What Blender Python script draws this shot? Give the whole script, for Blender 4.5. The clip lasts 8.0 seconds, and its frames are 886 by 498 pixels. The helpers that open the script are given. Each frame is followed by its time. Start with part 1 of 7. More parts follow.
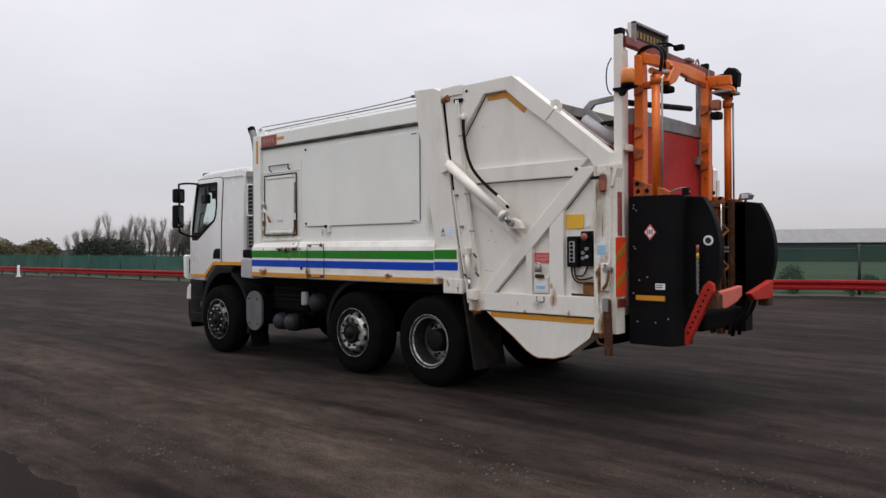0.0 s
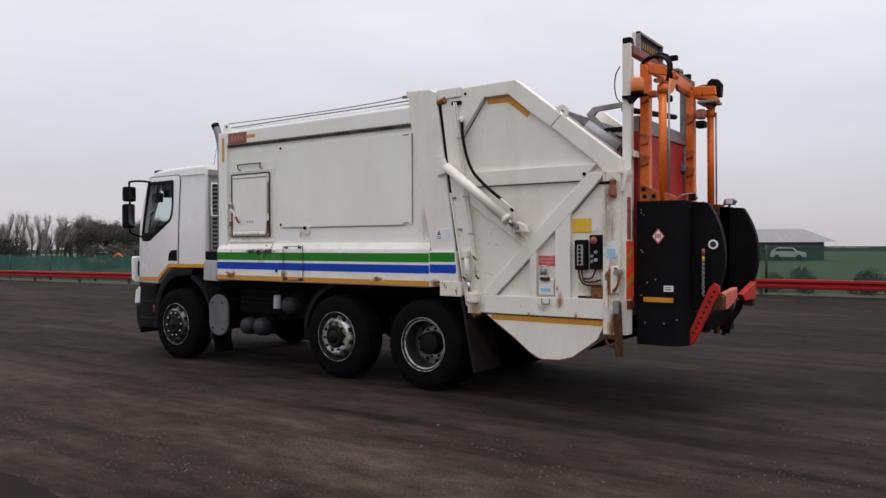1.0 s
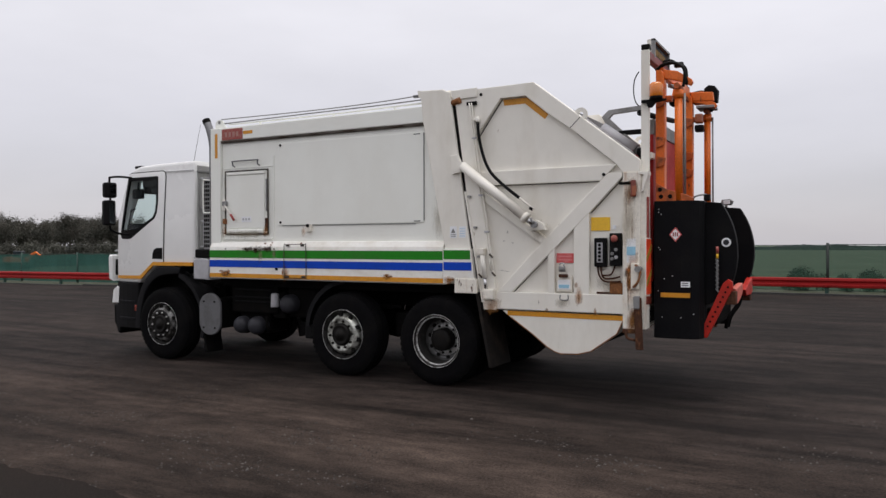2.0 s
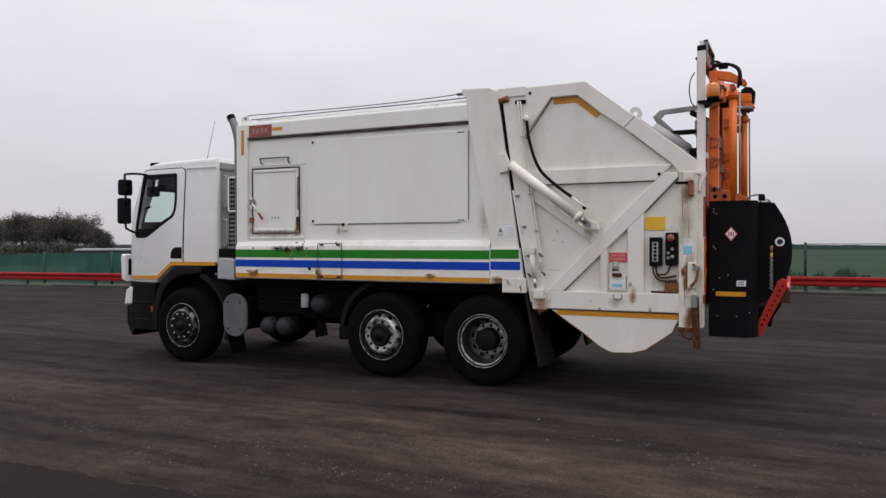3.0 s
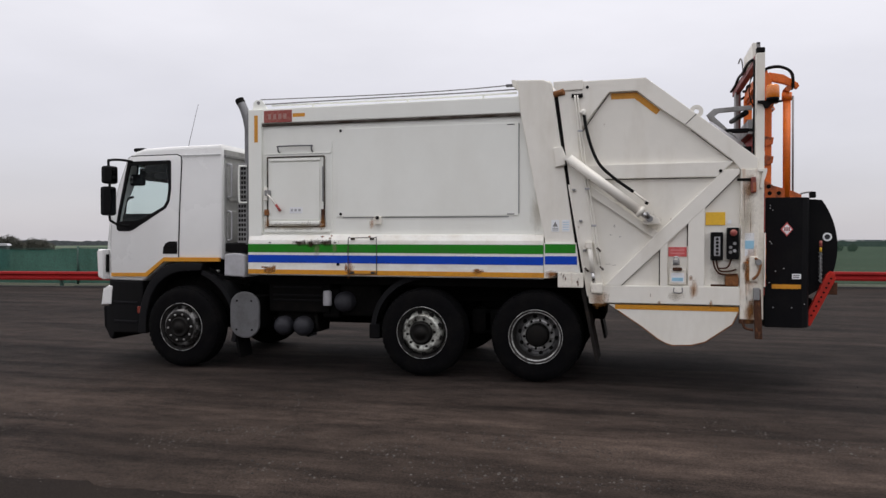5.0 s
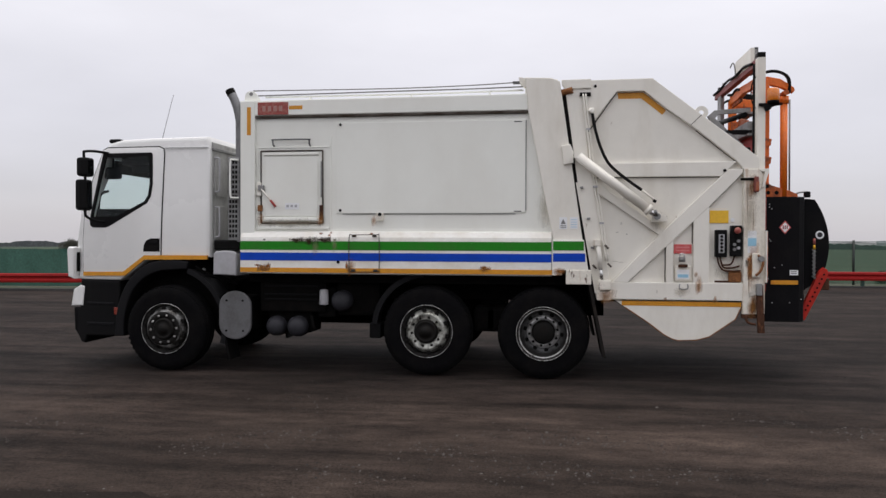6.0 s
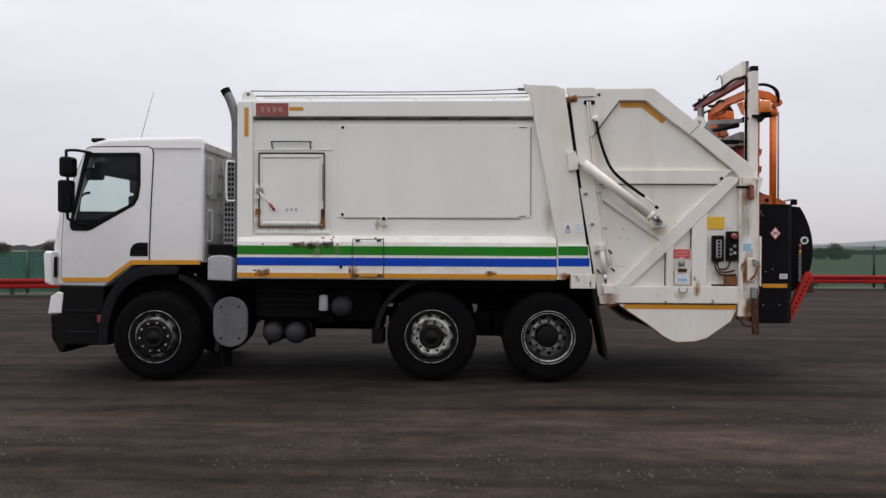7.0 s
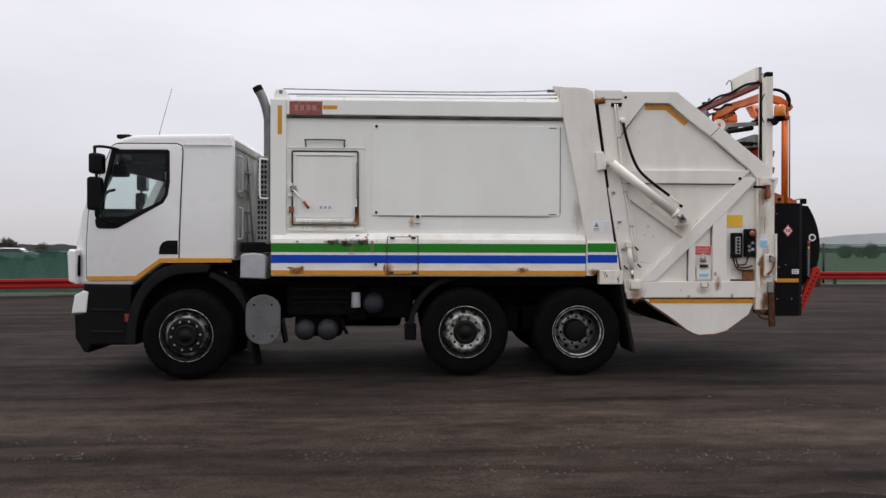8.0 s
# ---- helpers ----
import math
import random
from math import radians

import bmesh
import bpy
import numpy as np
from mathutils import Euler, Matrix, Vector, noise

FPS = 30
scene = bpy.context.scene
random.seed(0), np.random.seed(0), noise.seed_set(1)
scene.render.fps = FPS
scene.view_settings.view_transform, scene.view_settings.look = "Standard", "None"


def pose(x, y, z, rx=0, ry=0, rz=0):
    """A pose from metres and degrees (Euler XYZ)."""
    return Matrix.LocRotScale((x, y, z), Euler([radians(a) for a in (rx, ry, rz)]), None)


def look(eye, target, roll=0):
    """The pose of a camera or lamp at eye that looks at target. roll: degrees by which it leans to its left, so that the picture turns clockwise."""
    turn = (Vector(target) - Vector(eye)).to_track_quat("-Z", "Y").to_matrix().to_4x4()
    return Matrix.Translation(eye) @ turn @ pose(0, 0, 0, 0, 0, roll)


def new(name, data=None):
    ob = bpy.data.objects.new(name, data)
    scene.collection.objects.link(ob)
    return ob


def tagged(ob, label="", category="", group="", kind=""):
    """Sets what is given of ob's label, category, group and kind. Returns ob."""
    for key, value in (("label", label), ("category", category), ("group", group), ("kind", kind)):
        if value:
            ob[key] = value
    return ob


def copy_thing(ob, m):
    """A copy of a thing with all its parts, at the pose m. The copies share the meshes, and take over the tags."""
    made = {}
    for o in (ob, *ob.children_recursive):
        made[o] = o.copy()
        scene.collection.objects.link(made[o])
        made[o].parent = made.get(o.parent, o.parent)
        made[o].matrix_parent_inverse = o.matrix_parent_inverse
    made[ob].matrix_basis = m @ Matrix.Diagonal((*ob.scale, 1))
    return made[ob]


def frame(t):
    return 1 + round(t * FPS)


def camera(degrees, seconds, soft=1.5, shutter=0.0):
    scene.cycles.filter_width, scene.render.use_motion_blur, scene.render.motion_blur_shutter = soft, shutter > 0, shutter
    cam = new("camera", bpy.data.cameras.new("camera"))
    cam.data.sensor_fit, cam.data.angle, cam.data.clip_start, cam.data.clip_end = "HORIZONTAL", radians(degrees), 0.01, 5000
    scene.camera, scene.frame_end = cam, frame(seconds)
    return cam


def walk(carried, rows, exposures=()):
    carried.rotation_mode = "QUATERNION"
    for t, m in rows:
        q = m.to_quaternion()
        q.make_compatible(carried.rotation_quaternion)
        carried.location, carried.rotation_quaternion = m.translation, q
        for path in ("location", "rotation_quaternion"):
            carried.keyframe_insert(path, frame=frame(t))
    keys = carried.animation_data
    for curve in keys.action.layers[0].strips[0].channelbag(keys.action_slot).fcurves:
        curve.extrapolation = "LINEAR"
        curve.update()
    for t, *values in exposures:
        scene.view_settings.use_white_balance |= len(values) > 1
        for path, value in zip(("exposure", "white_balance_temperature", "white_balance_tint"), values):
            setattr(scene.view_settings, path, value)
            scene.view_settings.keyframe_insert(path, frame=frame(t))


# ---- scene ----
cam = camera(61.5, 8.0, soft=1.45)
PATH = [
    (0, (7.009, -7.279, 1.569), (5.652, -5.81, 1.559), -0.3),
    (0.5, (6.559, -7.567, 1.593), (5.289, -6.022, 1.584), -0.2),
    (1, (6.136, -7.936, 1.614), (4.995, -6.294, 1.6), -0.2),
    (2.5, (4.917, -8.791, 1.605), (3.999, -7.014, 1.587), -0.1),
    (3, (4.419, -8.967, 1.608), (3.556, -7.163, 1.588), -0.1),
    (3.5, (3.923, -9.172, 1.595), (3.148, -7.329, 1.571), -0.1),
    (4, (3.393, -9.331, 1.568), (2.713, -7.451, 1.549), -0.0),
    (4.5, (2.866, -9.411, 1.605), (2.265, -7.503, 1.58), 0.0),
    (6, (1.278, -9.572, 1.532), (0.995, -7.592, 1.507), 0.2),
    (6.5, (0.768, -9.624, 1.52), (0.614, -7.63, 1.506), 0.2),
    (7, (0.277, -9.646, 1.539), (0.217, -7.647, 1.525), 0.3),
    (7.5, (-0.232, -9.756, 1.547), (-0.174, -7.757, 1.528), 0.2),
    (8, (-0.774, -9.803, 1.516), (-0.677, -7.805, 1.5), 0.2),
]
walk(cam, [(t, look(eye, target, roll)) for t, eye, target, roll in PATH], exposures=((0.0, -0.01, 6530, 12.5), (1.0, -0.05, 6530, 12.5), (2.5, -0.03, 6530, 12.5), (4.5, 0.0, 6530, 12.5), (6.5, 0.04, 6530, 12.5), (8.0, 0.06, 6530, 12.5)))

# ---- sky and light ----
world = bpy.data.worlds.new("overcast_sky")
scene.world = world
world.use_nodes = True
wn, wl = world.node_tree.nodes, world.node_tree.links
wn.clear()
w_out = wn.new("ShaderNodeOutputWorld")
w_bg = wn.new("ShaderNodeBackground")
w_sky = wn.new("ShaderNodeTexSky")
w_sky.sky_type = 'NISHITA'
w_sky.sun_disc = False
w_sky.sun_elevation = radians(85)
w_sky.sun_rotation = radians(40)
w_co = wn.new("ShaderNodeTexCoord")
w_sep = wn.new("ShaderNodeSeparateXYZ")
w_ramp = wn.new("ShaderNodeValToRGB")
w_ramp.color_ramp.interpolation = 'EASE'
SKY = [(0.0, (0.540, 0.530, 0.562)), (0.05, (0.580, 0.572, 0.606)), (0.14, (0.675, 0.670, 0.708)),
       (0.30, (0.84, 0.836, 0.868)), (0.62, (1.12, 1.115, 1.14)), (1.0, (1.30, 1.295, 1.31))]
els = w_ramp.color_ramp.elements
while len(els) < len(SKY):
    els.new(0.5)
for e, (p, c) in zip(els, SKY):
    e.position, e.color = p, (*c, 1)
w_map = wn.new("ShaderNodeMapping")
w_map.inputs["Scale"].default_value = (1.0, 1.0, 3.2)
w_noise = wn.new("ShaderNodeTexNoise")
w_noise.inputs["Scale"].default_value = 2.1
w_noise.inputs["Detail"].default_value = 5
w_noise.inputs["Roughness"].default_value = 0.55
w_val = wn.new("ShaderNodeMapRange")
w_val.inputs["From Min"].default_value, w_val.inputs["From Max"].default_value = 0.3, 0.7
w_val.inputs["To Min"].default_value, w_val.inputs["To Max"].default_value = 0.93, 1.06
w_mul = wn.new("ShaderNodeMix")
w_mul.data_type, w_mul.blend_type = 'RGBA', 'MULTIPLY'
w_mul.inputs["Factor"].default_value = 1.0
w_tint = wn.new("ShaderNodeMix")
w_tint.data_type = 'RGBA'
w_tint.inputs["Factor"].default_value = 0.015
wl.new(w_co.outputs["Generated"], w_sep.inputs[0])
wl.new(w_sep.outputs["Z"], w_ramp.inputs["Fac"])
wl.new(w_co.outputs["Generated"], w_map.inputs["Vector"])
wl.new(w_map.outputs[0], w_noise.inputs["Vector"])
wl.new(w_noise.outputs[0], w_val.inputs["Value"])
wl.new(w_ramp.outputs["Color"], w_mul.inputs["A"])
wl.new(w_val.outputs[0], w_mul.inputs["B"])
wl.new(w_mul.outputs["Result"], w_tint.inputs["A"])
wl.new(w_sky.outputs["Color"], w_tint.inputs["B"])
wl.new(w_tint.outputs["Result"], w_bg.inputs["Color"])
w_bg.inputs["Strength"].default_value = 1.0
wl.new(w_bg.outputs[0], w_out.inputs["Surface"])

sun = new("sun", bpy.data.lights.new("sun", 'SUN'))
sun.data.energy, sun.data.angle, sun.data.color = 1.35, radians(26), (1.0, 0.98, 0.95)
sun.matrix_world = look((1.0, 1.2, 20), (0, 0, 1))


# ---- materials ----
def surface(name, col, rough=0.5, metal=0.0, dirt=None, amount=0.0, scale=3.0, stretch=(1, 1, 1), lo=0.45, hi=0.75,
            fine=40.0, grain=0.06, bump=0.1, dist=0.01, rvar=0.1, coat=0.0, vary=0.0, spec=0.5, fleck=None):
    """A procedural paint, metal, rubber or stone: base colour, broad stains, fine grain, relief."""
    m = bpy.data.materials.new(name)
    m.use_nodes = True
    nt = m.node_tree
    n, l = nt.nodes, nt.links
    b = n["Principled BSDF"]
    b.inputs["Metallic"].default_value = metal
    b.inputs["Coat Weight"].default_value = coat
    b.inputs["Specular IOR Level"].default_value = spec
    co = n.new("ShaderNodeTexCoord")
    mp = n.new("ShaderNodeMapping")
    mp.inputs["Scale"].default_value = stretch
    l.new(co.outputs["Object"], mp.inputs["Vector"])
    n1 = n.new("ShaderNodeTexNoise")
    n1.inputs["Scale"].default_value, n1.inputs["Detail"].default_value = scale, 6
    n1.inputs["Roughness"].default_value = 0.62
    l.new(mp.outputs[0], n1.inputs["Vector"])
    n2 = n.new("ShaderNodeTexNoise")
    n2.inputs["Scale"].default_value, n2.inputs["Detail"].default_value = fine, 4
    l.new(co.outputs["Object"], n2.inputs["Vector"])
    mr = n.new("ShaderNodeMapRange")
    mr.inputs["From Min"].default_value, mr.inputs["From Max"].default_value = lo, hi
    mr.inputs["To Min"].default_value, mr.inputs["To Max"].default_value = 0.0, amount
    l.new(n1.outputs[0], mr.inputs["Value"])
    mix = n.new("ShaderNodeMix")
    mix.data_type = 'RGBA'
    mix.inputs["A"].default_value = (*col, 1)
    mix.inputs["B"].default_value = (*(dirt or col), 1)
    l.new(mr.outputs[0], mix.inputs["Factor"])
    g = n.new("ShaderNodeMapRange")
    g.inputs["From Min"].default_value, g.inputs["From Max"].default_value = 0.3, 0.7
    g.inputs["To Min"].default_value, g.inputs["To Max"].default_value = 1 - grain, 1 + grain
    l.new(n2.outputs[0], g.inputs["Value"])
    mul = n.new("ShaderNodeMix")
    mul.data_type, mul.blend_type = 'RGBA', 'MULTIPLY'
    mul.inputs["Factor"].default_value = 1.0
    l.new(mix.outputs["Result"], mul.inputs["A"])
    l.new(g.outputs[0], mul.inputs["B"])
    last = mul.outputs["Result"]
    if fleck:
        fc, fs, f0, f1 = fleck
        n3 = n.new("ShaderNodeTexNoise")
        n3.inputs["Scale"].default_value, n3.inputs["Detail"].default_value, n3.inputs["Roughness"].default_value = fs, 8, 0.7
        m3 = n.new("ShaderNodeMapping")
        m3.inputs["Scale"].default_value = (1.5, 1, 0.6)
        l.new(co.outputs["Object"], m3.inputs["Vector"])
        l.new(m3.outputs[0], n3.inputs["Vector"])
        r3 = n.new("ShaderNodeMapRange")
        r3.inputs["From Min"].default_value, r3.inputs["From Max"].default_value = f0, f1
        l.new(n3.outputs[0], r3.inputs["Value"])
        x3 = n.new("ShaderNodeMix")
        x3.data_type = 'RGBA'
        x3.inputs["B"].default_value = (*fc, 1)
        l.new(r3.outputs[0], x3.inputs["Factor"])
        l.new(last, x3.inputs["A"])
        last = x3.outputs["Result"]
    if vary:
        oi = n.new("ShaderNodeObjectInfo")
        vr = n.new("ShaderNodeMapRange")
        vr.inputs["To Min"].default_value, vr.inputs["To Max"].default_value = 1 - vary, 1 + vary
        l.new(oi.outputs["Random"], vr.inputs["Value"])
        m2 = n.new("ShaderNodeMix")
        m2.data_type, m2.blend_type = 'RGBA', 'MULTIPLY'
        m2.inputs["Factor"].default_value = 1.0
        l.new(last, m2.inputs["A"])
        l.new(vr.outputs[0], m2.inputs["B"])
        last = m2.outputs["Result"]
    l.new(last, b.inputs["Base Color"])
    rr = n.new("ShaderNodeMapRange")
    rr.inputs["From Min"].default_value, rr.inputs["From Max"].default_value = 0.3, 0.7
    rr.inputs["To Min"].default_value = max(0.03, rough - rvar)
    rr.inputs["To Max"].default_value = min(1.0, rough + rvar)
    l.new(n1.outputs[0], rr.inputs["Value"])
    l.new(rr.outputs[0], b.inputs["Roughness"])
    if bump:
        bp = n.new("ShaderNodeBump")
        bp.inputs["Strength"].default_value, bp.inputs["Distance"].default_value = bump, dist
        l.new(n2.outputs[0], bp.inputs["Height"])
        l.new(bp.outputs[0], b.inputs["Normal"])
    return m


def pane(name, tint, gloss):
    """A thin window pane: clear with a tint, mirror gloss rising at grazing angles."""
    m = bpy.data.materials.new(name)
    m.use_nodes = True
    n, l = m.node_tree.nodes, m.node_tree.links
    n.clear()
    o = n.new("ShaderNodeOutputMaterial")
    t = n.new("ShaderNodeBsdfTransparent")
    t.inputs[0].default_value = (*tint, 1)
    s = n.new("ShaderNodeBsdfGlossy")
    s.inputs["Roughness"].default_value = 0.02
    lw = n.new("ShaderNodeLayerWeight")
    lw.inputs["Blend"].default_value = 0.3
    pw = n.new("ShaderNodeMath")
    pw.operation = 'POWER'
    pw.inputs[1].default_value = 3.0
    l.new(lw.outputs["Facing"], pw.inputs[0])
    f = n.new("ShaderNodeMath")
    f.operation = 'MULTIPLY_ADD'
    f.inputs[1].default_value, f.inputs[2].default_value = 0.3, gloss
    l.new(pw.outputs[0], f.inputs[0])
    x = n.new("ShaderNodeMixShader")
    l.new(f.outputs[0], x.inputs[0])
    l.new(t.outputs[0], x.inputs[1])
    l.new(s.outputs[0], x.inputs[2])
    l.new(x.outputs[0], o.inputs["Surface"])
    return m


def netting(name, col, clear):
    """Woven windbreak netting: partly see-through cloth with faint folds."""
    m = surface(name, col, rough=0.8, dirt=tuple(c * 0.6 for c in col), amount=0.7, scale=1.2, stretch=(1, 1, 0.35), bump=0.3, grain=0.2, fine=18)
    n, l = m.node_tree.nodes, m.node_tree.links
    o = n["Material Output"]
    t = n.new("ShaderNodeBsdfTransparent")
    x = n.new("ShaderNodeMixShader")
    x.inputs[0].default_value = clear
    l.new(n["Principled BSDF"].outputs[0], x.inputs[1])
    l.new(t.outputs[0], x.inputs[2])
    l.new(x.outputs[0], o.inputs["Surface"])
    return m


def soft_stain(name, col, strength, scale):
    """A film of rust or dirt that fades out raggedly towards its edges, with runs downwards."""
    m = surface(name, col, 0.75, dirt=tuple(c * 0.45 for c in col), amount=0.7, scale=20, bump=0.0, spec=0.2)
    n, l = m.node_tree.nodes, m.node_tree.links
    co = n.new("ShaderNodeTexCoord")
    ad = n.new("ShaderNodeVectorMath")
    ad.operation = 'MULTIPLY_ADD'
    ad.inputs[1].default_value, ad.inputs[2].default_value = (2, 0, 2), (-1, 0, -1)
    l.new(co.outputs["Generated"], ad.inputs[0])
    ln = n.new("ShaderNodeVectorMath")
    ln.operation = 'LENGTH'
    l.new(ad.outputs[0], ln.inputs[0])
    mp = n.new("ShaderNodeMapping")
    mp.inputs["Scale"].default_value = (1.3, 1, 0.55)
    l.new(co.outputs["Object"], mp.inputs["Vector"])
    ns = n.new("ShaderNodeTexNoise")
    ns.inputs["Scale"].default_value, ns.inputs["Detail"].default_value, ns.inputs["Roughness"].default_value = scale, 6, 0.65
    l.new(mp.outputs[0], ns.inputs["Vector"])
    sb = n.new("ShaderNodeMath")
    sb.operation = 'MULTIPLY_ADD'
    l.new(ln.outputs["Value"], sb.inputs[0])
    sb.inputs[1].default_value = -0.55
    l.new(ns.outputs[0], sb.inputs[2])
    al = n.new("ShaderNodeMapRange")
    al.inputs["From Min"].default_value, al.inputs["From Max"].default_value, al.inputs["To Max"].default_value = 0.04, 0.46, strength
    l.new(sb.outputs[0], al.inputs["Value"])
    t = n.new("ShaderNodeBsdfTransparent")
    x = n.new("ShaderNodeMixShader")
    l.new(al.outputs[0], x.inputs[0])
    l.new(t.outputs[0], x.inputs[1])
    l.new(n["Principled BSDF"].outputs[0], x.inputs[2])
    l.new(x.outputs[0], n["Material Output"].inputs["Surface"])
    return m


RUN = soft_stain("rust_run_film", (0.44, 0.20, 0.06), 0.40, 11)
SMUDGE = soft_stain("dirt_film", (0.40, 0.33, 0.22), 0.20, 7)
RUSTDAB = soft_stain("rust_dab_film", (0.42, 0.15, 0.042), 0.85, 26)
SOOT = soft_stain("black_scuff_film", (0.05, 0.028, 0.014), 0.75, 20)
WHITE = surface("white_body_paint", (0.86, 0.87, 0.815), 0.42, dirt=(0.72, 0.70, 0.63), amount=0.45, scale=0.9, stretch=(1.4, 1, 0.6), lo=0.42, hi=0.8, fine=4, grain=0.012, bump=0.03, dist=0.01, coat=0.15, fleck=((0.36, 0.22, 0.11), 5, 0.73, 0.80))
WHITE_TAIL = surface("worn_white_paint", (0.83, 0.803, 0.732), 0.46, dirt=(0.52, 0.46, 0.36), amount=0.45, scale=1.5, stretch=(1.8, 1, 0.55), lo=0.48, hi=0.82, fine=8, grain=0.018, bump=0.05, dist=0.008, fleck=((0.22, 0.12, 0.06), 7, 0.69, 0.75))
WHITE_SILL = surface("grimy_white_paint", (0.84, 0.83, 0.78), 0.48, dirt=(0.56, 0.48, 0.36), amount=0.55, scale=3.0, stretch=(0.8, 1, 1.4), lo=0.47, hi=0.75, fine=20, grain=0.03, bump=0.05, fleck=((0.20, 0.09, 0.035), 6, 0.68, 0.73))
WHITE_CAB = surface("white_cab_paint", (0.84, 0.84, 0.825), 0.28, dirt=(0.66, 0.64, 0.60), amount=0.2, scale=0.8, lo=0.45, hi=0.85, fine=6, grain=0.012, bump=0.0, coat=0.4)
RUSTY_WHITE = surface("rust_streaked_white_paint", (0.79, 0.75, 0.665), 0.6, dirt=(0.40, 0.22, 0.10), amount=0.8, scale=4, stretch=(2.2, 1, 0.35), lo=0.56, hi=0.76, fine=30, grain=0.08, bump=0.2, fleck=((0.10, 0.045, 0.02), 8, 0.62, 0.68))
SHADOW_GRIME = surface("sooty_gutter", (0.13, 0.115, 0.10), 0.8, dirt=(0.05, 0.033, 0.022), amount=0.9, scale=3, stretch=(1.5, 1, 1), lo=0.45, hi=0.65, fine=30, grain=0.25, bump=0.1, spec=0.2)
# perished rubber colour, also used to paint shadow along the tailgate ribs
SEAL_AND_SHADE = surface("perished_rubber_seal", (0.045, 0.042, 0.038), 0.8, dirt=(0.13, 0.09, 0.06), amount=0.8, scale=9, fine=60, grain=0.2, bump=0.1, spec=0.2)
GRIP = surface("dull_red_grip", (0.34, 0.035, 0.03), 0.55, dirt=(0.20, 0.03, 0.025), amount=0.6, scale=20, bump=0.0)
RUST = surface("rust", (0.075, 0.032, 0.018), 0.85, dirt=(0.02, 0.013, 0.011), amount=0.9, scale=9, fine=70, grain=0.35, bump=0.5, spec=0.2, fleck=((0.20, 0.085, 0.035), 14, 0.55, 0.68))
RUST_LIGHT = surface("orange_rust", (0.27, 0.115, 0.045), 0.85, dirt=(0.08, 0.035, 0.02), amount=0.9, scale=24, fine=120, grain=0.3, bump=0.4, spec=0.2)
GREEN = surface("green_vinyl", (0.014, 0.22, 0.012), 0.4, dirt=(0.05, 0.13, 0.03), amount=0.5, scale=4, fine=30, grain=0.05, bump=0.02, spec=0.2)
BLUE = surface("blue_vinyl", (0.001, 0.055, 0.48), 0.5, dirt=(0.004, 0.05, 0.30), amount=0.5, scale=4, fine=30, grain=0.05, bump=0.02, spec=0.2)
YELLOW = surface("yellow_reflective_tape", (0.66, 0.285, 0.012), 0.45, dirt=(0.46, 0.19, 0.015), amount=0.6, scale=7, fine=60, grain=0.1, bump=0.05)
AMBER_DULL = surface("dull_amber_lettering", (0.40, 0.22, 0.03), 0.6, dirt=(0.22, 0.12, 0.02), amount=0.6, scale=12, bump=0.0)
AMBER_SIGN = surface("yellow_label", (0.85, 0.50, 0.03), 0.5, dirt=(0.7, 0.42, 0.05), amount=0.4, scale=9, bump=0.0)
STAIN = surface("pale_rust_stain", (0.46, 0.33, 0.20), 0.6, dirt=(0.30, 0.16, 0.07), amount=0.9, scale=30, stretch=(2, 1, 0.4), fine=80, grain=0.15, bump=0.0)
BADGE = surface("faded_pink_mark", (0.40, 0.22, 0.19), 0.6, dirt=(0.28, 0.10, 0.09), amount=0.7, scale=40, bump=0.0)
RED_SIGN = surface("red_label", (0.62, 0.09, 0.09), 0.5, dirt=(0.7, 0.35, 0.32), amount=0.5, scale=25, bump=0.0)
MAROON_SIGN = surface("faded_red_badge", (0.30, 0.055, 0.045), 0.6, dirt=(0.42, 0.22, 0.17), amount=0.7, scale=22, bump=0.05)
PALE_SIGN = surface("pale_label", (0.86, 0.87, 0.88), 0.5, dirt=(0.55, 0.6, 0.66), amount=0.5, scale=40, bump=0.0)
SKYBLUE = surface("light_blue_label", (0.30, 0.56, 0.72), 0.5, bump=0.0)
PALEBLUE = surface("pale_blue_print", (0.55, 0.68, 0.78), 0.5, bump=0.0)
BARS = surface("dark_print", (0.03, 0.03, 0.035), 0.6, bump=0.0, spec=0.2)
BLACK = surface("black_panel_paint", (0.006, 0.006, 0.007), 0.6, dirt=(0.016, 0.015, 0.014), amount=0.5, scale=3, fine=50, grain=0.15, bump=0.1, dist=0.003, spec=0.06)
PLASTIC = surface("black_plastic", (0.005, 0.005, 0.0055), 0.6, dirt=(0.010, 0.009, 0.0085), amount=0.6, scale=4, fine=90, grain=0.15, bump=0.15, dist=0.002, spec=0.1)
GUARD = surface("grey_black_mudguard_plastic", (0.0065, 0.0065, 0.0078), 0.6, dirt=(0.013, 0.012, 0.0115), amount=0.6, scale=4, fine=90, grain=0.15, bump=0.15, dist=0.002, spec=0.15)
RUBBER = surface("tyre_rubber", (0.0045, 0.0045, 0.005), 0.9, dirt=(0.012, 0.011, 0.010), amount=0.6, scale=5, fine=60, grain=0.2, bump=0.25, dist=0.004, spec=0.04)
FLAP = surface("muddy_rubber", (0.016, 0.014, 0.013), 0.85, dirt=(0.055, 0.043, 0.034), amount=0.8, scale=5, stretch=(1, 1, 0.6), lo=0.48, hi=0.75, fine=60, grain=0.2, bump=0.2, dist=0.003, spec=0.1)
CHASSIS = surface("dirty_chassis_black", (0.004, 0.004, 0.004), 0.85, dirt=(0.012, 0.010, 0.009), amount=0.7, scale=6, fine=60, grain=0.25, bump=0.3, spec=0.05)
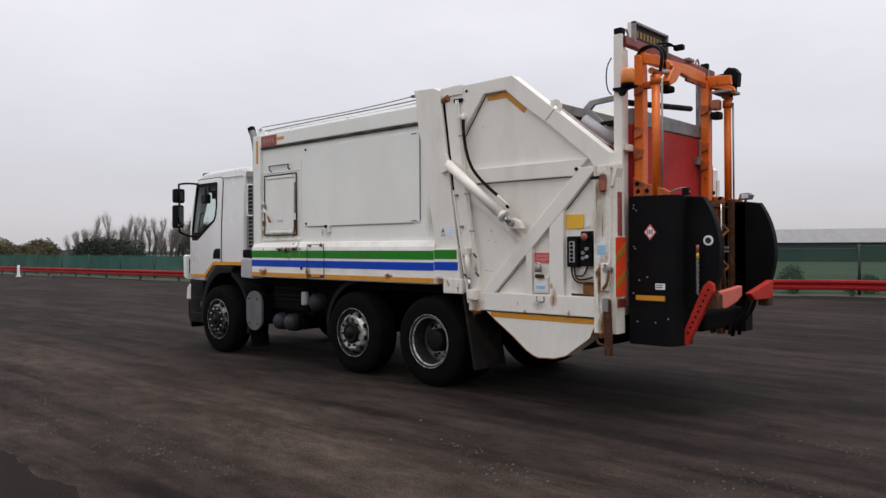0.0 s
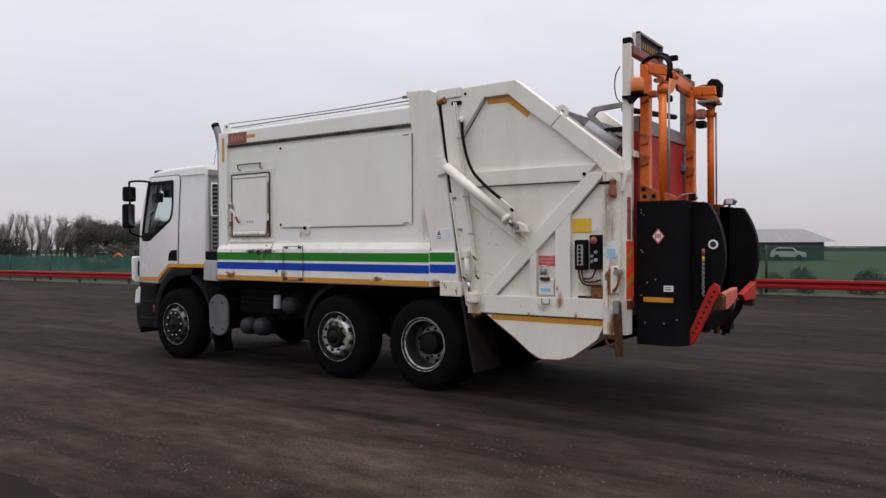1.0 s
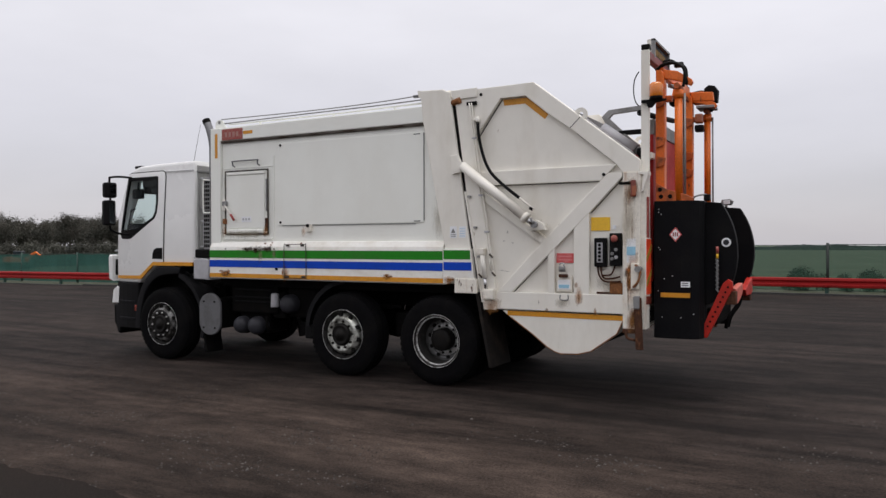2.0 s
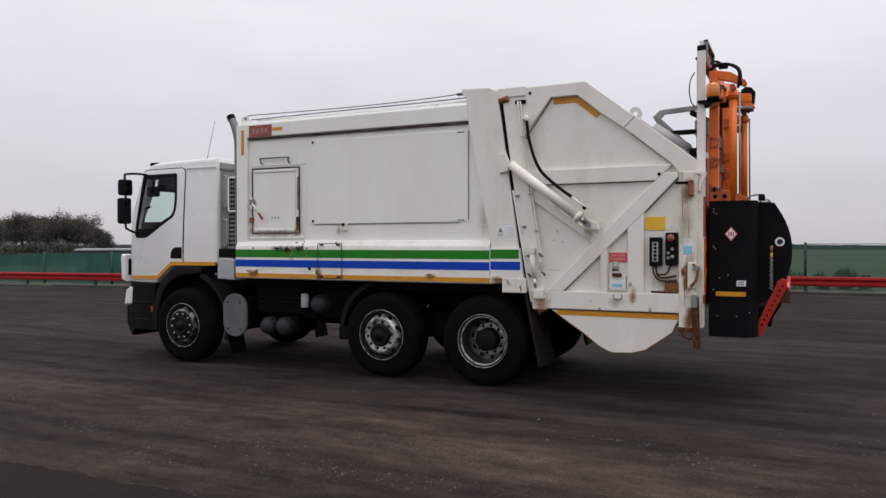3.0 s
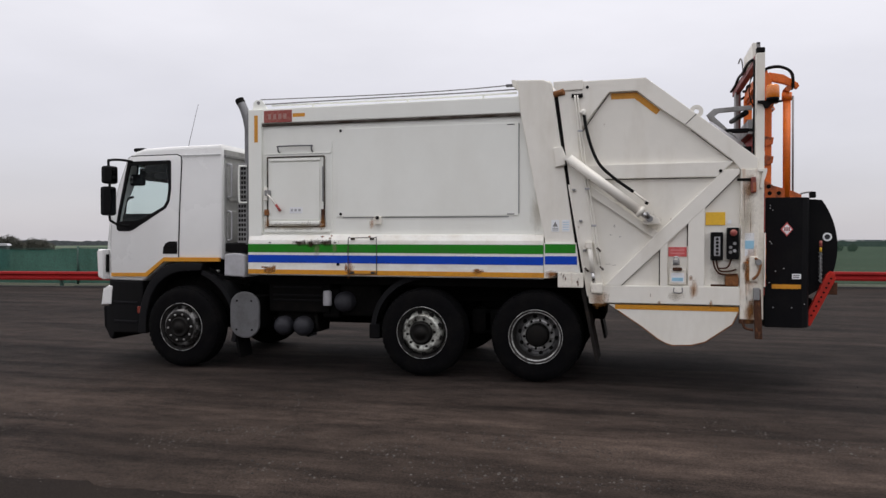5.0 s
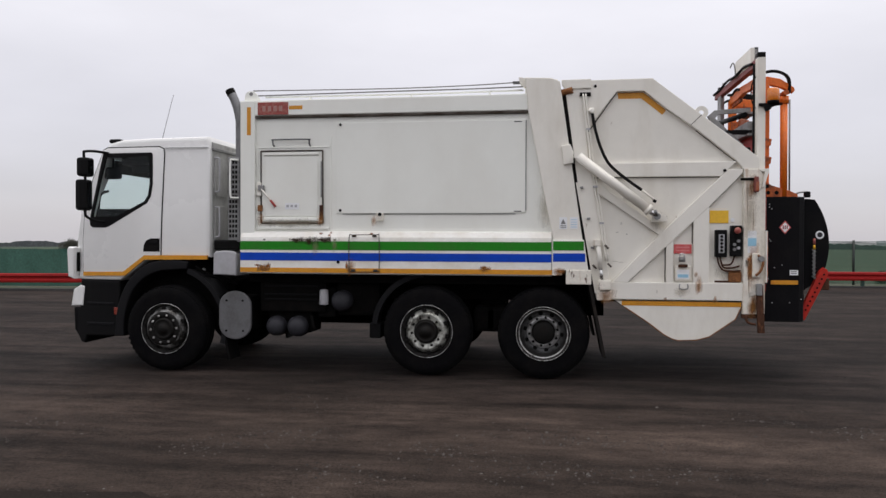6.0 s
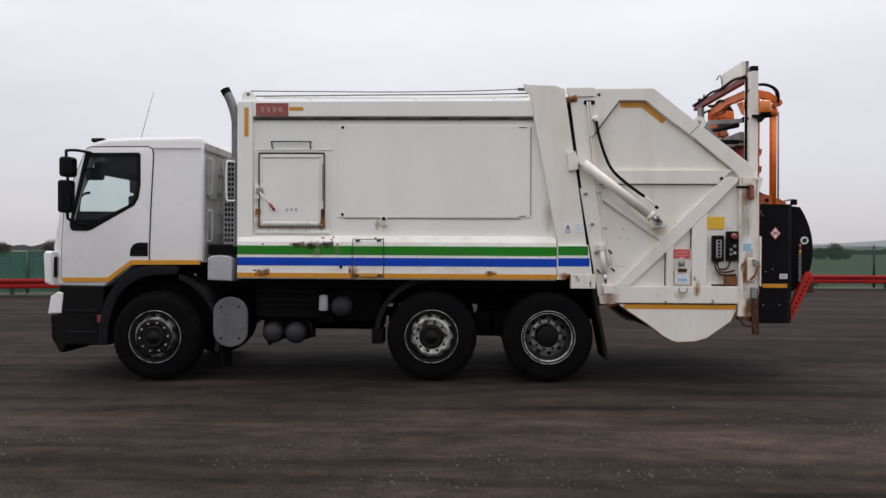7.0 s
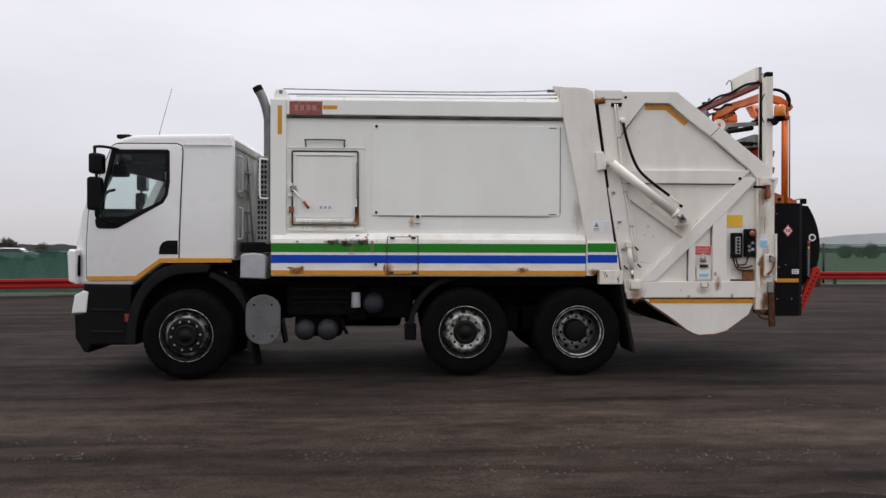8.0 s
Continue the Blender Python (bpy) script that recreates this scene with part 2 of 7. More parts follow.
SEAM = surface("dark_gap", (0.008, 0.0075, 0.007), 0.9, bump=0.0, spec=0.1)
DISC = surface("grey_wheel_disc", (0.12, 0.12, 0.12), 0.5, metal=0.4, dirt=(0.03, 0.028, 0.026), amount=0.75, scale=12, lo=0.45, hi=0.65, fine=70, grain=0.2, bump=0.2, dist=0.003)
STEEL = surface("worn_silver_rim", (0.60, 0.60, 0.59), 0.38, metal=0.5, dirt=(0.06, 0.05, 0.042), amount=0.85, scale=14, lo=0.46, hi=0.64, fine=70, grain=0.15, bump=0.15, dist=0.003)
# dark base carries the shadow inside the rim wells, besides brake dust
RIMDARK = surface("brake_dusted_rim", (0.02, 0.019, 0.018), 0.6, metal=0.2, dirt=(0.08, 0.075, 0.07), amount=0.6, scale=16, fine=80, grain=0.2, bump=0.2, dist=0.003, spec=0.2)
STEEL_OILY = surface("oily_silver_rim", (0.56, 0.57, 0.52), 0.36, metal=0.5, dirt=(0.035, 0.032, 0.024), amount=0.95, scale=11, lo=0.42, hi=0.60, fine=70, grain=0.15, bump=0.15, dist=0.003)
STEEL_GREASY = surface("greasy_silver_rim", (0.42, 0.42, 0.41), 0.36, metal=0.5, dirt=(0.014, 0.012, 0.010), amount=0.97, scale=5, lo=0.36, hi=0.54, fine=60, grain=0.2, bump=0.2, dist=0.003)
BRIGHT = surface("bright_steel", (0.62, 0.62, 0.62), 0.28, metal=0.95, dirt=(0.3, 0.28, 0.26), amount=0.5, scale=25, bump=0.05)
HUB = surface("greasy_hub", (0.006, 0.0055, 0.005), 0.6, metal=0.0, dirt=(0.016, 0.013, 0.010), amount=0.6, scale=18, bump=0.2, spec=0.15)
TANKGREY = surface("grey_tank_paint", (0.12, 0.12, 0.125), 0.6, dirt=(0.06, 0.057, 0.053), amount=0.6, scale=5, fine=60, grain=0.08, bump=0.1)
PALEGREY = surface("pale_grey_plastic", (0.42, 0.42, 0.44), 0.5, dirt=(0.27, 0.26, 0.25), amount=0.5, scale=5, bump=0.05)
TANKDARK = surface("dark_air_tank_paint", (0.028, 0.028, 0.034), 0.55, dirt=(0.014, 0.014, 0.014), amount=0.6, scale=8, bump=0.1, spec=0.3)
CABREAR = surface("grey_cab_rear_wall", (0.42, 0.42, 0.41), 0.55, dirt=(0.16, 0.15, 0.14), amount=0.8, scale=3, stretch=(1, 1, 0.5), fine=30, bump=0.1)
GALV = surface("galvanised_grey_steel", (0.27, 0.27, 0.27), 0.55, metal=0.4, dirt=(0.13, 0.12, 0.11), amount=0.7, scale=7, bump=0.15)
EXHAUST = surface("sooty_exhaust_steel", (0.20, 0.20, 0.205), 0.45, metal=0.6, dirt=(0.07, 0.065, 0.06), amount=0.7, scale=5, stretch=(1, 1, 0.4), bump=0.1)
ORANGE = surface("orange_lift_paint", (0.80, 0.165, 0.010), 0.45, dirt=(0.52, 0.095, 0.012), amount=0.6, scale=5, stretch=(1, 1, 0.6), lo=0.46, hi=0.74, fine=50, grain=0.1, bump=0.2, dist=0.004, fleck=((0.05, 0.028, 0.018), 7, 0.63, 0.68))
ORANGE_DIRTY = surface("rusty_orange_lift_paint", (0.56, 0.110, 0.014), 0.65, dirt=(0.08, 0.035, 0.02), amount=0.9, scale=6, lo=0.44, hi=0.66, fine=60, grain=0.2, bump=0.35, dist=0.005, fleck=((0.03, 0.018, 0.014), 9, 0.58, 0.66))
RED = surface("red_lift_paint", (0.46, 0.022, 0.012), 0.55, spec=0.25, dirt=(0.20, 0.022, 0.016), amount=0.7, scale=7, fine=60, grain=0.12, bump=0.15, fleck=((0.05, 0.025, 0.018), 9, 0.62, 0.68))
PINK = surface("sun_faded_red_paint", (0.60, 0.13, 0.09), 0.55, dirt=(0.42, 0.07, 0.05), amount=0.6, scale=6, bump=0.1, fleck=((0.08, 0.04, 0.03), 9, 0.64, 0.70))
MAROON = surface("faded_maroon_paint", (0.24, 0.055, 0.05), 0.6, dirt=(0.12, 0.04, 0.04), amount=0.6, scale=6, bump=0.2)
HOPPER_RED = surface("scuffed_red_hopper", (0.44, 0.020, 0.018), 0.55, spec=0.25, dirt=(0.24, 0.02, 0.02), amount=0.7, scale=3, fine=40, grain=0.12, bump=0.2)
CHEV_RED = surface("fluorescent_red_board", (0.85, 0.07, 0.015), 0.5, bump=0.0)
CHEV_YEL = surface("faded_yellow_board", (0.36, 0.22, 0.025), 0.5, bump=0.0)
LENS_RED = surface("red_lamp_lens", (0.20, 0.028, 0.016), 0.3, dirt=(0.10, 0.04, 0.025), amount=0.6, scale=20, bump=0.0, coat=0.3)
LENS_DULL = surface("dull_amber_lamp_lens", (0.34, 0.085, 0.025), 0.3, dirt=(0.2, 0.06, 0.03), amount=0.6, scale=20, bump=0.0, coat=0.3)
LENS_AMBER = surface("amber_lamp_lens", (0.72, 0.20, 0.015), 0.25, dirt=(0.5, 0.13, 0.02), amount=0.4, scale=12, bump=0.0, coat=0.5)
GLASS = pane("cab_glass", (0.91, 0.95, 0.945), 0.012)
# darkened base colour paints a dim reflection into the mirror glass
MIRROR = surface("dusty_mirror_glass", (0.22, 0.22, 0.23), 0.08, metal=1.0, bump=0.0, rvar=0.02)
INTERIOR = surface("dark_cab_trim", (0.02, 0.02, 0.023), 0.8, bump=0.1, spec=0.2)
SEAT = surface("grey_seat_cloth", (0.07, 0.07, 0.08), 0.9, bump=0.3, fine=200)


# ---- mesh helpers ----
def box(bm, x0, x1, y0, y1, z0, z1, bev=0.0, seg=2):
    r = bmesh.ops.create_cube(bm, size=1.0, matrix=Matrix.Translation(((x0 + x1) / 2, (y0 + y1) / 2, (z0 + z1) / 2)) @ Matrix.Diagonal((abs(x1 - x0), abs(y1 - y0), abs(z1 - z0), 1)))
    if bev:
        es = list({e for v in r["verts"] for e in v.link_edges})
        bmesh.ops.bevel(bm, geom=es, offset=bev, segments=seg, profile=0.6, affect='EDGES')
    return bm


def prism(bm, pts, y0, y1, bev=0.0, seg=2, axis="y"):
    """A polygon of (x, z) points made thick from y0 to y1; axis 'x': points are (y, z); axis 'z': (x, y)."""
    def at(p, d):
        return (p[0], d, p[1]) if axis == "y" else (d, p[0], p[1]) if axis == "x" else (p[0], p[1], d)
    a = [bm.verts.new(at(p, y0)) for p in pts]
    b = [bm.verts.new(at(p, y1)) for p in pts]
    f = [bm.faces.new(a), bm.faces.new(b[::-1])]
    for i in range(len(pts)):
        j = (i + 1) % len(pts)
        f.append(bm.faces.new((a[j], a[i], b[i], b[j])))
    bmesh.ops.recalc_face_normals(bm, faces=f)
    if bev:
        es = list({e for x in f[:2] for e in x.edges})
        bmesh.ops.bevel(bm, geom=es, offset=bev, segments=seg, profile=0.6, affect='EDGES')
    return bm


def tube(bm, pts, r, n=10, r2=None, cap=True):
    """A round bar swept along points; r2: the radius at its end."""
    pts = [Vector(p) for p in pts]
    rings = []
    up = None
    for i, p in enumerate(pts):
        d = (pts[min(i + 1, len(pts) - 1)] - pts[max(i - 1, 0)]).normalized()
        if up is None:
            up = d.orthogonal().normalized()
        up = (up - d * up.dot(d)).normalized()
        s = d.cross(up)
        rr = r if r2 is None else r + (r2 - r) * i / (len(pts) - 1)
        rings.append([bm.verts.new(p + rr * (math.cos(a) * up + math.sin(a) * s)) for a in (2 * math.pi * k / n for k in range(n))])
    for a, b in zip(rings, rings[1:]):
        for k in range(n):
            bm.faces.new((a[k], a[(k + 1) % n], b[(k + 1) % n], b[k])).smooth = n > 5
    if cap:
        bm.faces.new(rings[0][::-1])
        bm.faces.new(rings[-1])
    return bm


def curve_pts(pts, n=8):
    """A smooth run of points through the given ones."""
    pts = [Vector(p) for p in pts]
    out = []
    for i in range(len(pts) - 1):
        p0, p1, p2, p3 = pts[max(i - 1, 0)], pts[i], pts[i + 1], pts[min(i + 2, len(pts) - 1)]
        for k in range(n):
            t = k / n
            out.append(0.5 * ((2 * p1) + (p2 - p0) * t + (2 * p0 - 5 * p1 + 4 * p2 - p3) * t * t + (3 * p1 - p0 - 3 * p2 + p3) * t ** 3))
    return out + [pts[-1]]


def lathe(bm, prof, n=40, c=(0, 0, 0)):
    """Turns (radius, y) points round the y axis."""
    rings = []
    for r, y in prof:
        if r < 1e-4:
            rings.append([bm.verts.new((c[0], c[1] + y, c[2]))])
        else:
            rings.append([bm.verts.new((c[0] + r * math.cos(2 * math.pi * k / n), c[1] + y, c[2] + r * math.sin(2 * math.pi * k / n))) for k in range(n)])
    for a, b in zip(rings, rings[1:]):
        for k in range(n):
            q = [a[k % len(a)], a[(k + 1) % len(a)], b[(k + 1) % len(b)], b[k % len(b)]]
            q = list(dict.fromkeys(q))
            if len(q) > 2:
                bm.faces.new(q).smooth = True
    bmesh.ops.recalc_face_normals(bm, faces=bm.faces[:])
    return bm


def mesh_of(name, bm, mat):
    me = bpy.data.meshes.new(name)
    bm.to_mesh(me)
    bm.free()
    me.materials.append(mat)
    return me


def part(name, bm, mat, parent, label=""):
    """Links a bmesh as one mesh object under a thing or a part."""
    ob = new(name, mesh_of(name, bm, mat) if isinstance(bm, bmesh.types.BMesh) else bm)
    ob.parent = parent
    if label:
        ob["label"] = label
    return ob


def thing(name, label, category, group="", kind="", at=(0, 0, 0)):
    ob = new(name)
    ob.empty_display_size = 0.2
    ob.location = at
    return tagged(ob, label, category, group, kind)


def B():
    return bmesh.new()


def quick_box(name, mat, parent, x0, x1, y0, y1, z0, z1, bev=0.004, label=""):
    return part(name, box(B(), x0, x1, y0, y1, z0, z1, bev), mat, parent, label)


def cut(ob, cutters):
    """Cuts the cutter meshes out of ob for good."""
    for c in cutters:
        md = ob.modifiers.new("cut", 'BOOLEAN')
        md.operation, md.solver, md.object = 'DIFFERENCE', 'EXACT', c
    bpy.context.view_layer.update()
    me = bpy.data.meshes.new_from_object(ob.evaluated_get(bpy.context.evaluated_depsgraph_get()))
    ob.modifiers.clear()
    old, name = ob.data, ob.data.name
    ob.data = me
    bpy.data.meshes.remove(old)
    me.name = name
    for c in cutters:
        d = c.data
        bpy.data.objects.remove(c)
        bpy.data.meshes.remove(d)
    return ob


# ---- ground ----
def edge_y(x):
    """The y of the yard's far edge at x."""
    pts = [(-400, -10), (-90, 6.6), (-40, 9.5), (-22, 10.8), (-11, 12.1), (-6, 13.6), (1, 16.3), (20, 17.2), (70, 25.0), (400, 70)]
    for (a, b), (c, d) in zip(pts, pts[1:]):
        if a <= x <= c:
            return b + (d - b) * (x - a) / (c - a)
    return 0


def fall(x):
    """The height of the yard at x: it falls gently towards the lorry's front."""
    return -0.021 - 0.010 * min(max(-0.1 - x, 0.0), 4.0) - 0.0035 * min(max(-4.1 - x, 0.0), 60.0)


def land(d):
    """The height of the fields at d metres from the yard: they fall away gently to the horizon."""
    return -0.62 - 13.4 * max(d - 60.0, 0.0) / 2940.0


def ground_material():
    m = bpy.data.materials.new("compacted_asphalt_planings")
    m.use_nodes = True
    n, l = m.node_tree.nodes, m.node_tree.links
    b = n["Principled BSDF"]
    b.inputs["Roughness"].default_value = 0.9
    b.inputs["Specular IOR Level"].default_value = 0.1
    co = n.new("ShaderNodeTexCoord")

    def noise_at(scale, st, detail=5, rough=0.6):
        mp = n.new("ShaderNodeMapping")
        mp.inputs["Scale"].default_value = st
        mp.inputs["Rotation"].default_value = (0, 0, radians(-3))
        l.new(co.outputs["Object"], mp.inputs["Vector"])
        t = n.new("ShaderNodeTexNoise")
        t.inputs["Scale"].default_value, t.inputs["Detail"].default_value, t.inputs["Roughness"].default_value = scale, detail, rough
        l.new(mp.outputs[0], t.inputs["Vector"])
        return t.outputs[0]

    def mapped(v, a, b2, c, d):
        r = n.new("ShaderNodeMapRange")
        for k, q in zip(("From Min", "From Max", "To Min", "To Max"), (a, b2, c, d)):
            r.inputs[k].default_value = q
        l.new(v, r.inputs["Value"])
        return r.outputs[0]

    streak = noise_at(1.0, (0.26, 1.05, 1), 8, 0.64)
    streak2 = noise_at(1.0, (0.9, 2.6, 1), 7, 0.66)
    mottle = noise_at(3.0, (0.75, 1.3, 1), 9, 0.76)
    broad = noise_at(0.23, (0.5, 1.2, 1), 4)
    grit = noise_at(55, (1, 1, 1), 6, 0.75)
    fleck = noise_at(130, (1, 1, 1), 3, 0.6)
    m1 = n.new("ShaderNodeMix")
    m1.data_type = 'RGBA'
    m1.inputs["A"].default_value, m1.inputs["B"].default_value = (0.0156, 0.0115, 0.0097, 1), (0.065, 0.0474, 0.0385, 1)
    sm = n.new("ShaderNodeMath")
    sm.operation = 'MULTIPLY_ADD'
    l.new(streak2, sm.inputs[0])
    sm.inputs[1].default_value = 0.34
    l.new(streak, sm.inputs[2])
    l.new(mapped(sm.outputs[0], 0.47, 0.83, 0, 1), m1.inputs["Factor"])
    m2 = n.new("ShaderNodeMix")
    m2.data_type, m2.blend_type = 'RGBA', 'MULTIPLY'
    m2.inputs["Factor"].default_value = 1
    l.new(m1.outputs["Result"], m2.inputs["A"])
    l.new(mapped(broad, 0.3, 0.7, 0.62, 1.34), m2.inputs["B"])
    gm = n.new("ShaderNodeMath")
    gm.operation = 'MULTIPLY_ADD'
    l.new(mottle, gm.inputs[0])
    gm.inputs[1].default_value = 0.75
    l.new(grit, gm.inputs[2])
    m3 = n.new("ShaderNodeMix")
    m3.data_type, m3.blend_type = 'RGBA', 'MULTIPLY'
    m3.inputs["Factor"].default_value = 1
    l.new(m2.outputs["Result"], m3.inputs["A"])
    l.new(mapped(gm.outputs[0], 0.70, 1.05, 0.42, 1.56), m3.inputs["B"])
    # thin dark drag lines left by wheels and blades
    drag = noise_at(1.0, (0.20, 2.9, 1), 6, 0.55)
    m6 = n.new("ShaderNodeMix")
    m6.data_type, m6.blend_type = 'RGBA', 'MULTIPLY'
    m6.inputs["Factor"].default_value = 1
    l.new(m3.outputs["Result"], m6.inputs["A"])
    l.new(mapped(drag, 0.36, 0.53, 0.56, 1.06), m6.inputs["B"])
    m3 = m6
    m4 = n.new("ShaderNodeMix")
    m4.data_type = 'RGBA'
    m4.inputs["B"].default_value = (0.11, 0.10, 0.092, 1)
    l.new(mapped(fleck, 0.70, 0.78, 0, 0.6), m4.inputs["Factor"])
    l.new(m3.outputs["Result"], m4.inputs["A"])
    # the lane along the fence is greyer than the gravelly yard before it
    sp = n.new("ShaderNodeSeparateXYZ")
    l.new(co.outputs["Object"], sp.inputs[0])
    ln = n.new("ShaderNodeMath")
    ln.operation = 'MULTIPLY_ADD'
    l.new(streak, ln.inputs[0])
    ln.inputs[1].default_value = 3.2
    l.new(sp.outputs["Y"], ln.inputs[2])
    m5 = n.new("ShaderNodeMix")
    m5.data_type, m5.blend_type = 'RGBA', 'MULTIPLY'
    # tint is kept extra dark to paint deeper shade under the lorry
    m5.inputs["B"].default_value = (0.54, 0.555, 0.58, 1)
    l.new(mapped(ln.outputs[0], -1.5, -0.3, 0, 1), m5.inputs["Factor"])
    l.new(m4.outputs["Result"], m5.inputs["A"])
    l.new(m5.outputs["Result"], b.inputs["Base Color"])
    add = n.new("ShaderNodeMath")
    add.operation = 'MULTIPLY_ADD'
    l.new(streak, add.inputs[0])
    add.inputs[1].default_value = 0.8
    l.new(grit, add.inputs[2])
    bp = n.new("ShaderNodeBump")
    bp.inputs["Strength"].default_value, bp.inputs["Distance"].default_value = 0.8, 0.016
    l.new(add.outputs[0], bp.inputs["Height"])
    l.new(bp.outputs[0], b.inputs["Normal"])
    return m


GROUND = ground_material()
PATCH = surface("dark_smooth_asphalt", (0.0175, 0.0143, 0.0127), 0.95, dirt=(0.024, 0.0190, 0.0162), amount=0.9, scale=1.4, stretch=(0.5, 1.4, 1), lo=0.42, hi=0.7, fine=110, grain=0.4, bump=0.5, dist=0.006, spec=0.04)
FIELD = surface("rough_grass", (0.040, 0.066, 0.028), 0.9, dirt=(0.026, 0.046, 0.020), amount=0.9, scale=0.15, stretch=(0.4, 1, 1), fine=2.5, grain=0.25, bump=0.3, dist=0.1)
VERGE = surface("worn_verge", (0.045, 0.055, 0.028), 0.9, dirt=(0.05, 0.045, 0.032), amount=0.9, scale=1.5, fine=12, grain=0.3, bump=0.5, dist=0.05)
KERB = surface("dark_kerb", (0.035, 0.034, 0.033), 0.85, dirt=(0.09, 0.085, 0.08), amount=0.6, scale=1.5, fine=20, grain=0.2, bump=0.3)

bm = B()
rings = [[bm.verts.new((d * math.cos(2 * math.pi * k / 64), d * math.sin(2 * math.pi * k / 64), land(d))) for k in range(64)] for d in (60.0, 150.0, 330.0, 700.0, 3000.0)]
bm.faces.new(rings[0])
for a, b in zip(rings, rings[1:]):
    for k in range(64):
        bm.faces.new((a[k], b[k], b[(k + 1) % 64], a[(k + 1) % 64]))
tagged(new("ground", mesh_of("ground", bm, FIELD)), "green grass fields falling gently away to the horizon", "field", kind="structure")

xs = [-400, -200, -120, -90, -60, -40, -22, -16, -11, -6, -4.1, -0.1, 1, 10, 20, 40, 70, 120, 200, 400]
bm = B()
lo_row = [bm.verts.new((x, -400, fall(x))) for x in xs]
hi_row = [bm.verts.new((x, edge_y(x), fall(x))) for x in xs]
for i in range(len(xs) - 1):
    bm.faces.new((lo_row[i], lo_row[i + 1], hi_row[i + 1], hi_row[i]))
tagged(new("pavement", mesh_of("pavement", bm, GROUND)), "dark brown-grey compacted asphalt planings yard", "yard", kind="structure")

bm = B()
a = [bm.verts.new((x, edge_y(x) + 0.02, fall(x))) for x in xs]
b = [bm.verts.new((x, edge_y(x) + 2.2, fall(x) + 0.04)) for x in xs]
c = [bm.verts.new((x, edge_y(x) + 6.0, -0.9)) for x in xs]
for i in range(len(xs) - 1):
    bm.faces.new((a[i], a[i + 1], b[i + 1], b[i]))
    bm.faces.new((b[i], b[i + 1], c[i + 1], c[i]))
tagged(new("verge", mesh_of("verge", bm, VERGE)), "thin strip of rough grass behind the kerb", "verge", kind="structure")

bm = B()
for i in range(len(xs) - 1):
    x0, x1 = xs[i], xs[i + 1]
    y0, y1 = edge_y(x0), edge_y(x1)
    prism(bm, [(x0, y0 - 0.06), (x1, y1 - 0.06), (x1, y1 + 0.06), (x0, y0 + 0.06)], fall(x0) - 0.2, fall((x0 + x1) / 2) + 0.06, axis="z")
tagged(new("kerb", mesh_of("kerb", bm, KERB)), "low dark stone kerb along the yard edge", "kerb", kind="structure")

bm = B()
rng = random.Random(4)
edge = [(2.75 - 0.11 * i, -5.37 + 0.05 * math.sin(0.9 * i) * math.sin(0.23 * i) + rng.uniform(-0.035, 0.035)) for i in range(240)]
end = [(2.75 + 0.11 * i + rng.uniform(-0.07, 0.07), -5.4 - 0.135 * i) for i in range(1, 64)][::-1]
prism(bm, edge + [(-24, -14.2)] + end, -0.05, 0.004, axis="z")
for x_ in (-0.1, -4.1):
    bmesh.ops.bisect_plane(bm, geom=bm.verts[:] + bm.edges[:] + bm.faces[:], plane_co=(x_, 0, 0), plane_no=(1, 0, 0))
for v in bm.verts:
    v.co.z += fall(v.co.x)
tagged(new("asphalt_patch", mesh_of("asphalt_patch", bm, PATCH)), "darker smooth strip of laid asphalt", "asphalt patch", kind="structure")

# ---- the refuse truck: side facing the camera is at negative y, front towards negative x ----
truck = thing("refuse_truck", "white refuse lorry with green and blue stripes, orange bin lift", "refuse truck")

# chassis
bm = B()
for s in (-1, 1):
    box(bm, -4.2, 3.3, s * 0.43 - 0.04, s * 0.43 + 0.04, 0.80, 1.06, 0.006)
for x in (-4.0, -2.5, -1.2, 0.6, 1.9, 3.1):
    box(bm, x - 0.06, x + 0.06, -0.40, 0.40, 0.84, 1.02)
chassis = part("chassis", bm, CHASSIS, truck, "dirty black ladder frame")
for x0, x1 in ((0.44, 0.74), (1.66, 1.93)):
    part("cross_member", box(B(), x0, x1, -0.42, 0.42, 0.62, 0.95, 0.02), CHASSIS, chassis)
for x in (-3.256, -0.10, 1.23):
    part("axle", tube(B(), [(x, -0.9, 0.5), (x, 0.9, 0.5)], 0.07, 12), CHASSIS, chassis)
    part("axle_casing", lathe(B(), [(0.0, -0.2), (0.16, -0.16), (0.2, 0), (0.16, 0.16), (0.0, 0.2)], 20, (x, 0, 0.52)), CHASSIS, chassis)
quick_box("engine", CHASSIS, chassis, -4.2, -3.0, -0.38, 0.38, 0.6, 1.3, 0.03)
# gearbox and far-side tank are added shapes that block light under the lorry
quick_box("gearbox", CHASSIS, chassis, -3.0, -2.2, -0.25, 0.25, 0.55, 0.95, 0.05)
quick_box("fuel_tank", CHASSIS, chassis, -2.25, -0.85, 0.50, 1.08, 0.36, 0.92, 0.08)
part("propshaft", tube(B(), [(-2.2, 0, 0.75), (1.2, 0, 0.55)], 0.06, 12), CHASSIS, chassis)
quick_box("subframe", CHASSIS, chassis, -2.3, 1.7, -1.02, 1.02, 1.02, 1.16, 0.006)


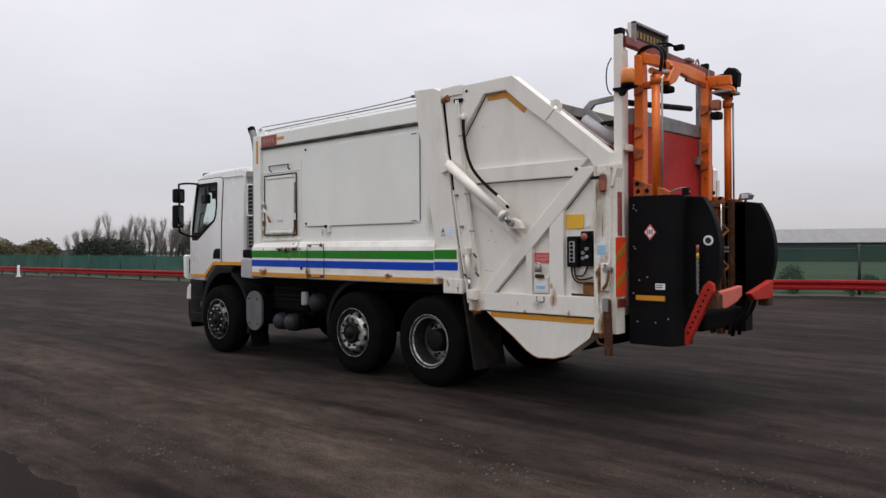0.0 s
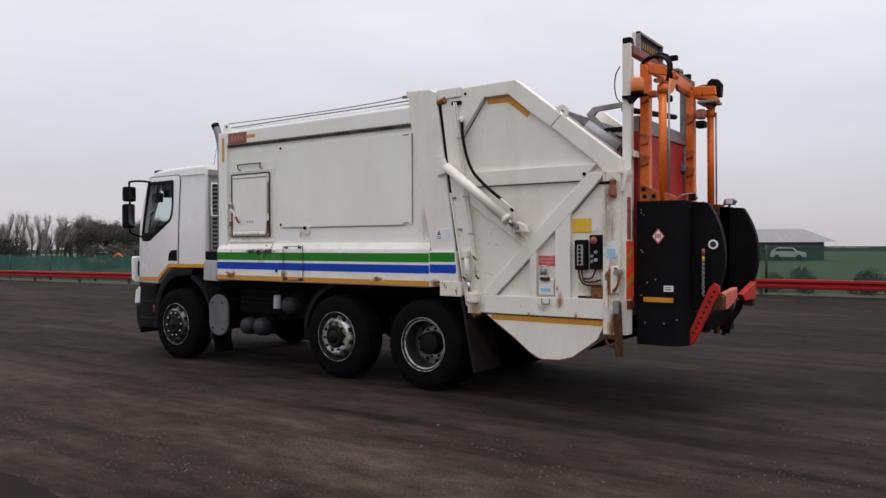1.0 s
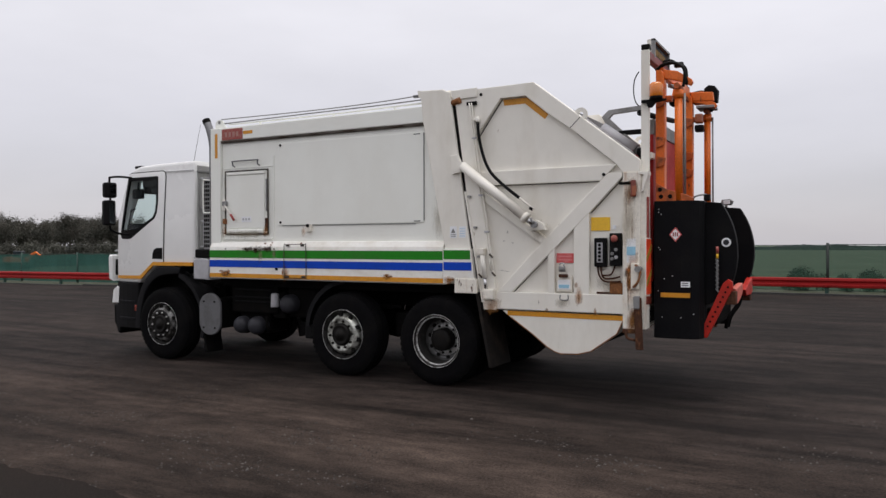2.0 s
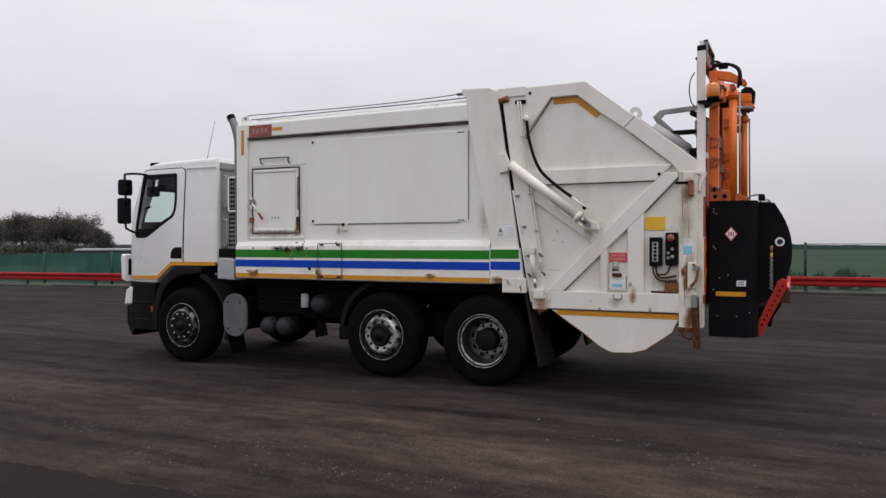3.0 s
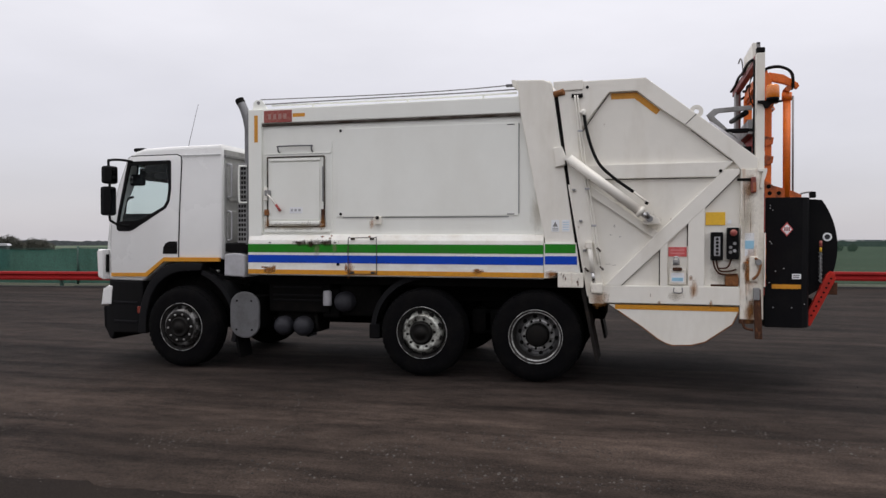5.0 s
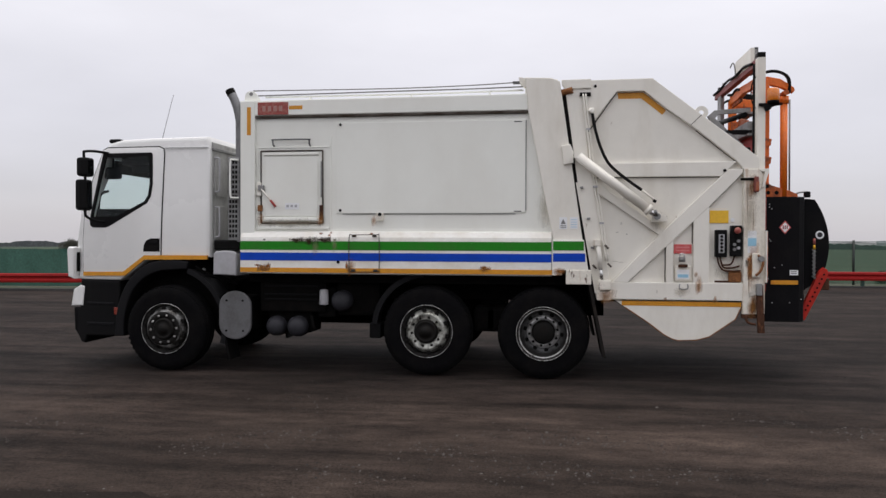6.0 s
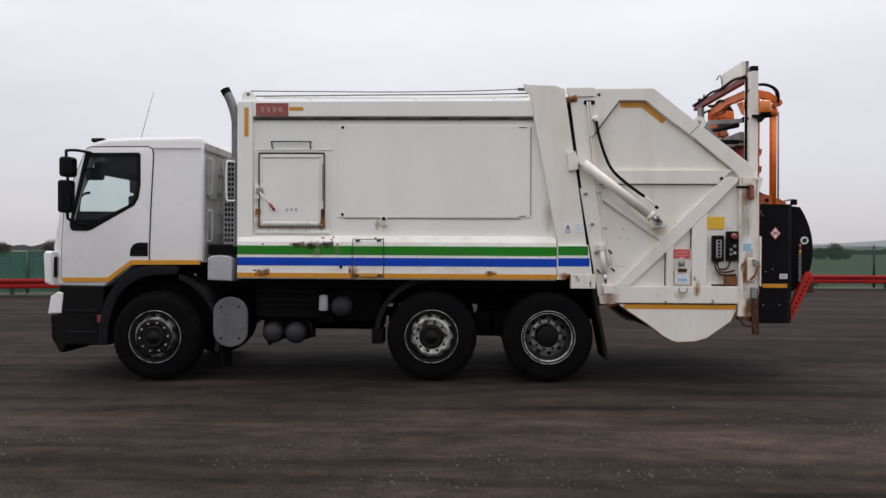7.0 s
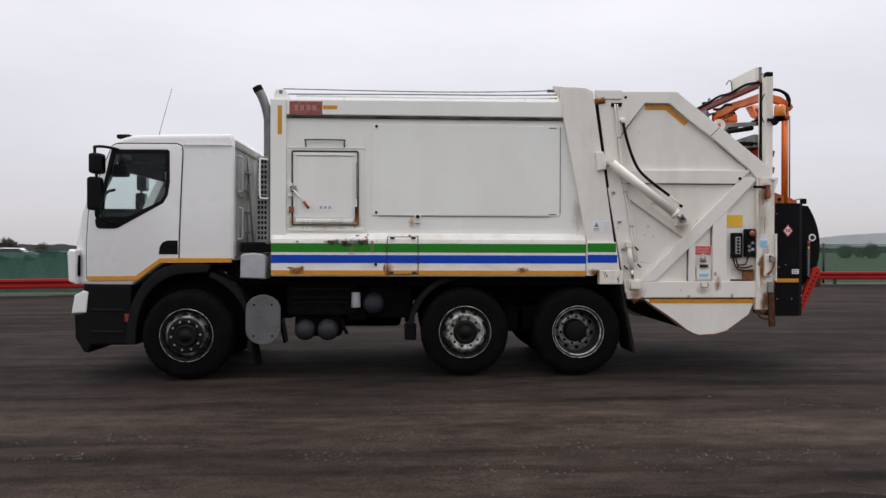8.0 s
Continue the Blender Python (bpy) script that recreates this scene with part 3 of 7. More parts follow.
# wheels
def wheel_meshes(kind):
    """Meshes for a wheel whose outer face looks towards negative y; y 0 is the tyre's outer face."""
    tyre = lathe(B(), [(0.288, -0.004), (0.300, -0.012), (0.335, 0.0), (0.40, -0.012), (0.455, 0.0), (0.487, 0.018), (0.503, 0.045), (0.507, 0.15), (0.503, 0.255), (0.485, 0.285), (0.40, 0.31), (0.29, 0.29)], 64)
    for k in range(48):
        a = 2 * math.pi * k / 48
        q = bmesh.ops.create_cube(tyre, size=1, matrix=Matrix.Rotation(a, 4, 'Y') @ Matrix.Translation((0, 0.045, 0.4965)) @ Matrix.Rotation(radians(12), 4, 'X') @ Matrix.Diagonal((0.036, 0.05, 0.017, 1)))
    for r0 in (0.165, 0.10, 0.22):
        lathe(tyre, [(0.5085, r0 - 0.02), (0.512, r0 - 0.018), (0.512, r0 + 0.018), (0.5085, r0 + 0.02)], 64)
    if kind == "dish":
        rim = lathe(B(), [(0.287, 0.25), (0.246, 0.215), (0.240, 0.15), (0.250, 0.08), (0.268, 0.03), (0.287, 0.006), (0.302, -0.012), (0.306, -0.004), (0.300, 0.004)], 56)
        disc = lathe(B(), [(0.243, 0.18), (0.235, 0.205), (0.208, 0.222), (0.190, 0.217), (0.12, 0.217)], 56)
        hub = lathe(B(), [(0.132, 0.217), (0.128, 0.10), (0.112, 0.085), (0.05, 0.08), (0.0, 0.078)], 32)
        nut_y, nut_r, hole_r, hole_y = 0.203, 0.160, 0.210, 0.219
        dmat = DISC
    else:
        rim = lathe(B(), [(0.287, 0.20), (0.262, 0.17), (0.258, 0.06), (0.268, 0.02), (0.286, 0.006), (0.296, -0.012), (0.300, -0.004), (0.295, 0.004)], 56)
        disc = lathe(B(), [(0.262, 0.12), (0.246, 0.10), (0.226, 0.05), (0.212, -0.015), (0.204, -0.030), (0.190, -0.034), (0.172, -0.024), (0.125, -0.016)], 56)
        hub = lathe(B(), [(0.132, -0.016), (0.129, -0.045), (0.112, -0.066), (0.102, -0.058), (0.06, -0.060), (0.055, -0.074), (0.0, -0.076)], 32)
        nut_y, nut_r, hole_r, hole_y = -0.036, 0.163, 0.238, -0.006
        dmat = RIMDARK
    nut = B()
    tube(nut, [(0, 0.02, 0), (0, -0.012, 0)], 0.0135, 6)
    tube(nut, [(0, -0.012, 0), (0, -0.024, 0)], 0.008, 8)
    hole = B()
    tube(hole, [(0, 0.012, 0), (0, -0.010, 0)], 0.026 if kind == "dome" else 0.024, 14)
    return (mesh_of("tyre", tyre, RUBBER), mesh_of("rim", rim, RIMDARK), mesh_of("wheel", disc, dmat),
            mesh_of("hub", hub, HUB), mesh_of("wheel_nut", nut, BRIGHT if kind != "dish" else STEEL), mesh_of("hand_hole", hole, SEAM), nut_y, nut_r, hole_r, hole_y)


KINDS = {"dome": wheel_meshes("dome"), "dish": wheel_meshes("dish")}
ring_front = mesh_of("nut_ring", lathe(B(), [(0.264, 0.08), (0.253, 0.03), (0.238, 0.0), (0.220, -0.024), (0.206, -0.040), (0.198, -0.042), (0.190, -0.030)], 56), STEEL_GREASY)
wide_flange = mesh_of("rim_step", lathe(B(), [(0.262, 0.045), (0.266, 0.016), (0.274, 0.004), (0.288, -0.004), (0.298, -0.012), (0.303, -0.012), (0.305, -0.002)], 56), RIMDARK)
inner_edge = mesh_of("rim_edge", lathe(B(), [(0.262, 0.022), (0.266, 0.008), (0.273, 0.004), (0.277, 0.012)], 56), STEEL)
dish_ring = mesh_of("nut_ring", lathe(B(), [(0.190, 0.214), (0.186, 0.206), (0.136, 0.205), (0.130, 0.212)], 48), STEEL)
nut_ring = mesh_of("nut_ring", lathe(B(), [(0.252, 0.08), (0.243, 0.025), (0.230, -0.002), (0.214, -0.024), (0.205, -0.036), (0.194, -0.040), (0.182, -0.034), (0.140, -0.030)], 56), STEEL_OILY)
dark_nut = mesh_of("wheel_nut", tube(tube(B(), [(0, 0.02, 0), (0, -0.012, 0)], 0.016, 6), [(0, -0.012, 0), (0, -0.026, 0)], 0.010, 8), HUB)
hub_plate = mesh_of("hub_plate", lathe(B(), [(0.206, -0.034), (0.203, -0.042), (0.150, -0.040), (0.125, -0.030)], 48), HUB)
flange = mesh_of("rim_flange", lathe(B(), [(0.294, 0.0), (0.2965, -0.014), (0.3005, -0.013), (0.3015, 0.0)], 56), STEEL)


def wheel(kind, x, y, turn, spin=0.0, label=""):
    ty, ri, di, hu, nu, ho, ny, nr, hr, hy = KINDS[kind]
    m = Matrix.Translation((x, y, 0.512 + fall(x))) @ Matrix.Rotation(turn, 4, 'Z')
    w = part("wheel", di, None, truck, label)
    w.matrix_basis = m
    part("tyre", ty, None, w, "worn black rubber tyre")
    part("rim", ri, None, w)
    part("rim_flange", flange, None, w, "bright worn rim edge")
    if kind == "dish":
        part("rim_step", wide_flange, None, w)
        part("rim_edge", inner_edge, None, w)
        part("nut_ring", dish_ring, None, w, "dull silver ring round the wheel nuts")
    if kind == "dome":
        part("nut_ring", nut_ring if x > -2 else ring_front, None, w, "worn silver ring round the wheel nuts")
        if x < -2:
            part("hub_plate", hub_plate, None, w, "greasy black plate under the nuts")
    part("hub", hu, None, w)
    for k in range(10):
        a = 2 * math.pi * k / 10 + spin
        o = part("wheel_nut", dark_nut if x > -2 else nu, None, w)
        o.location = (nr * math.cos(a), ny, nr * math.sin(a))
        a += math.pi / 10
        o = part("hand_hole", ho, None, w)
        o.location = (hr * math.cos(a), hy, hr * math.sin(a))
        o.rotation_euler = (0, -a, 0)


for x, kind, y in ((-3.265, "dome", -1.235), (-0.10, "dome", -1.235), (1.215, "dish", -1.245)):
    wheel(kind, x, y, 0, 0.2 + x, "silver steel wheel with brake dust, painted well shadow and a dark hub")
    wheel(kind, x, -y, math.pi, 0.5 + x)
wheel("dome", 1.23, -0.90, 0, 0.3)
wheel("dome", 1.23, 0.90, math.pi, 0.3)

# ---- cab ----
CABP = [(-2.765, 1.31), (-2.765, 2.70), (-2.80, 2.768), (-3.55, 2.758), (-3.92, 2.742), (-4.06, 2.705), (-4.16, 2.635), (-4.35, 2.26),
        (-4.545, 1.86), (-4.645, 1.50), (-4.66, 1.08), (-4.60, 1.02), (-3.93, 1.02), (-3.76, 1.14), (-3.58, 1.275), (-3.42, 1.31)]


def nose(ob_bm, tight=0.0):
    """Draws the cab's front corners inwards, after cutting its faces finely enough to bend; tight rounds the foremost part more."""
    for co_, no_ in [((x_, 0, 0), (1, 0, 0)) for x_ in (-3.95, -4.08, -4.2, -4.32, -4.44, -4.5, -4.55, -4.6)] + [((0, 0, z_), (0, 0, 1)) for z_ in (1.9, 2.35)]:
        bmesh.ops.bisect_plane(ob_bm, geom=ob_bm.verts[:] + ob_bm.edges[:] + ob_bm.faces[:], plane_co=co_, plane_no=no_)
    for v in ob_bm.verts:
        k = min(max((-3.95 - v.co.x) / 0.6, 0), 1)
        v.co.y *= 1 - 0.085 * k * k - tight * max((-4.44 - v.co.x) / 0.6, 0) ** 1.4
        t = min(max((v.co.z - 1.9) / 0.9, 0), 1)
        v.co.y *= 1 - 0.025 * t
    return ob_bm


cab = part("cab", nose(prism(B(), CABP, -1.105, 1.105, 0.05, 4), 0.5), WHITE_CAB, truck, "white day cab with an amber side stripe")
hollow = part("hollow", prism(B(), [(-2.83, 1.42), (-2.83, 2.68), (-3.9, 2.65), (-4.02, 2.60), (-4.10, 2.55), (-4.43, 1.86), (-4.50, 1.42)], -0.98, 0.98), SEAM, None)
WIN = [(-4.150, 2.565), (-3.525, 2.570), (-3.505, 2.55), (-3.502, 2.20), (-3.525, 2.05), (-3.575, 1.965), (-4.06, 1.690), (-4.11, 1.676), (-4.29, 1.676), (-4.325, 1.70), (-4.335, 1.76)]
side_cut = part("side_cut", prism(B(), WIN, -1.4, 1.4), SEAM, None)
front_cut = part("front_cut", prism(B(), [(-4.8, 1.80), (-4.2, 1.80), (-4.05, 2.53), (-4.6, 2.53)], -0.86, 0.86), SEAM, None)
cut(cab, [hollow, side_cut, front_cut])


def soften(ob):
    """Shades shallow edges smooth and keeps the sharp ones."""
    for p in ob.data.polygons:
        p.use_smooth = True
    ob.data.set_sharp_from_angle(angle=radians(28))


soften(cab)


def grow(pts, d):
    """A polygon moved outwards by about d."""
    cx, cz = sum(p[0] for p in pts) / len(pts), sum(p[1] for p in pts) / len(pts)
    return [(x + d * (x - cx) / math.hypot(x - cx, z - cz), z + d * (z - cz) / math.hypot(x - cx, z - cz)) for x, z in pts]


DOORP = [(-4.450, 1.10), (-4.452, 1.50), (-4.425, 1.86), (-4.30, 2.26), (-4.15, 2.615), (-4.10, 2.64), (-3.42, 2.645), (-3.365, 2.62), (-3.355, 2.56), (-3.392, 1.54), (-3.395, 1.325), (-3.56, 1.315), (-3.60, 1.30), (-3.86, 1.115), (-3.90, 1.10)]
for s in (-1, 1):
    door = part("door", nose(prism(B(), DOORP, s * 1.09, s * 1.122, 0.006, 2)), WHITE_CAB, truck, "white cab door with dark-framed window")
    cut(door, [part("door_cut", prism(B(), WIN, s * 0.9, s * 1.3), SEAM, None)])
    soften(door)
    part("door_seam", nose(tube(B(), [(x, s * 1.108, z) for x, z in grow(DOORP, 0.007) + [grow(DOORP, 0.007)[0]]], 0.007, 6)), SEAM, door)
    fr = part("window_frame", nose(prism(B(), grow(WIN, 0.012), s * 1.098, s * 1.127, 0.004)), PLASTIC, door, "black rubber window frame")
    inner = [(-4.115, 2.525), (-3.56, 2.53), (-3.538, 2.51), (-3.532, 2.20), (-3.552, 2.06), (-3.60, 1.985), (-3.97, 1.80), (-4.30, 1.80)]
    cut(fr, [part("pane_cut", prism(B(), inner, s * 0.9, s * 1.3), SEAM, None)])
    g = part("window_pane", nose(prism(B(), grow(inner, 0.01), s * 1.106, s * 1.112)), GLASS, door, "lightly tinted clear glass")
    g.visible_shadow = False
    hp = [(-3.615, 1.375), (-3.40, 1.375), (-3.40, 1.535), (-3.52, 1.535), (-3.575, 1.51), (-3.605, 1.46)]
    part("handle_recess", nose(prism(B(), hp, s * 1.10, s * 1.126, 0.004)), SEAM, door, "black door handle recess")
    part("door_handle", nose(box(B(), -3.54, -3.42, min(s * 1.12, s * 1.135), max(s * 1.12, s * 1.135), 1.47, 1.51, 0.006)), PLASTIC, door)
ws = part("windscreen", nose(prism(B(), [(-4.165, 2.54), (-4.15, 2.54), (-4.515, 1.79), (-4.53, 1.79)], -0.90, 0.90)), GLASS, truck)
ws.visible_shadow = False
# amber stripe along the cab side
STR = [(-4.445, 1.072), (-3.855, 1.080), (-3.60, 1.278), (-2.79, 1.284), (-2.79, 1.332), (-3.60, 1.330), (-3.875, 1.128), (-4.445, 1.120)]
part("amber_stripe", nose(prism(B(), STR, -1.1, -1.1265)), YELLOW, cab, "amber reflective stripe")
quick_box("roof_seam", PALEGREY, cab, -3.34, -2.79, -1.1075, -1.09, 2.630, 2.636, 0.0)
part("roof_lamp", nose(box(B(), -4.14, -3.98, -1.03, -0.94, 2.715, 2.765, 0.02)), PLASTIC, cab, "small black roof marker lamp")
part("roof_lamp", nose(box(B(), -4.14, -3.98, 0.94, 1.03, 2.715, 2.765, 0.02)), PLASTIC, cab)
part("aerial", tube(B(), [(-4.03, 0.0, 2.70), (-3.92, 0.0, 3.12), (-3.815, 0.0, 3.50)], 0.004, 6, 0.0025), PLASTIC, cab, "thin whip aerial")
# rear wall of the cab
quick_box("rear_panel", CABREAR, cab, -2.77, -2.755, -1.05, 1.05, 1.36, 2.70, 0.004, "grimy grey rear wall")
quick_box("rear_ledge", GALV, cab, -2.765, -2.735, -1.06, 1.06, 2.60, 2.635, 0.008, "dark ledge under the roof edge")
for y in (-0.84, -0.28, 0.28, 0.84):
    for z0, z1 in ((2.05, 2.52), (1.48, 1.93)):
        loop = [(y - 0.17, z0 + 0.06), (y - 0.11, z0), (y + 0.11, z0), (y + 0.17, z0 + 0.06), (y + 0.17, z1 - 0.06), (y + 0.11, z1), (y - 0.11, z1), (y - 0.17, z1 - 0.06)]
        part("pressed_panel", prism(B(), loop, -2.756, -2.738, 0.008, axis="x"), CABREAR, cab)
for y, z in ((-0.60, 2.56), (-0.57, 2.48), (-0.54, 2.40)):
    part("rear_cable", tube(B(), curve_pts([(-2.73, y, z), (-2.70, y + 0.02, z - 0.3), (-2.68, y - 0.03, 1.9), (-2.66, y + 0.03, 1.5)], 5), 0.008, 6), GALV, cab)
for z in (1.62, 1.86, 2.12, 2.34):
    quick_box("cable_clip", GALV, cab, -2.74, -2.69, -0.66, -0.50, z, z + 0.03, 0.006)
for z0, z1 in ((2.10, 2.52), (1.55, 1.92)):
    part("grab_rail", tube(B(), curve_pts([(-2.75, -1.00, z1), (-2.70, -1.00, z1 - 0.01), (-2.69, -1.00, z1 - 0.05), (-2.69, -1.00, z0 + 0.05), (-2.70, -1.00, z0 + 0.01), (-2.75, -1.00, z0)], 4), 0.012, 8), PALEGREY, cab)
# inside
quick_box("dashboard", INTERIOR, cab, -4.38, -3.90, -0.98, 0.98, 1.45, 1.86, 0.05)
quick_box("cab_floor", INTERIOR, cab, -4.3, -2.85, -0.98, 0.98, 1.40, 1.46, 0.0)
for s in (-1, 1):
    seat = part("seat", box(B(), -4.0, -3.5, s * 0.6 - 0.24, s * 0.6 + 0.24, 1.46, 1.76, 0.05), SEAT, cab)
    part("backrest", prism(B(), [(-3.74, 1.72), (-3.56, 1.72), (-3.40, 2.38), (-3.54, 2.42)], s * 0.6 - 0.23, s * 0.6 + 0.23, 0.04), SEAT, seat)
    part("kerb_mirror", box(B(), -4.21, -4.00, min(s * 0.92, s * 1.0), max(s * 0.92, s * 1.0), 2.27, 2.42, 0.035, 3), INTERIOR, cab, "small black kerb-view mirror")
    part("mirror_stem", tube(B(), [(-4.11, s * 0.96, 2.40), (-4.10, s * 0.96, 2.53)], 0.012, 8), INTERIOR, cab)
    part("side_visor", box(B(), -3.90, -3.50, min(s * 0.84, s * 0.90), max(s * 0.84, s * 0.90), 2.355, 2.55, 0.028, 3), INTERIOR, cab, "dark folded sun visor")
    part("grab_handle", tube(B(), curve_pts([(-4.30, s * 0.98, 1.78), (-4.285, s * 0.97, 2.03), (-4.24, s * 0.97, 2.10), (-4.16, s * 0.98, 2.12)], 5), 0.016, 8), INTERIOR, cab)
    part("door_trim", box(B(), -4.33, -3.0, min(s * 0.965, s * 0.995), max(s * 0.965, s * 0.995), 1.45, 1.90, 0.02), INTERIOR, cab)
    part("roof_lining", box(B(), -3.98, -2.86, min(s * 0.03, s * 0.99), max(s * 0.03, s * 0.99), 2.44, 2.58, 0.02), INTERIOR, cab)
quick_box("windscreen_blind", INTERIOR, cab, -4.20, -4.15, -0.80, 0.80, 2.36, 2.52, 0.015, "dark folded windscreen blind")
sw = B()
tube(sw, [(-3.95 + 0.09 * math.sin(2 * math.pi * k / 24), 0.6 + 0.22 * math.cos(2 * math.pi * k / 24), 1.80 + 0.2 * math.sin(2 * math.pi * k / 24)) for k in range(25)], 0.016, 8)
tube(sw, [(-3.95, 0.6, 1.80), (-4.1, 0.6, 1.65)], 0.03, 8)
part("steering_wheel", sw, INTERIOR, cab)

# mirrors
for s, fx in ((-1, 0.0), (1, -0.46)):
    arm = part("mirror_arm", tube(B(), curve_pts([(-4.08, s * 1.09, 2.575), (-4.18, s * 1.20, 2.59), (-4.235 + fx, s * 1.33, 2.575), (-4.235 + fx, s * 1.36, 2.53), (-4.215 + fx, s * 1.36, 2.2), (-4.22 + fx, s * 1.36, 1.85), (-4.21 + fx, s * 1.33, 1.79), (-4.18, s * 1.20, 1.74), (-4.10, s * 1.07, 1.735)], 5), 0.016, 8), PLASTIC, truck, "black mirror arm")
    for n_, z0, z1, w, xo in (("wide_mirror", 2.268, 2.495, 0.082, 0.125 + fx), ("main_mirror", 1.865, 2.235, 0.076, 0.105 + fx)):
        b_ = B()
        sec = [(-0.09, -w), (-0.03, -w - 0.01), (0.05, -w + 0.02), (0.05, w - 0.02), (-0.03, w + 0.01), (-0.09, w)]
        prism(b_, [(-4.305 + xo + a * 0.9, s * 1.375 + c_) for a, c_ in sec], z0, z1, 0.04, 4, axis="z")
        part(n_, b_, PLASTIC, arm, "black mirror housing")
        bb = prism(B(), [(-4.268 + xo, z0 + 0.03), (-4.2585 + xo, z0 + 0.03), (-4.2585 + xo, z1 - 0.03), (-4.268 + xo, z1 - 0.03)], s * 1.375 - w + 0.03, s * 1.375 + w - 0.03)
        part("mirror_glass", bb, MIRROR, arm)

# front bumper, headlamps, wheel arches, step
bump = part("front_bumper", nose(prism(B(), [(-4.60, 0.40), (-4.50, 0.245), (-4.44, 0.235), (-4.40, 0.325), (-3.93, 0.335), (-3.93, 1.02), (-4.50, 1.03), (-4.52, 0.68), (-4.61, 0.67)], -1.11, 1.11, 0.03, 3)), PLASTIC, truck, "black plastic front bumper with step well")
part("bumper_corner", nose(prism(B(), [(-4.635, 0.69), (-4.46, 0.70), (-4.43, 0.94), (-4.50, 0.955), (-4.60, 0.90)], -1.125, 1.125, 0.02, 3)), WHITE_CAB, bump, "white painted bumper top")
part("lamp_glass", nose(box(B(), -4.64, -4.60, -1.0, -0.62, 0.50, 0.66, 0.02)), PALEGREY, bump)
for z in (0.47, 0.72):
    part("step", nose(box(B(), -4.40, -4.0, -1.12, -0.9, z, z + 0.03, 0.008)), GUARD, bump)
part("side_marker", box(B(), -4.0, -3.95, -1.125, -1.10, 0.60, 0.69, 0.01), LENS_RED, bump, "dull red side marker lamp")
part("wind_deflector", nose(prism(B(), [(-4.655, 1.06), (-4.578, 1.03), (-4.568, 1.42), (-4.645, 1.43), (-4.67, 1.39)], -1.165, -0.98, 0.03, 3)), WHITE_CAB, cab, "white corner deflector")
part("wind_deflector", nose(prism(B(), [(-4.655, 1.06), (-4.578, 1.03), (-4.568, 1.42), (-4.645, 1.43), (-4.67, 1.39)], 0.98, 1.165, 0.03, 3)), WHITE_CAB, cab)


for s in (-1, 1):
    part("deflector_slot", nose(box(B(), -4.574, -4.565, min(s * 1.0, s * 1.10), max(s * 1.0, s * 1.10), 1.12, 1.36, 0.003)), SEAM, cab)


def arch(c, r, a0, a1, y0, y1, th, lip=0.05, n=18):
    """A mudguard band round a wheel, with a turned-down lip on its outer edge."""
    bm_ = B()
    rows = []
    for k in range(n + 1):
        a_ = radians(a0 + (a1 - a0) * k / n)
        d = (math.cos(a_), math.sin(a_))
        rows.append([bm_.verts.new((c[0] + q * d[0], y, c[1] + q * d[1])) for q, y in ((r, y0), (r, y1), (r - lip, y1), (r - lip, y1 + 0.012 * (1 if y0 > y1 else -1)), (r - th, y1 + 0.02 * (1 if y0 > y1 else -1)), (r - th, y0))])
    for p, q in zip(rows, rows[1:]):
        for k in range(6):
            bm_.faces.new((p[k], p[(k + 1) % 6], q[(k + 1) % 6], q[k])).smooth = False
    bm_.faces.new(rows[0])
    bm_.faces.new(rows[-1][::-1])
    bmesh.ops.recalc_face_normals(bm_, faces=bm_.faces[:])
    return bm_


for s in (-1, 1):
    up_ = [(q.x, q.z) for q in curve_pts([(-3.99, 0, 0.34), (-3.965, 0, 0.62), (-3.91, 0, 0.83), (-3.80, 0, 1.03), (-3.62, 0, 1.20), (-3.42, 0, 1.265), (-3.20, 0, 1.275), (-3.02, 0, 1.255)], 4)]
    dn_ = [(q.x, q.z) for q in curve_pts([(-3.06, 0, 1.165), (-3.22, 0, 1.155), (-3.42, 0, 1.135), (-3.60, 0, 1.05), (-3.74, 0, 0.91), (-3.82, 0, 0.74), (-3.86, 0, 0.55), (-3.87, 0, 0.34)], 4)]
    a_ = part("wheel_arch", prism(B(), up_ + dn_, s * 0.80, s * 1.13, 0.022, 3), GUARD, truck, "dark plastic front wheel arch")
    soften(a_)
    part("mudguard", arch((-3.27, 0.48), 0.735, 70, -16, s * 0.82, s * 1.155, 0.03, 0.055, 28), GUARD, truck, "dark plastic rear half of the front mudguard")
    part("wheel_liner", prism(B(), [(-3.90, 0.42), (-3.86, 1.0), (-3.5, 1.28), (-3.0, 1.28), (-2.66, 1.0), (-2.62, 0.42)], s * 0.62, s * 0.84, 0.02), CHASSIS, truck)
    part("mud_flap", prism(B(), [(-2.58, 0.42), (-2.55, 0.42), (-2.49, 0.09), (-2.52, 0.09)], s * 0.84, s * 1.14, 0.004), RUBBER, truck)
    part("mudguard", arch((-0.10, 0.50), 0.66, 175, 95, s * 0.80, s * 1.14, 0.025, 0.06), GUARD, truck, "dark mudguard over the middle wheel")
    part("mudguard_stay", box(B(), -0.80, -0.66, min(s * 0.85, s * 1.10), max(s * 0.85, s * 1.10), 0.38, 0.56, 0.02), PLASTIC, truck)
    part("mud_flap", prism(B(), [(1.70, 1.06), (1.735, 1.06), (1.90, 0.24), (1.865, 0.24)], s * 0.72, s * 1.24, 0.004), FLAP, truck, "long black rubber mud flap")

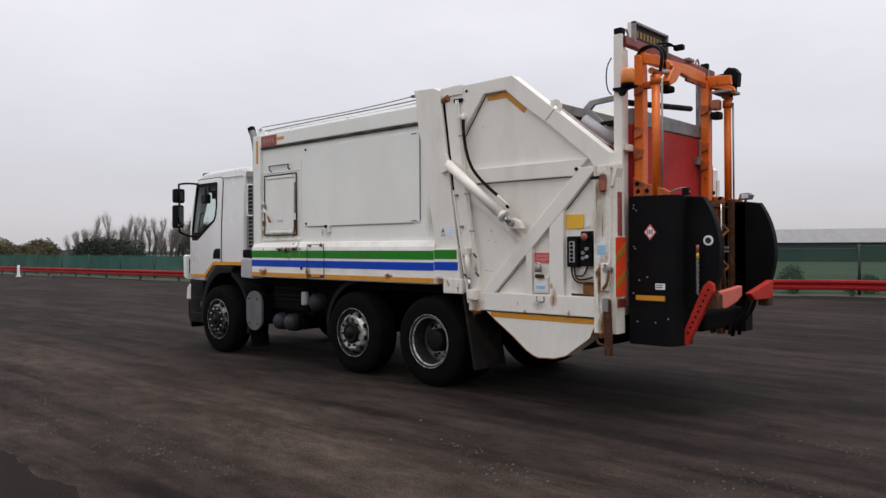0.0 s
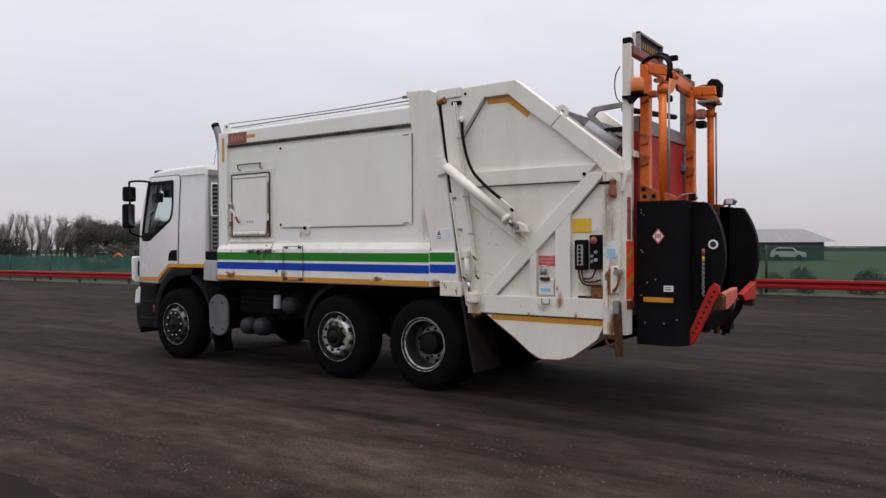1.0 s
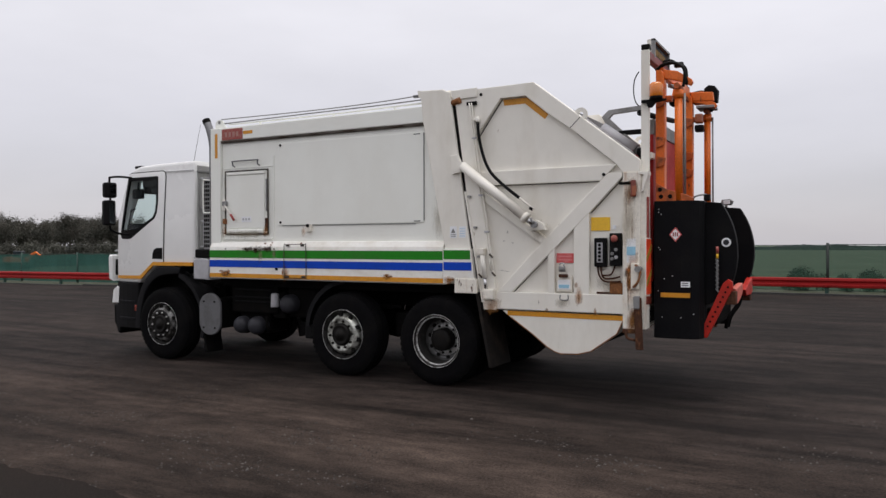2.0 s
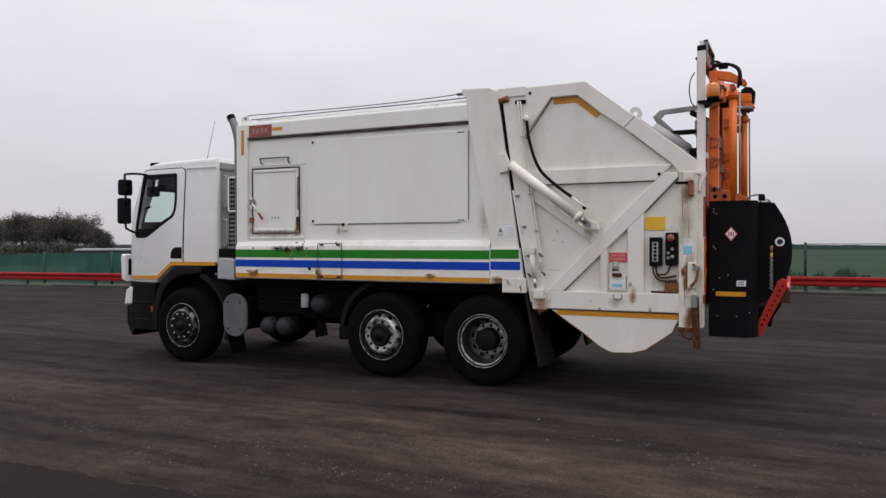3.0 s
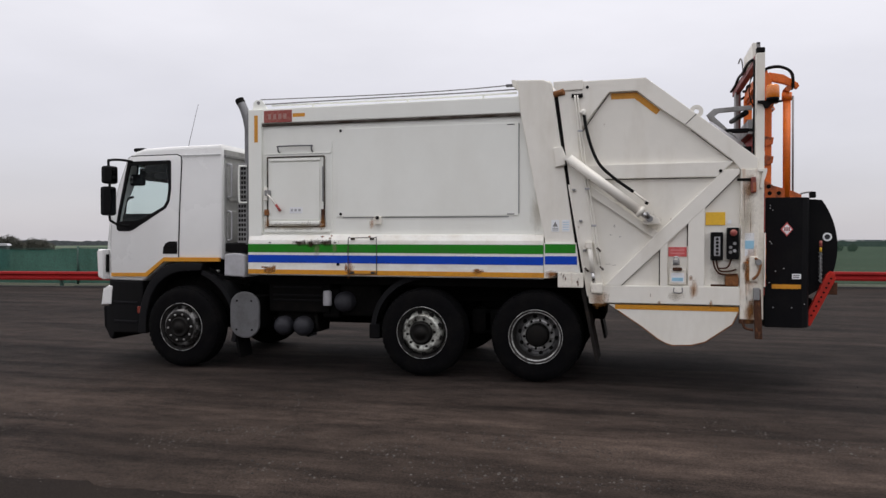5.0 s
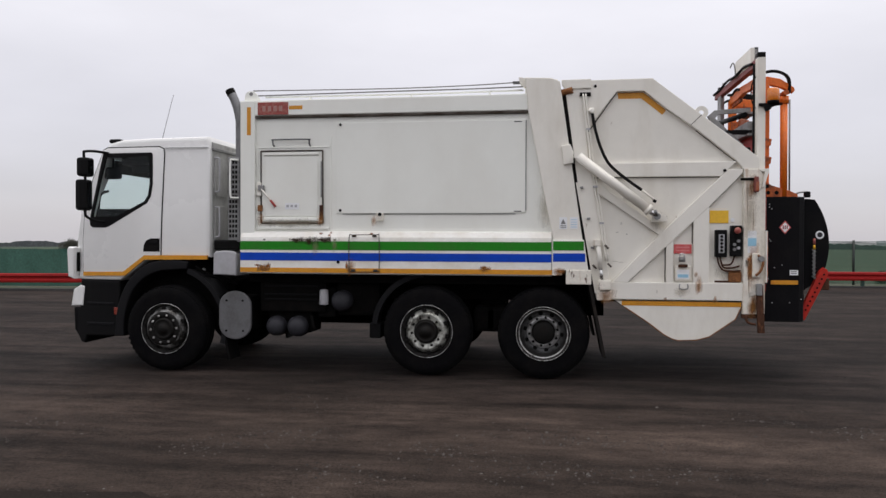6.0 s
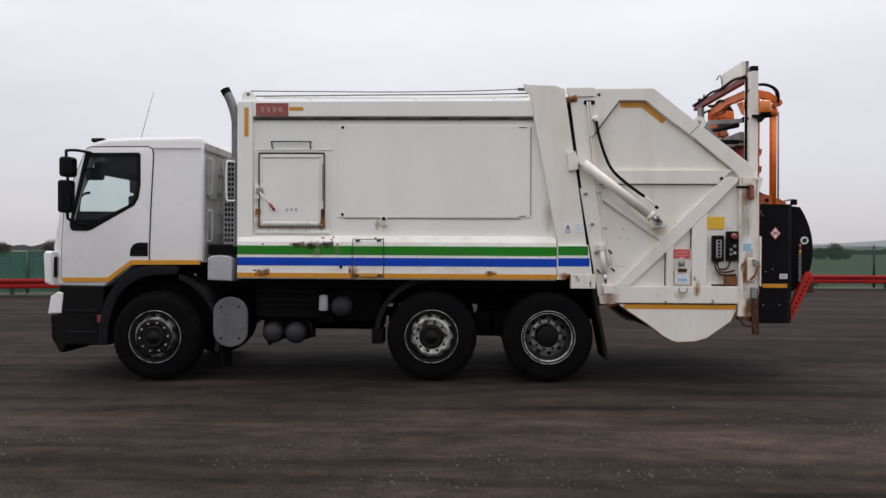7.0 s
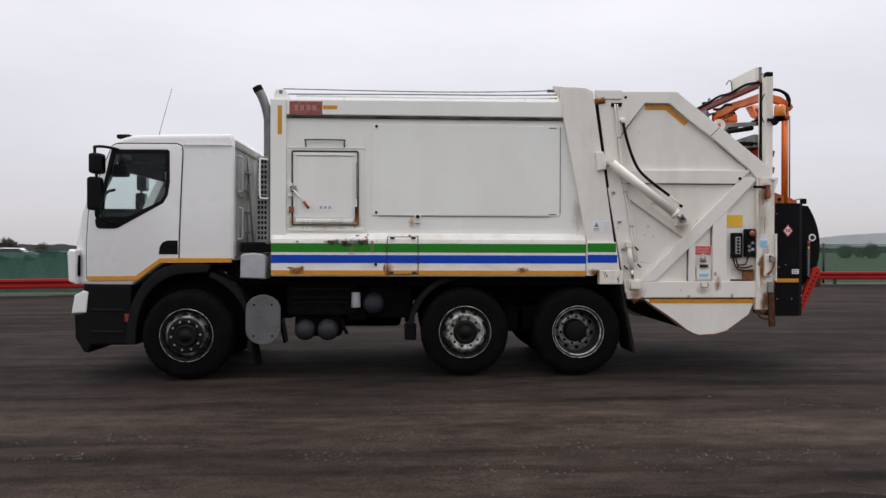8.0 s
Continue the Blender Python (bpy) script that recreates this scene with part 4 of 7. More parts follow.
# things on the chassis between the wheels
bm = B()
prof = [(0.20 * math.cos(radians(a_)), 0.115 + 0.175 * math.sin(radians(a_))) for a_ in range(0, 181, 15)] + [(0.20 * math.cos(radians(a_)), -0.115 + 0.175 * math.sin(radians(a_))) for a_ in range(180, 361, 15)]
prism(bm, [(-2.425 + x, 0.625 + z) for x, z in prof], -1.16, -1.115, 0.018, 3)
tank = part("oval_tank", bm, TANKGREY, truck, "matt grey oval side tank")
quick_box("tank_block", CHASSIS, truck, -2.56, -2.29, -1.11, -0.6, 0.42, 0.84, 0.04)
for x, z in ((-2.525, 0.80), (-2.325, 0.80), (-2.53, 0.44), (-2.32, 0.44)):
    part("bolt", tube(B(), [(x, -1.155, z), (x, -1.172, z)], 0.012, 8), SEAM, tank)
quick_box("side_locker", CHASSIS, truck, -2.18, -1.36, -0.98, -0.5, 0.66, 1.02, 0.02, "black steel side locker")
for z in (0.80, 0.86, 0.96):
    quick_box("locker_rail", PLASTIC, truck, -2.12, -1.46, -0.995, -0.975, z, z + 0.018, 0.004)
for x, r, z in ((-1.965, 0.118, 0.492), (-1.70, 0.122, 0.492)):
    part("air_tank", lathe(B(), [(0.0, -0.05), (r * 0.5, -0.042), (r * 0.85, -0.012), (r, 0.03), (r, 0.6), (0, 0.65)], 28, (x, -1.06, z)), TANKDARK, truck, "dark grey domed air tank")
    part("tank_strap", lathe(B(), [(r, 0.10), (r + 0.008, 0.10), (r + 0.008, 0.14), (r, 0.14)], 28, (x, -1.06, z)), CHASSIS, truck)
part("air_tank", lathe(B(), [(0.0, -0.05), (0.062, -0.042), (0.105, -0.012), (0.124, 0.03), (0.124, 0.5), (0, 0.55)], 28, (-1.165, -1.03, 0.80)), TANKDARK, truck, "dark grey domed air tank")
part("air_dryer", lathe(B(), [(0, 0), (0.05, 0.0), (0.055, 0.01), (0.05, 0.17), (0.04, 0.18), (0, 0.185)], 20), PALEGREY, truck, "pale grey air dryer can").matrix_basis = pose(-1.37, -1.02, 0.755, 90, 0, 0)
quick_box("air_tank_mount", CHASSIS, truck, -2.10, -1.56, -0.90, -0.5, 0.40, 0.68, 0.03)
quick_box("valve_block", CHASSIS, truck, -1.47, -1.25, -0.95, -0.6, 0.60, 0.95, 0.03)
part("drain_cock", tube(B(), [(-1.53, -1.0, 0.62), (-1.50, -1.03, 0.50), (-1.47, -1.03, 0.45)], 0.02, 8), CHASSIS, truck)
quick_box("lower_locker", CHASSIS, truck, -1.25, -0.72, -0.9, -0.5, 0.62, 1.02, 0.03)
quick_box("coolant_box", PLASTIC, truck, -2.68, -2.36, -1.18, -0.7, 1.40, 1.52, 0.02, "dark plastic intake box")
for z in (1.425, 1.455, 1.485):
    quick_box("intake_louvre", SEAM, truck, -2.66, -2.38, -1.186, -1.178, z, z + 0.01, 0.0)
part("grey_side_tank", prism(B(), [(-2.672, 1.11), (-2.39, 1.10), (-2.385, 1.36), (-2.42, 1.385), (-2.53, 1.395), (-2.64, 1.385), (-2.67, 1.36)], -1.215, -0.8, 0.02, 3), PALEGREY, truck, "pale grey plastic side tank")
for y in (-0.7, -0.5, -0.3):
    part("cable", tube(B(), curve_pts([(-2.95, y - 0.4, 1.2), (-2.6, y - 0.3, 1.02), (-2.2, y - 0.3, 1.08), (-1.6, y - 0.25, 1.0)], 6), 0.014, 6), CHASSIS, chassis)
part("air_coupling", lathe(B(), [(0, 0), (0.022, 0), (0.022, 0.03), (0, 0.035)], 12, (-2.90, -1.0, 1.155)), BRIGHT, truck, "small bright air coupling")
part("cable", tube(B(), curve_pts([(-2.95, -1.05, 1.12), (-2.75, -1.0, 1.06), (-2.5, -0.9, 0.98)], 6), 0.012, 6), GUARD, chassis)
for x in (0.40, 0.52):
    quick_box("brake_chamber", CHASSIS, chassis, x, x + 0.28, -0.85, -0.55, 0.45, 0.75, 0.05)

# exhaust stack and its perforated shield
ex = part("exhaust_pipe", tube(B(), curve_pts([(-2.37, -1.13, 1.50), (-2.37, -1.13, 2.75), (-2.38, -1.13, 2.98), (-2.43, -1.13, 3.16), (-2.50, -1.13, 3.30)], 6), 0.052, 20, cap=False), EXHAUST, truck, "sooty steel exhaust stack with angled tip")
part("exhaust_tip", tube(B(), [(-2.475, -1.13, 3.25), (-2.503, -1.13, 3.306)], 0.055, 20, cap=False), SEAM, ex, "black sooted tip")
part("exhaust_bore", tube(B(), [(-2.43, -1.13, 3.16), (-2.497, -1.13, 3.294)], 0.047, 20), SEAM, ex)
slot = mesh_of("slot", box(B(), -0.0115, 0.0115, -0.0045, 0.0045, -0.018, 0.018), SEAM)
for k in range(16):
    z = 1.55 + 0.058 * k
    for j in range(3):
        o = part("slot", slot, None, ex)
        o.location = (-2.4635 + 0.037 * j, -1.1985, z + 0.018)
quick_box("heat_shield", GALV, ex, -2.49, -2.36, -1.197, -1.187, 1.52, 2.50, 0.003, "perforated grey heat shield")
part("shield_handle", tube(B(), curve_pts([(-2.36, -1.20, 2.46), (-2.42, -1.235, 2.465), (-2.445, -1.24, 2.43), (-2.445, -1.24, 2.06), (-2.42, -1.235, 2.02), (-2.36, -1.20, 2.02)], 4), 0.011, 8), WHITE, truck, "thin white grab handle")
quick_box("front_frame", GALV, truck, -2.40, -2.345, -1.0, 1.0, 1.2, 1.5, 0.01)

# ---- compactor body ----
body = part("compactor_body", prism(B(), [(-2.32, 1.14), (1.42, 1.14), (1.36, 3.13), (-2.32, 3.13)], -1.165, 1.165, 0.01), WHITE, truck, "grubby white steel compactor body")
quick_box("roof_skin", WHITE, body, -2.30, 1.30, -1.12, 1.12, 3.12, 3.155, 0.01)
for s in (-1, 1):
    def yy(a, b):
        return (min(s * a, s * b), max(s * a, s * b))
    part("top_rail", prism(B(), [(-2.155, 2.978), (1.05, 2.978), (1.02, 3.165), (-2.155, 3.155)], s * 1.16, s * 1.212, 0.012), WHITE, body)
    # dark strip paints the roof rail's shadow line, with dirt and rust
    part("rain_gutter", prism(B(), [(s * 1.16, 2.948), (s * 1.196, 2.950), (s * 1.204, 2.962), (s * 1.204, 2.977), (s * 1.16, 2.977)], -2.150, 1.035, axis="x"), SHADOW_GRIME, body, "dark strip painting the roof rail's shadow line, with dirt and rust")
    part("front_post", prism(B(), [(-2.335, 1.53), (-2.155, 1.53), (-2.155, 3.157), (-2.335, 3.157)], s * 1.16, s * 1.212, 0.012), WHITE, body)
    part("side_panel", prism(B(), [(-1.18, 1.832), (1.01, 1.836), (1.008, 2.880), (-1.18, 2.884)], s * 1.16, s * 1.176, 0.006), WHITE, body, "large flat pressed side panel")
    part("rear_post", prism(B(), [(1.0, 3.34), (1.29, 3.328), (1.385, 3.285), (1.640, 1.53), (1.642, 1.50), (1.325, 1.50), (1.24, 1.92), (1.035, 2.978)], s * 1.16, s * 1.232, 0.012), WHITE_TAIL, body, "tapered rear corner post")
    bm = B()
    prism(bm, [(s * 1.16, 1.625), (s * 1.205, 1.615), (s * 1.245, 1.555), (s * 1.252, 1.52), (s * 1.252, 1.142), (s * 1.235, 1.13), (s * 1.16, 1.13)], -2.318, 1.302, 0.006, axis="x")
    sill = part("sill", bm, WHITE_SILL, body, "white lower sill with rust marks")
    part("rear_sill", prism(B(), [(1.308, 1.535), (1.655, 1.535), (1.70, 1.205), (1.366, 1.20), (1.366, 1.142), (1.308, 1.142)], s * 1.16, s * 1.262, 0.008), WHITE_SILL, body)
    for nm, mt, z0, z1, x2 in (("green_stripe", GREEN, 1.408, 1.508, (1.318, 1.652)), ("blue_stripe", BLUE, 1.284, 1.376, (1.318, 1.668))):
        quick_box(nm, mt, sill, -2.316, 1.300, *yy(1.24, 1.2555), z0, z1, 0.001)
        quick_box(nm, mt, sill, x2[0], x2[1], *yy(1.25, 1.2655), z0 + 0.01, z1 + 0.01, 0.001)
    quick_box("yellow_stripe", YELLOW, sill, -2.316, 1.36, *yy(1.24, 1.2555), 1.146, 1.200, 0.001)
    quick_box("bracket_plate", RUSTY_WHITE, body, 1.46, 1.735, *yy(1.16, 1.272), 1.045, 1.205, 0.008, "white bracket with rust at its edges")
quick_box("lower_web", CHASSIS, body, -2.25, 1.6, -1.12, 1.12, 1.10, 1.145, 0.0)
# hatch with frame, latch, hinges
hatch = part("access_hatch", prism(B(), [(-2.09, 1.72), (-1.34, 1.722), (-1.34, 2.565), (-2.09, 2.563)], -1.16, -1.178, 0.004), WHITE, body, "white hinged access hatch")
bm = B()
for pts in ([(-2.09, 2.565), (-1.34, 2.565)], [(-1.34, 2.565), (-1.337, 1.722)], [(-1.337, 1.722), (-2.088, 1.72)], [(-2.088, 1.72), (-2.09, 2.565)]):
    tube(bm, [(x, -1.181, z) for x, z in pts], 0.010, 6)
part("hatch_seal", bm, SEAL_AND_SHADE, hatch, "dark rubber seal line")
bm = B()
prism(bm, [(-2.05, 2.515), (-1.385, 2.515), (-1.385, 2.54), (-2.05, 2.54)], -1.17, -1.20, 0.004)
part("hatch_rail", bm, WHITE, hatch)
part("hatch_inner", prism(B(), [(-2.035, 1.80), (-1.395, 1.80), (-1.395, 2.50), (-2.035, 2.50)], -1.17, -1.188, 0.006), WHITE, hatch)
part("hatch_sill", prism(B(), [(-2.05, 1.745), (-1.385, 1.745), (-1.385, 1.782), (-2.05, 1.782)], -1.17, -1.205, 0.008), WHITE, hatch)
bm = B()
for x0, x1, z0, z1 in ((-2.150, -2.128, 1.69, 2.60), (-1.262, -1.240, 1.66, 2.74), (-2.150, -1.240, 2.600, 2.612)):
    box(bm, x0, x1, -1.174, -1.16, z0, z1, 0.003)
part("hatch_surround", bm, WHITE, body, "thin raised frame round the hatch")
part("drip_ledge", prism(B(), [(-2.13, 1.648), (-1.27, 1.648), (-1.27, 1.672), (-2.13, 1.672)], -1.16, -1.19, 0.004), WHITE, body)
part("hatch_rail_handle", tube(B(), curve_pts([(-1.935, -1.165, 2.625), (-1.935, -1.20, 2.64), (-1.935, -1.205, 2.68), (-1.915, -1.205, 2.695), (-1.515, -1.205, 2.695), (-1.495, -1.205, 2.68), (-1.495, -1.20, 2.64), (-1.495, -1.165, 2.625)], 3), 0.009, 8), TANKGREY, body, "thin grab rail above the hatch")
quick_box("hinge_rod", GALV, hatch, -1.358, -1.342, -1.205, -1.178, 2.02, 2.44, 0.005)
quick_box("rusty_hinge", RUST, hatch, -1.372, -1.332, -1.206, -1.178, 1.76, 1.93, 0.008, "rusted hinge")
quick_box("latch_plate", WHITE_TAIL, hatch, -2.135, -2.085, -1.20, -1.165, 2.04, 2.20, 0.006)
quick_box("latch_block", GALV, hatch, -2.11, -2.04, -1.23, -1.19, 2.10, 2.165, 0.01)
part("latch_lever", tube(B(), [(-2.07, -1.222, 2.12), (-1.955, -1.225, 1.98)], 0.010, 8), WHITE_TAIL, hatch)
part("lever_grip", tube(B(), [(-1.955, -1.225, 1.985), (-1.895, -1.228, 1.908)], 0.015, 10), GRIP, hatch, "dull red lever grip")
quick_box("catch", RUST_LIGHT, hatch, -2.125, -2.07, -1.205, -1.17, 1.86, 1.93, 0.008, "rusty red catch")
quick_box("hatch_label", PALE_SIGN, hatch, -1.79, -1.62, -1.1905, -1.186, 1.88, 1.955, 0.0)
for k in range(3):
    quick_box("print", PALEGREY, hatch, -1.775 + 0.05 * k, -1.745 + 0.05 * k, -1.192, -1.19, 1.905, 1.935, 0.0)
for x, z in ((-1.128, 2.86), (-1.128, 1.868)):
    part("bolt", tube(B(), [(x, -1.17, z), (x, -1.186, z)], 0.016, 10), SEAM, body)
for z in (2.855, 1.85):
    quick_box("panel_clip", SEAM, body, 0.88, 0.965, -1.180, -1.165, z, z + 0.009, 0.002)
# grey strips paint the shadow line at the raised panel's right and lower edges
quick_box("edge_seam", GALV, body, 1.008, 1.018, -1.178, -1.165, 1.86, 2.87, 0.002)
quick_box("lower_seam", GALV, body, -1.1, 0.9, -1.176, -1.165, 1.822, 1.830, 0.001)
quick_box("tie_bracket", RUSTY_WHITE, body, -0.69, -0.615, -1.215, -1.165, 1.745, 1.835, 0.008, "small white tie-down bracket")
part("tie_pin", tube(B(), [(-0.65, -1.17, 1.82), (-0.65, -1.235, 1.82)], 0.02, 10), SEAM, body)
badge = quick_box("badge", MAROON_SIGN, body, -2.118, -1.745, -1.2175, -1.205, 2.985, 3.132, 0.003, "faded dark red badge")
for k in range(4):
    quick_box("badge_mark", BADGE, badge, -2.06 + 0.068 * k, -2.02 + 0.068 * k, -1.2195, -1.215, 3.025, 3.09, 0.001)
quick_box("amber_tape", YELLOW, body, -1.735, -1.575, -1.215, -1.208, 3.045, 3.087, 0.0)
quick_box("amber_tape", YELLOW, body, -2.250, -2.203, -1.215, -1.208, 2.752, 3.080, 0.0)
# fuel flap loop, rust spots on the sill
lp = part("filler_flap", tube(B(), curve_pts([(-0.97, -1.262, 1.583), (-0.68, -1.262, 1.585), (-0.648, -1.264, 1.56), (-0.646, -1.264, 1.19), (-0.675, -1.264, 1.163), (-0.97, -1.264, 1.161), (-0.998, -1.264, 1.19), (-0.998, -1.264, 1.555), (-0.97, -1.262, 1.583)], 4), 0.0048, 6), SEAL_AND_SHADE, body, "outline rod of a flap in the sill")
for x, z in ((-0.94, 1.57), (-0.70, 1.57), (-0.95, 1.178), (-0.69, 1.178)):
    quick_box("flap_hinge", SEAL_AND_SHADE, lp, x - 0.025, x + 0.025, -1.275, -1.255, z - 0.012, z + 0.012, 0.004)
rng = random.Random(11)


def stain(x, z, w, h, y, mt, parent):
    """A soft-edged stain lying on a face that looks towards the camera's side; w and h are its half sizes."""
    o = part("stain", box(B(), -1.15 * w, 1.15 * w, 0.0, 0.003, -1.15 * h, 1.15 * h), mt, parent)
    o.location = (x, y, z)
    return o


FILMS = {"rust": SOOT, "orange_rust": RUSTDAB, "pale_rust_stain": RUN, "galvanised_grey_steel": SMUDGE}


def splat(name, x, z, w, h, y, mt, parent):
    """A small soft-edged mark of rust, soot or dirt."""
    o = part(name, box(B(), -1.3 * w, 1.3 * w, 0.0, 0.003, -1.3 * h, 1.3 * h), FILMS[mt.name], parent)
    o.location = (x, y, z)
    return o


for x, z, w, h in ((-2.03, 1.20, 0.06, 0.03), (-1.97, 1.225, 0.03, 0.03), (0.55, 1.222, 0.032, 0.018), (0.58, 1.205, 0.05, 0.014), (-2.10, 1.23, 0.04, 0.012), (1.40, 1.19, 0.04, 0.02), (-1.03, 1.24, 0.015, 0.04)):
    splat("rust_spot", x, z, w, h, -1.2585, RUST_LIGHT, sill)
for x, z, w, h, mt in ((-1.40, 1.45, 0.05, 0.10, SMUDGE), (-1.47, 1.52, 0.12, 0.05, SOOT), (-1.28, 1.53, 0.18, 0.04, SOOT), (-1.62, 1.525, 0.10, 0.035, SOOT), (-1.17, 1.48, 0.04, 0.09, SMUDGE), (-0.98, 1.22, 0.06, 0.10, RUN),
                       (-2.02, 1.20, 0.09, 0.05, RUN), (0.56, 1.21, 0.08, 0.04, RUN), (1.38, 1.19, 0.08, 0.05, RUN)):
    stain(x, z, w, h, -1.262 if x < 1.2 else -1.268, mt, sill)
for x, z, w, h, mt in ((-1.35, 1.77, 0.05, 0.09, RUN), (-2.08, 1.77, 0.05, 0.08, RUN), (-1.7, 1.72, 0.40, 0.06, SMUDGE), (-0.72, 1.76, 0.04, 0.07, RUN), (1.25, 1.95, 0.12, 0.30, SMUDGE)):
    stain(x, z, w, h, -1.217, mt, body)
for x, w in ((-1.66, 0.04), (-1.49, 0.03), (-1.32, 0.05), (-1.17, 0.02), (-2.02, 0.02)):
    splat("scuff", x, 1.528, w, 0.010, -1.2575, RUST, sill)
for x, z, w in ((-1.34, 1.60, 0.025), (-1.24, 1.58, 0.02), (-1.22, 1.61, 0.015), (-0.74, 1.60, 0.02)):
    splat("rust_spot", x, z, w, 0.012, -1.236, RUST_LIGHT, sill)
part("bolt", tube(B(), [(-1.13, -1.25, 1.27), (-1.13, -1.266, 1.27)], 0.018, 10), SEAM, sill)
for x in (1.385, 1.50):
    quick_box("warning_label", PALE_SIGN, body, x, x + 0.085, -1.2355, -1.231, 1.655, 1.785, 0.0, "small pale warning label")
part("warning_symbol", prism(B(), [(1.40, 1.71), (1.455, 1.71), (1.4275, 1.765)], -1.233, -1.2375), GALV, body)
for k in range(4):
    quick_box("print", PALEBLUE, body, 1.51, 1.575, -1.2375, -1.235, 1.672 + 0.027 * k, 1.682 + 0.027 * k, 0.0)
for k in range(2):
    quick_box("print", GALV, body, 1.397, 1.46, -1.2375, -1.235, 1.67 + 0.018 * k, 1.678 + 0.018 * k, 0.0)
# roof lugs and cables
for y in (-1.14, 1.14):
    lug = part("lifting_lug", prism(B(), [(-2.31, 3.15), (-2.10, 3.15), (-2.12, 3.19), (-2.165, 3.255), (-2.19, 3.28), (-2.26, 3.28), (-2.295, 3.25)], y - 0.012, y + 0.012, 0.004), WHITE, body, "white lifting eye")
    part("eye_hole", tube(B(), [(-2.225, y - 0.016, 3.245), (-2.225, y + 0.016, 3.245)], 0.022, 12), GALV, lug)
    part("roof_cable", tube(B(), curve_pts([(-2.20, y, 3.285), (-0.6, y, 3.272), (0.4, y, 3.285), (1.0, y, 3.31)], 6), 0.007, 6), GALV, body, "thin steel cable along the roof")
    part("roof_cable", tube(B(), curve_pts([(-2.14, y, 3.225), (-0.7, y, 3.238), (0.3, y, 3.243), (1.0, y, 3.255)], 6), 0.008, 6), GALV, body)
    part("roof_rail", tube(B(), [(-2.05, y, 3.205), (-0.2, y, 3.20), (0.98, y, 3.215)], 0.011, 6), WHITE, body)
    for x in (-1.5, -0.3, 0.6):
        quick_box("rail_foot", WHITE, body, x - 0.012, x + 0.012, y - 0.01, y + 0.01, 3.15, 3.205, 0.0)
    part("cable_clamp", box(B(), 0.86, 1.0, y - 0.02, y + 0.02, 3.285, 3.315, 0.006), TANKGREY, body)
    part("post_cap", prism(B(), [(0.925, 3.355), (0.96, 3.355), (1.08, 3.322), (1.06, 3.28), (0.99, 3.24), (0.94, 3.29)], y - 0.03, y + 0.05, 0.004), WHITE_TAIL, body)
quick_box("roof_beam", WHITE_TAIL, body, 1.0, 1.36, -1.16, 1.16, 3.13, 3.325, 0.01)

PINK_LINE = surface("faint_print_on_red", (0.70, 0.22, 0.22), 0.5, bump=0.0)


def ring_plate(x, z, r, hole, y0, y1):
    """A round steel eye with a hole through it."""
    bm_ = B()
    rings = [[bm_.verts.new((x + q * math.cos(2 * math.pi * k / 20), y, z + q * math.sin(2 * math.pi * k / 20))) for k in range(20)] for q, y in ((hole, y0), (r, y0), (r, y1), (hole, y1))]
    for a_, b_ in zip(rings, rings[1:] + rings[:1]):
        for k in range(20):
            bm_.faces.new((a_[k], a_[(k + 1) % 20], b_[(k + 1) % 20], b_[k]))
    bmesh.ops.recalc_face_normals(bm_, faces=bm_.faces[:])
    return bm_



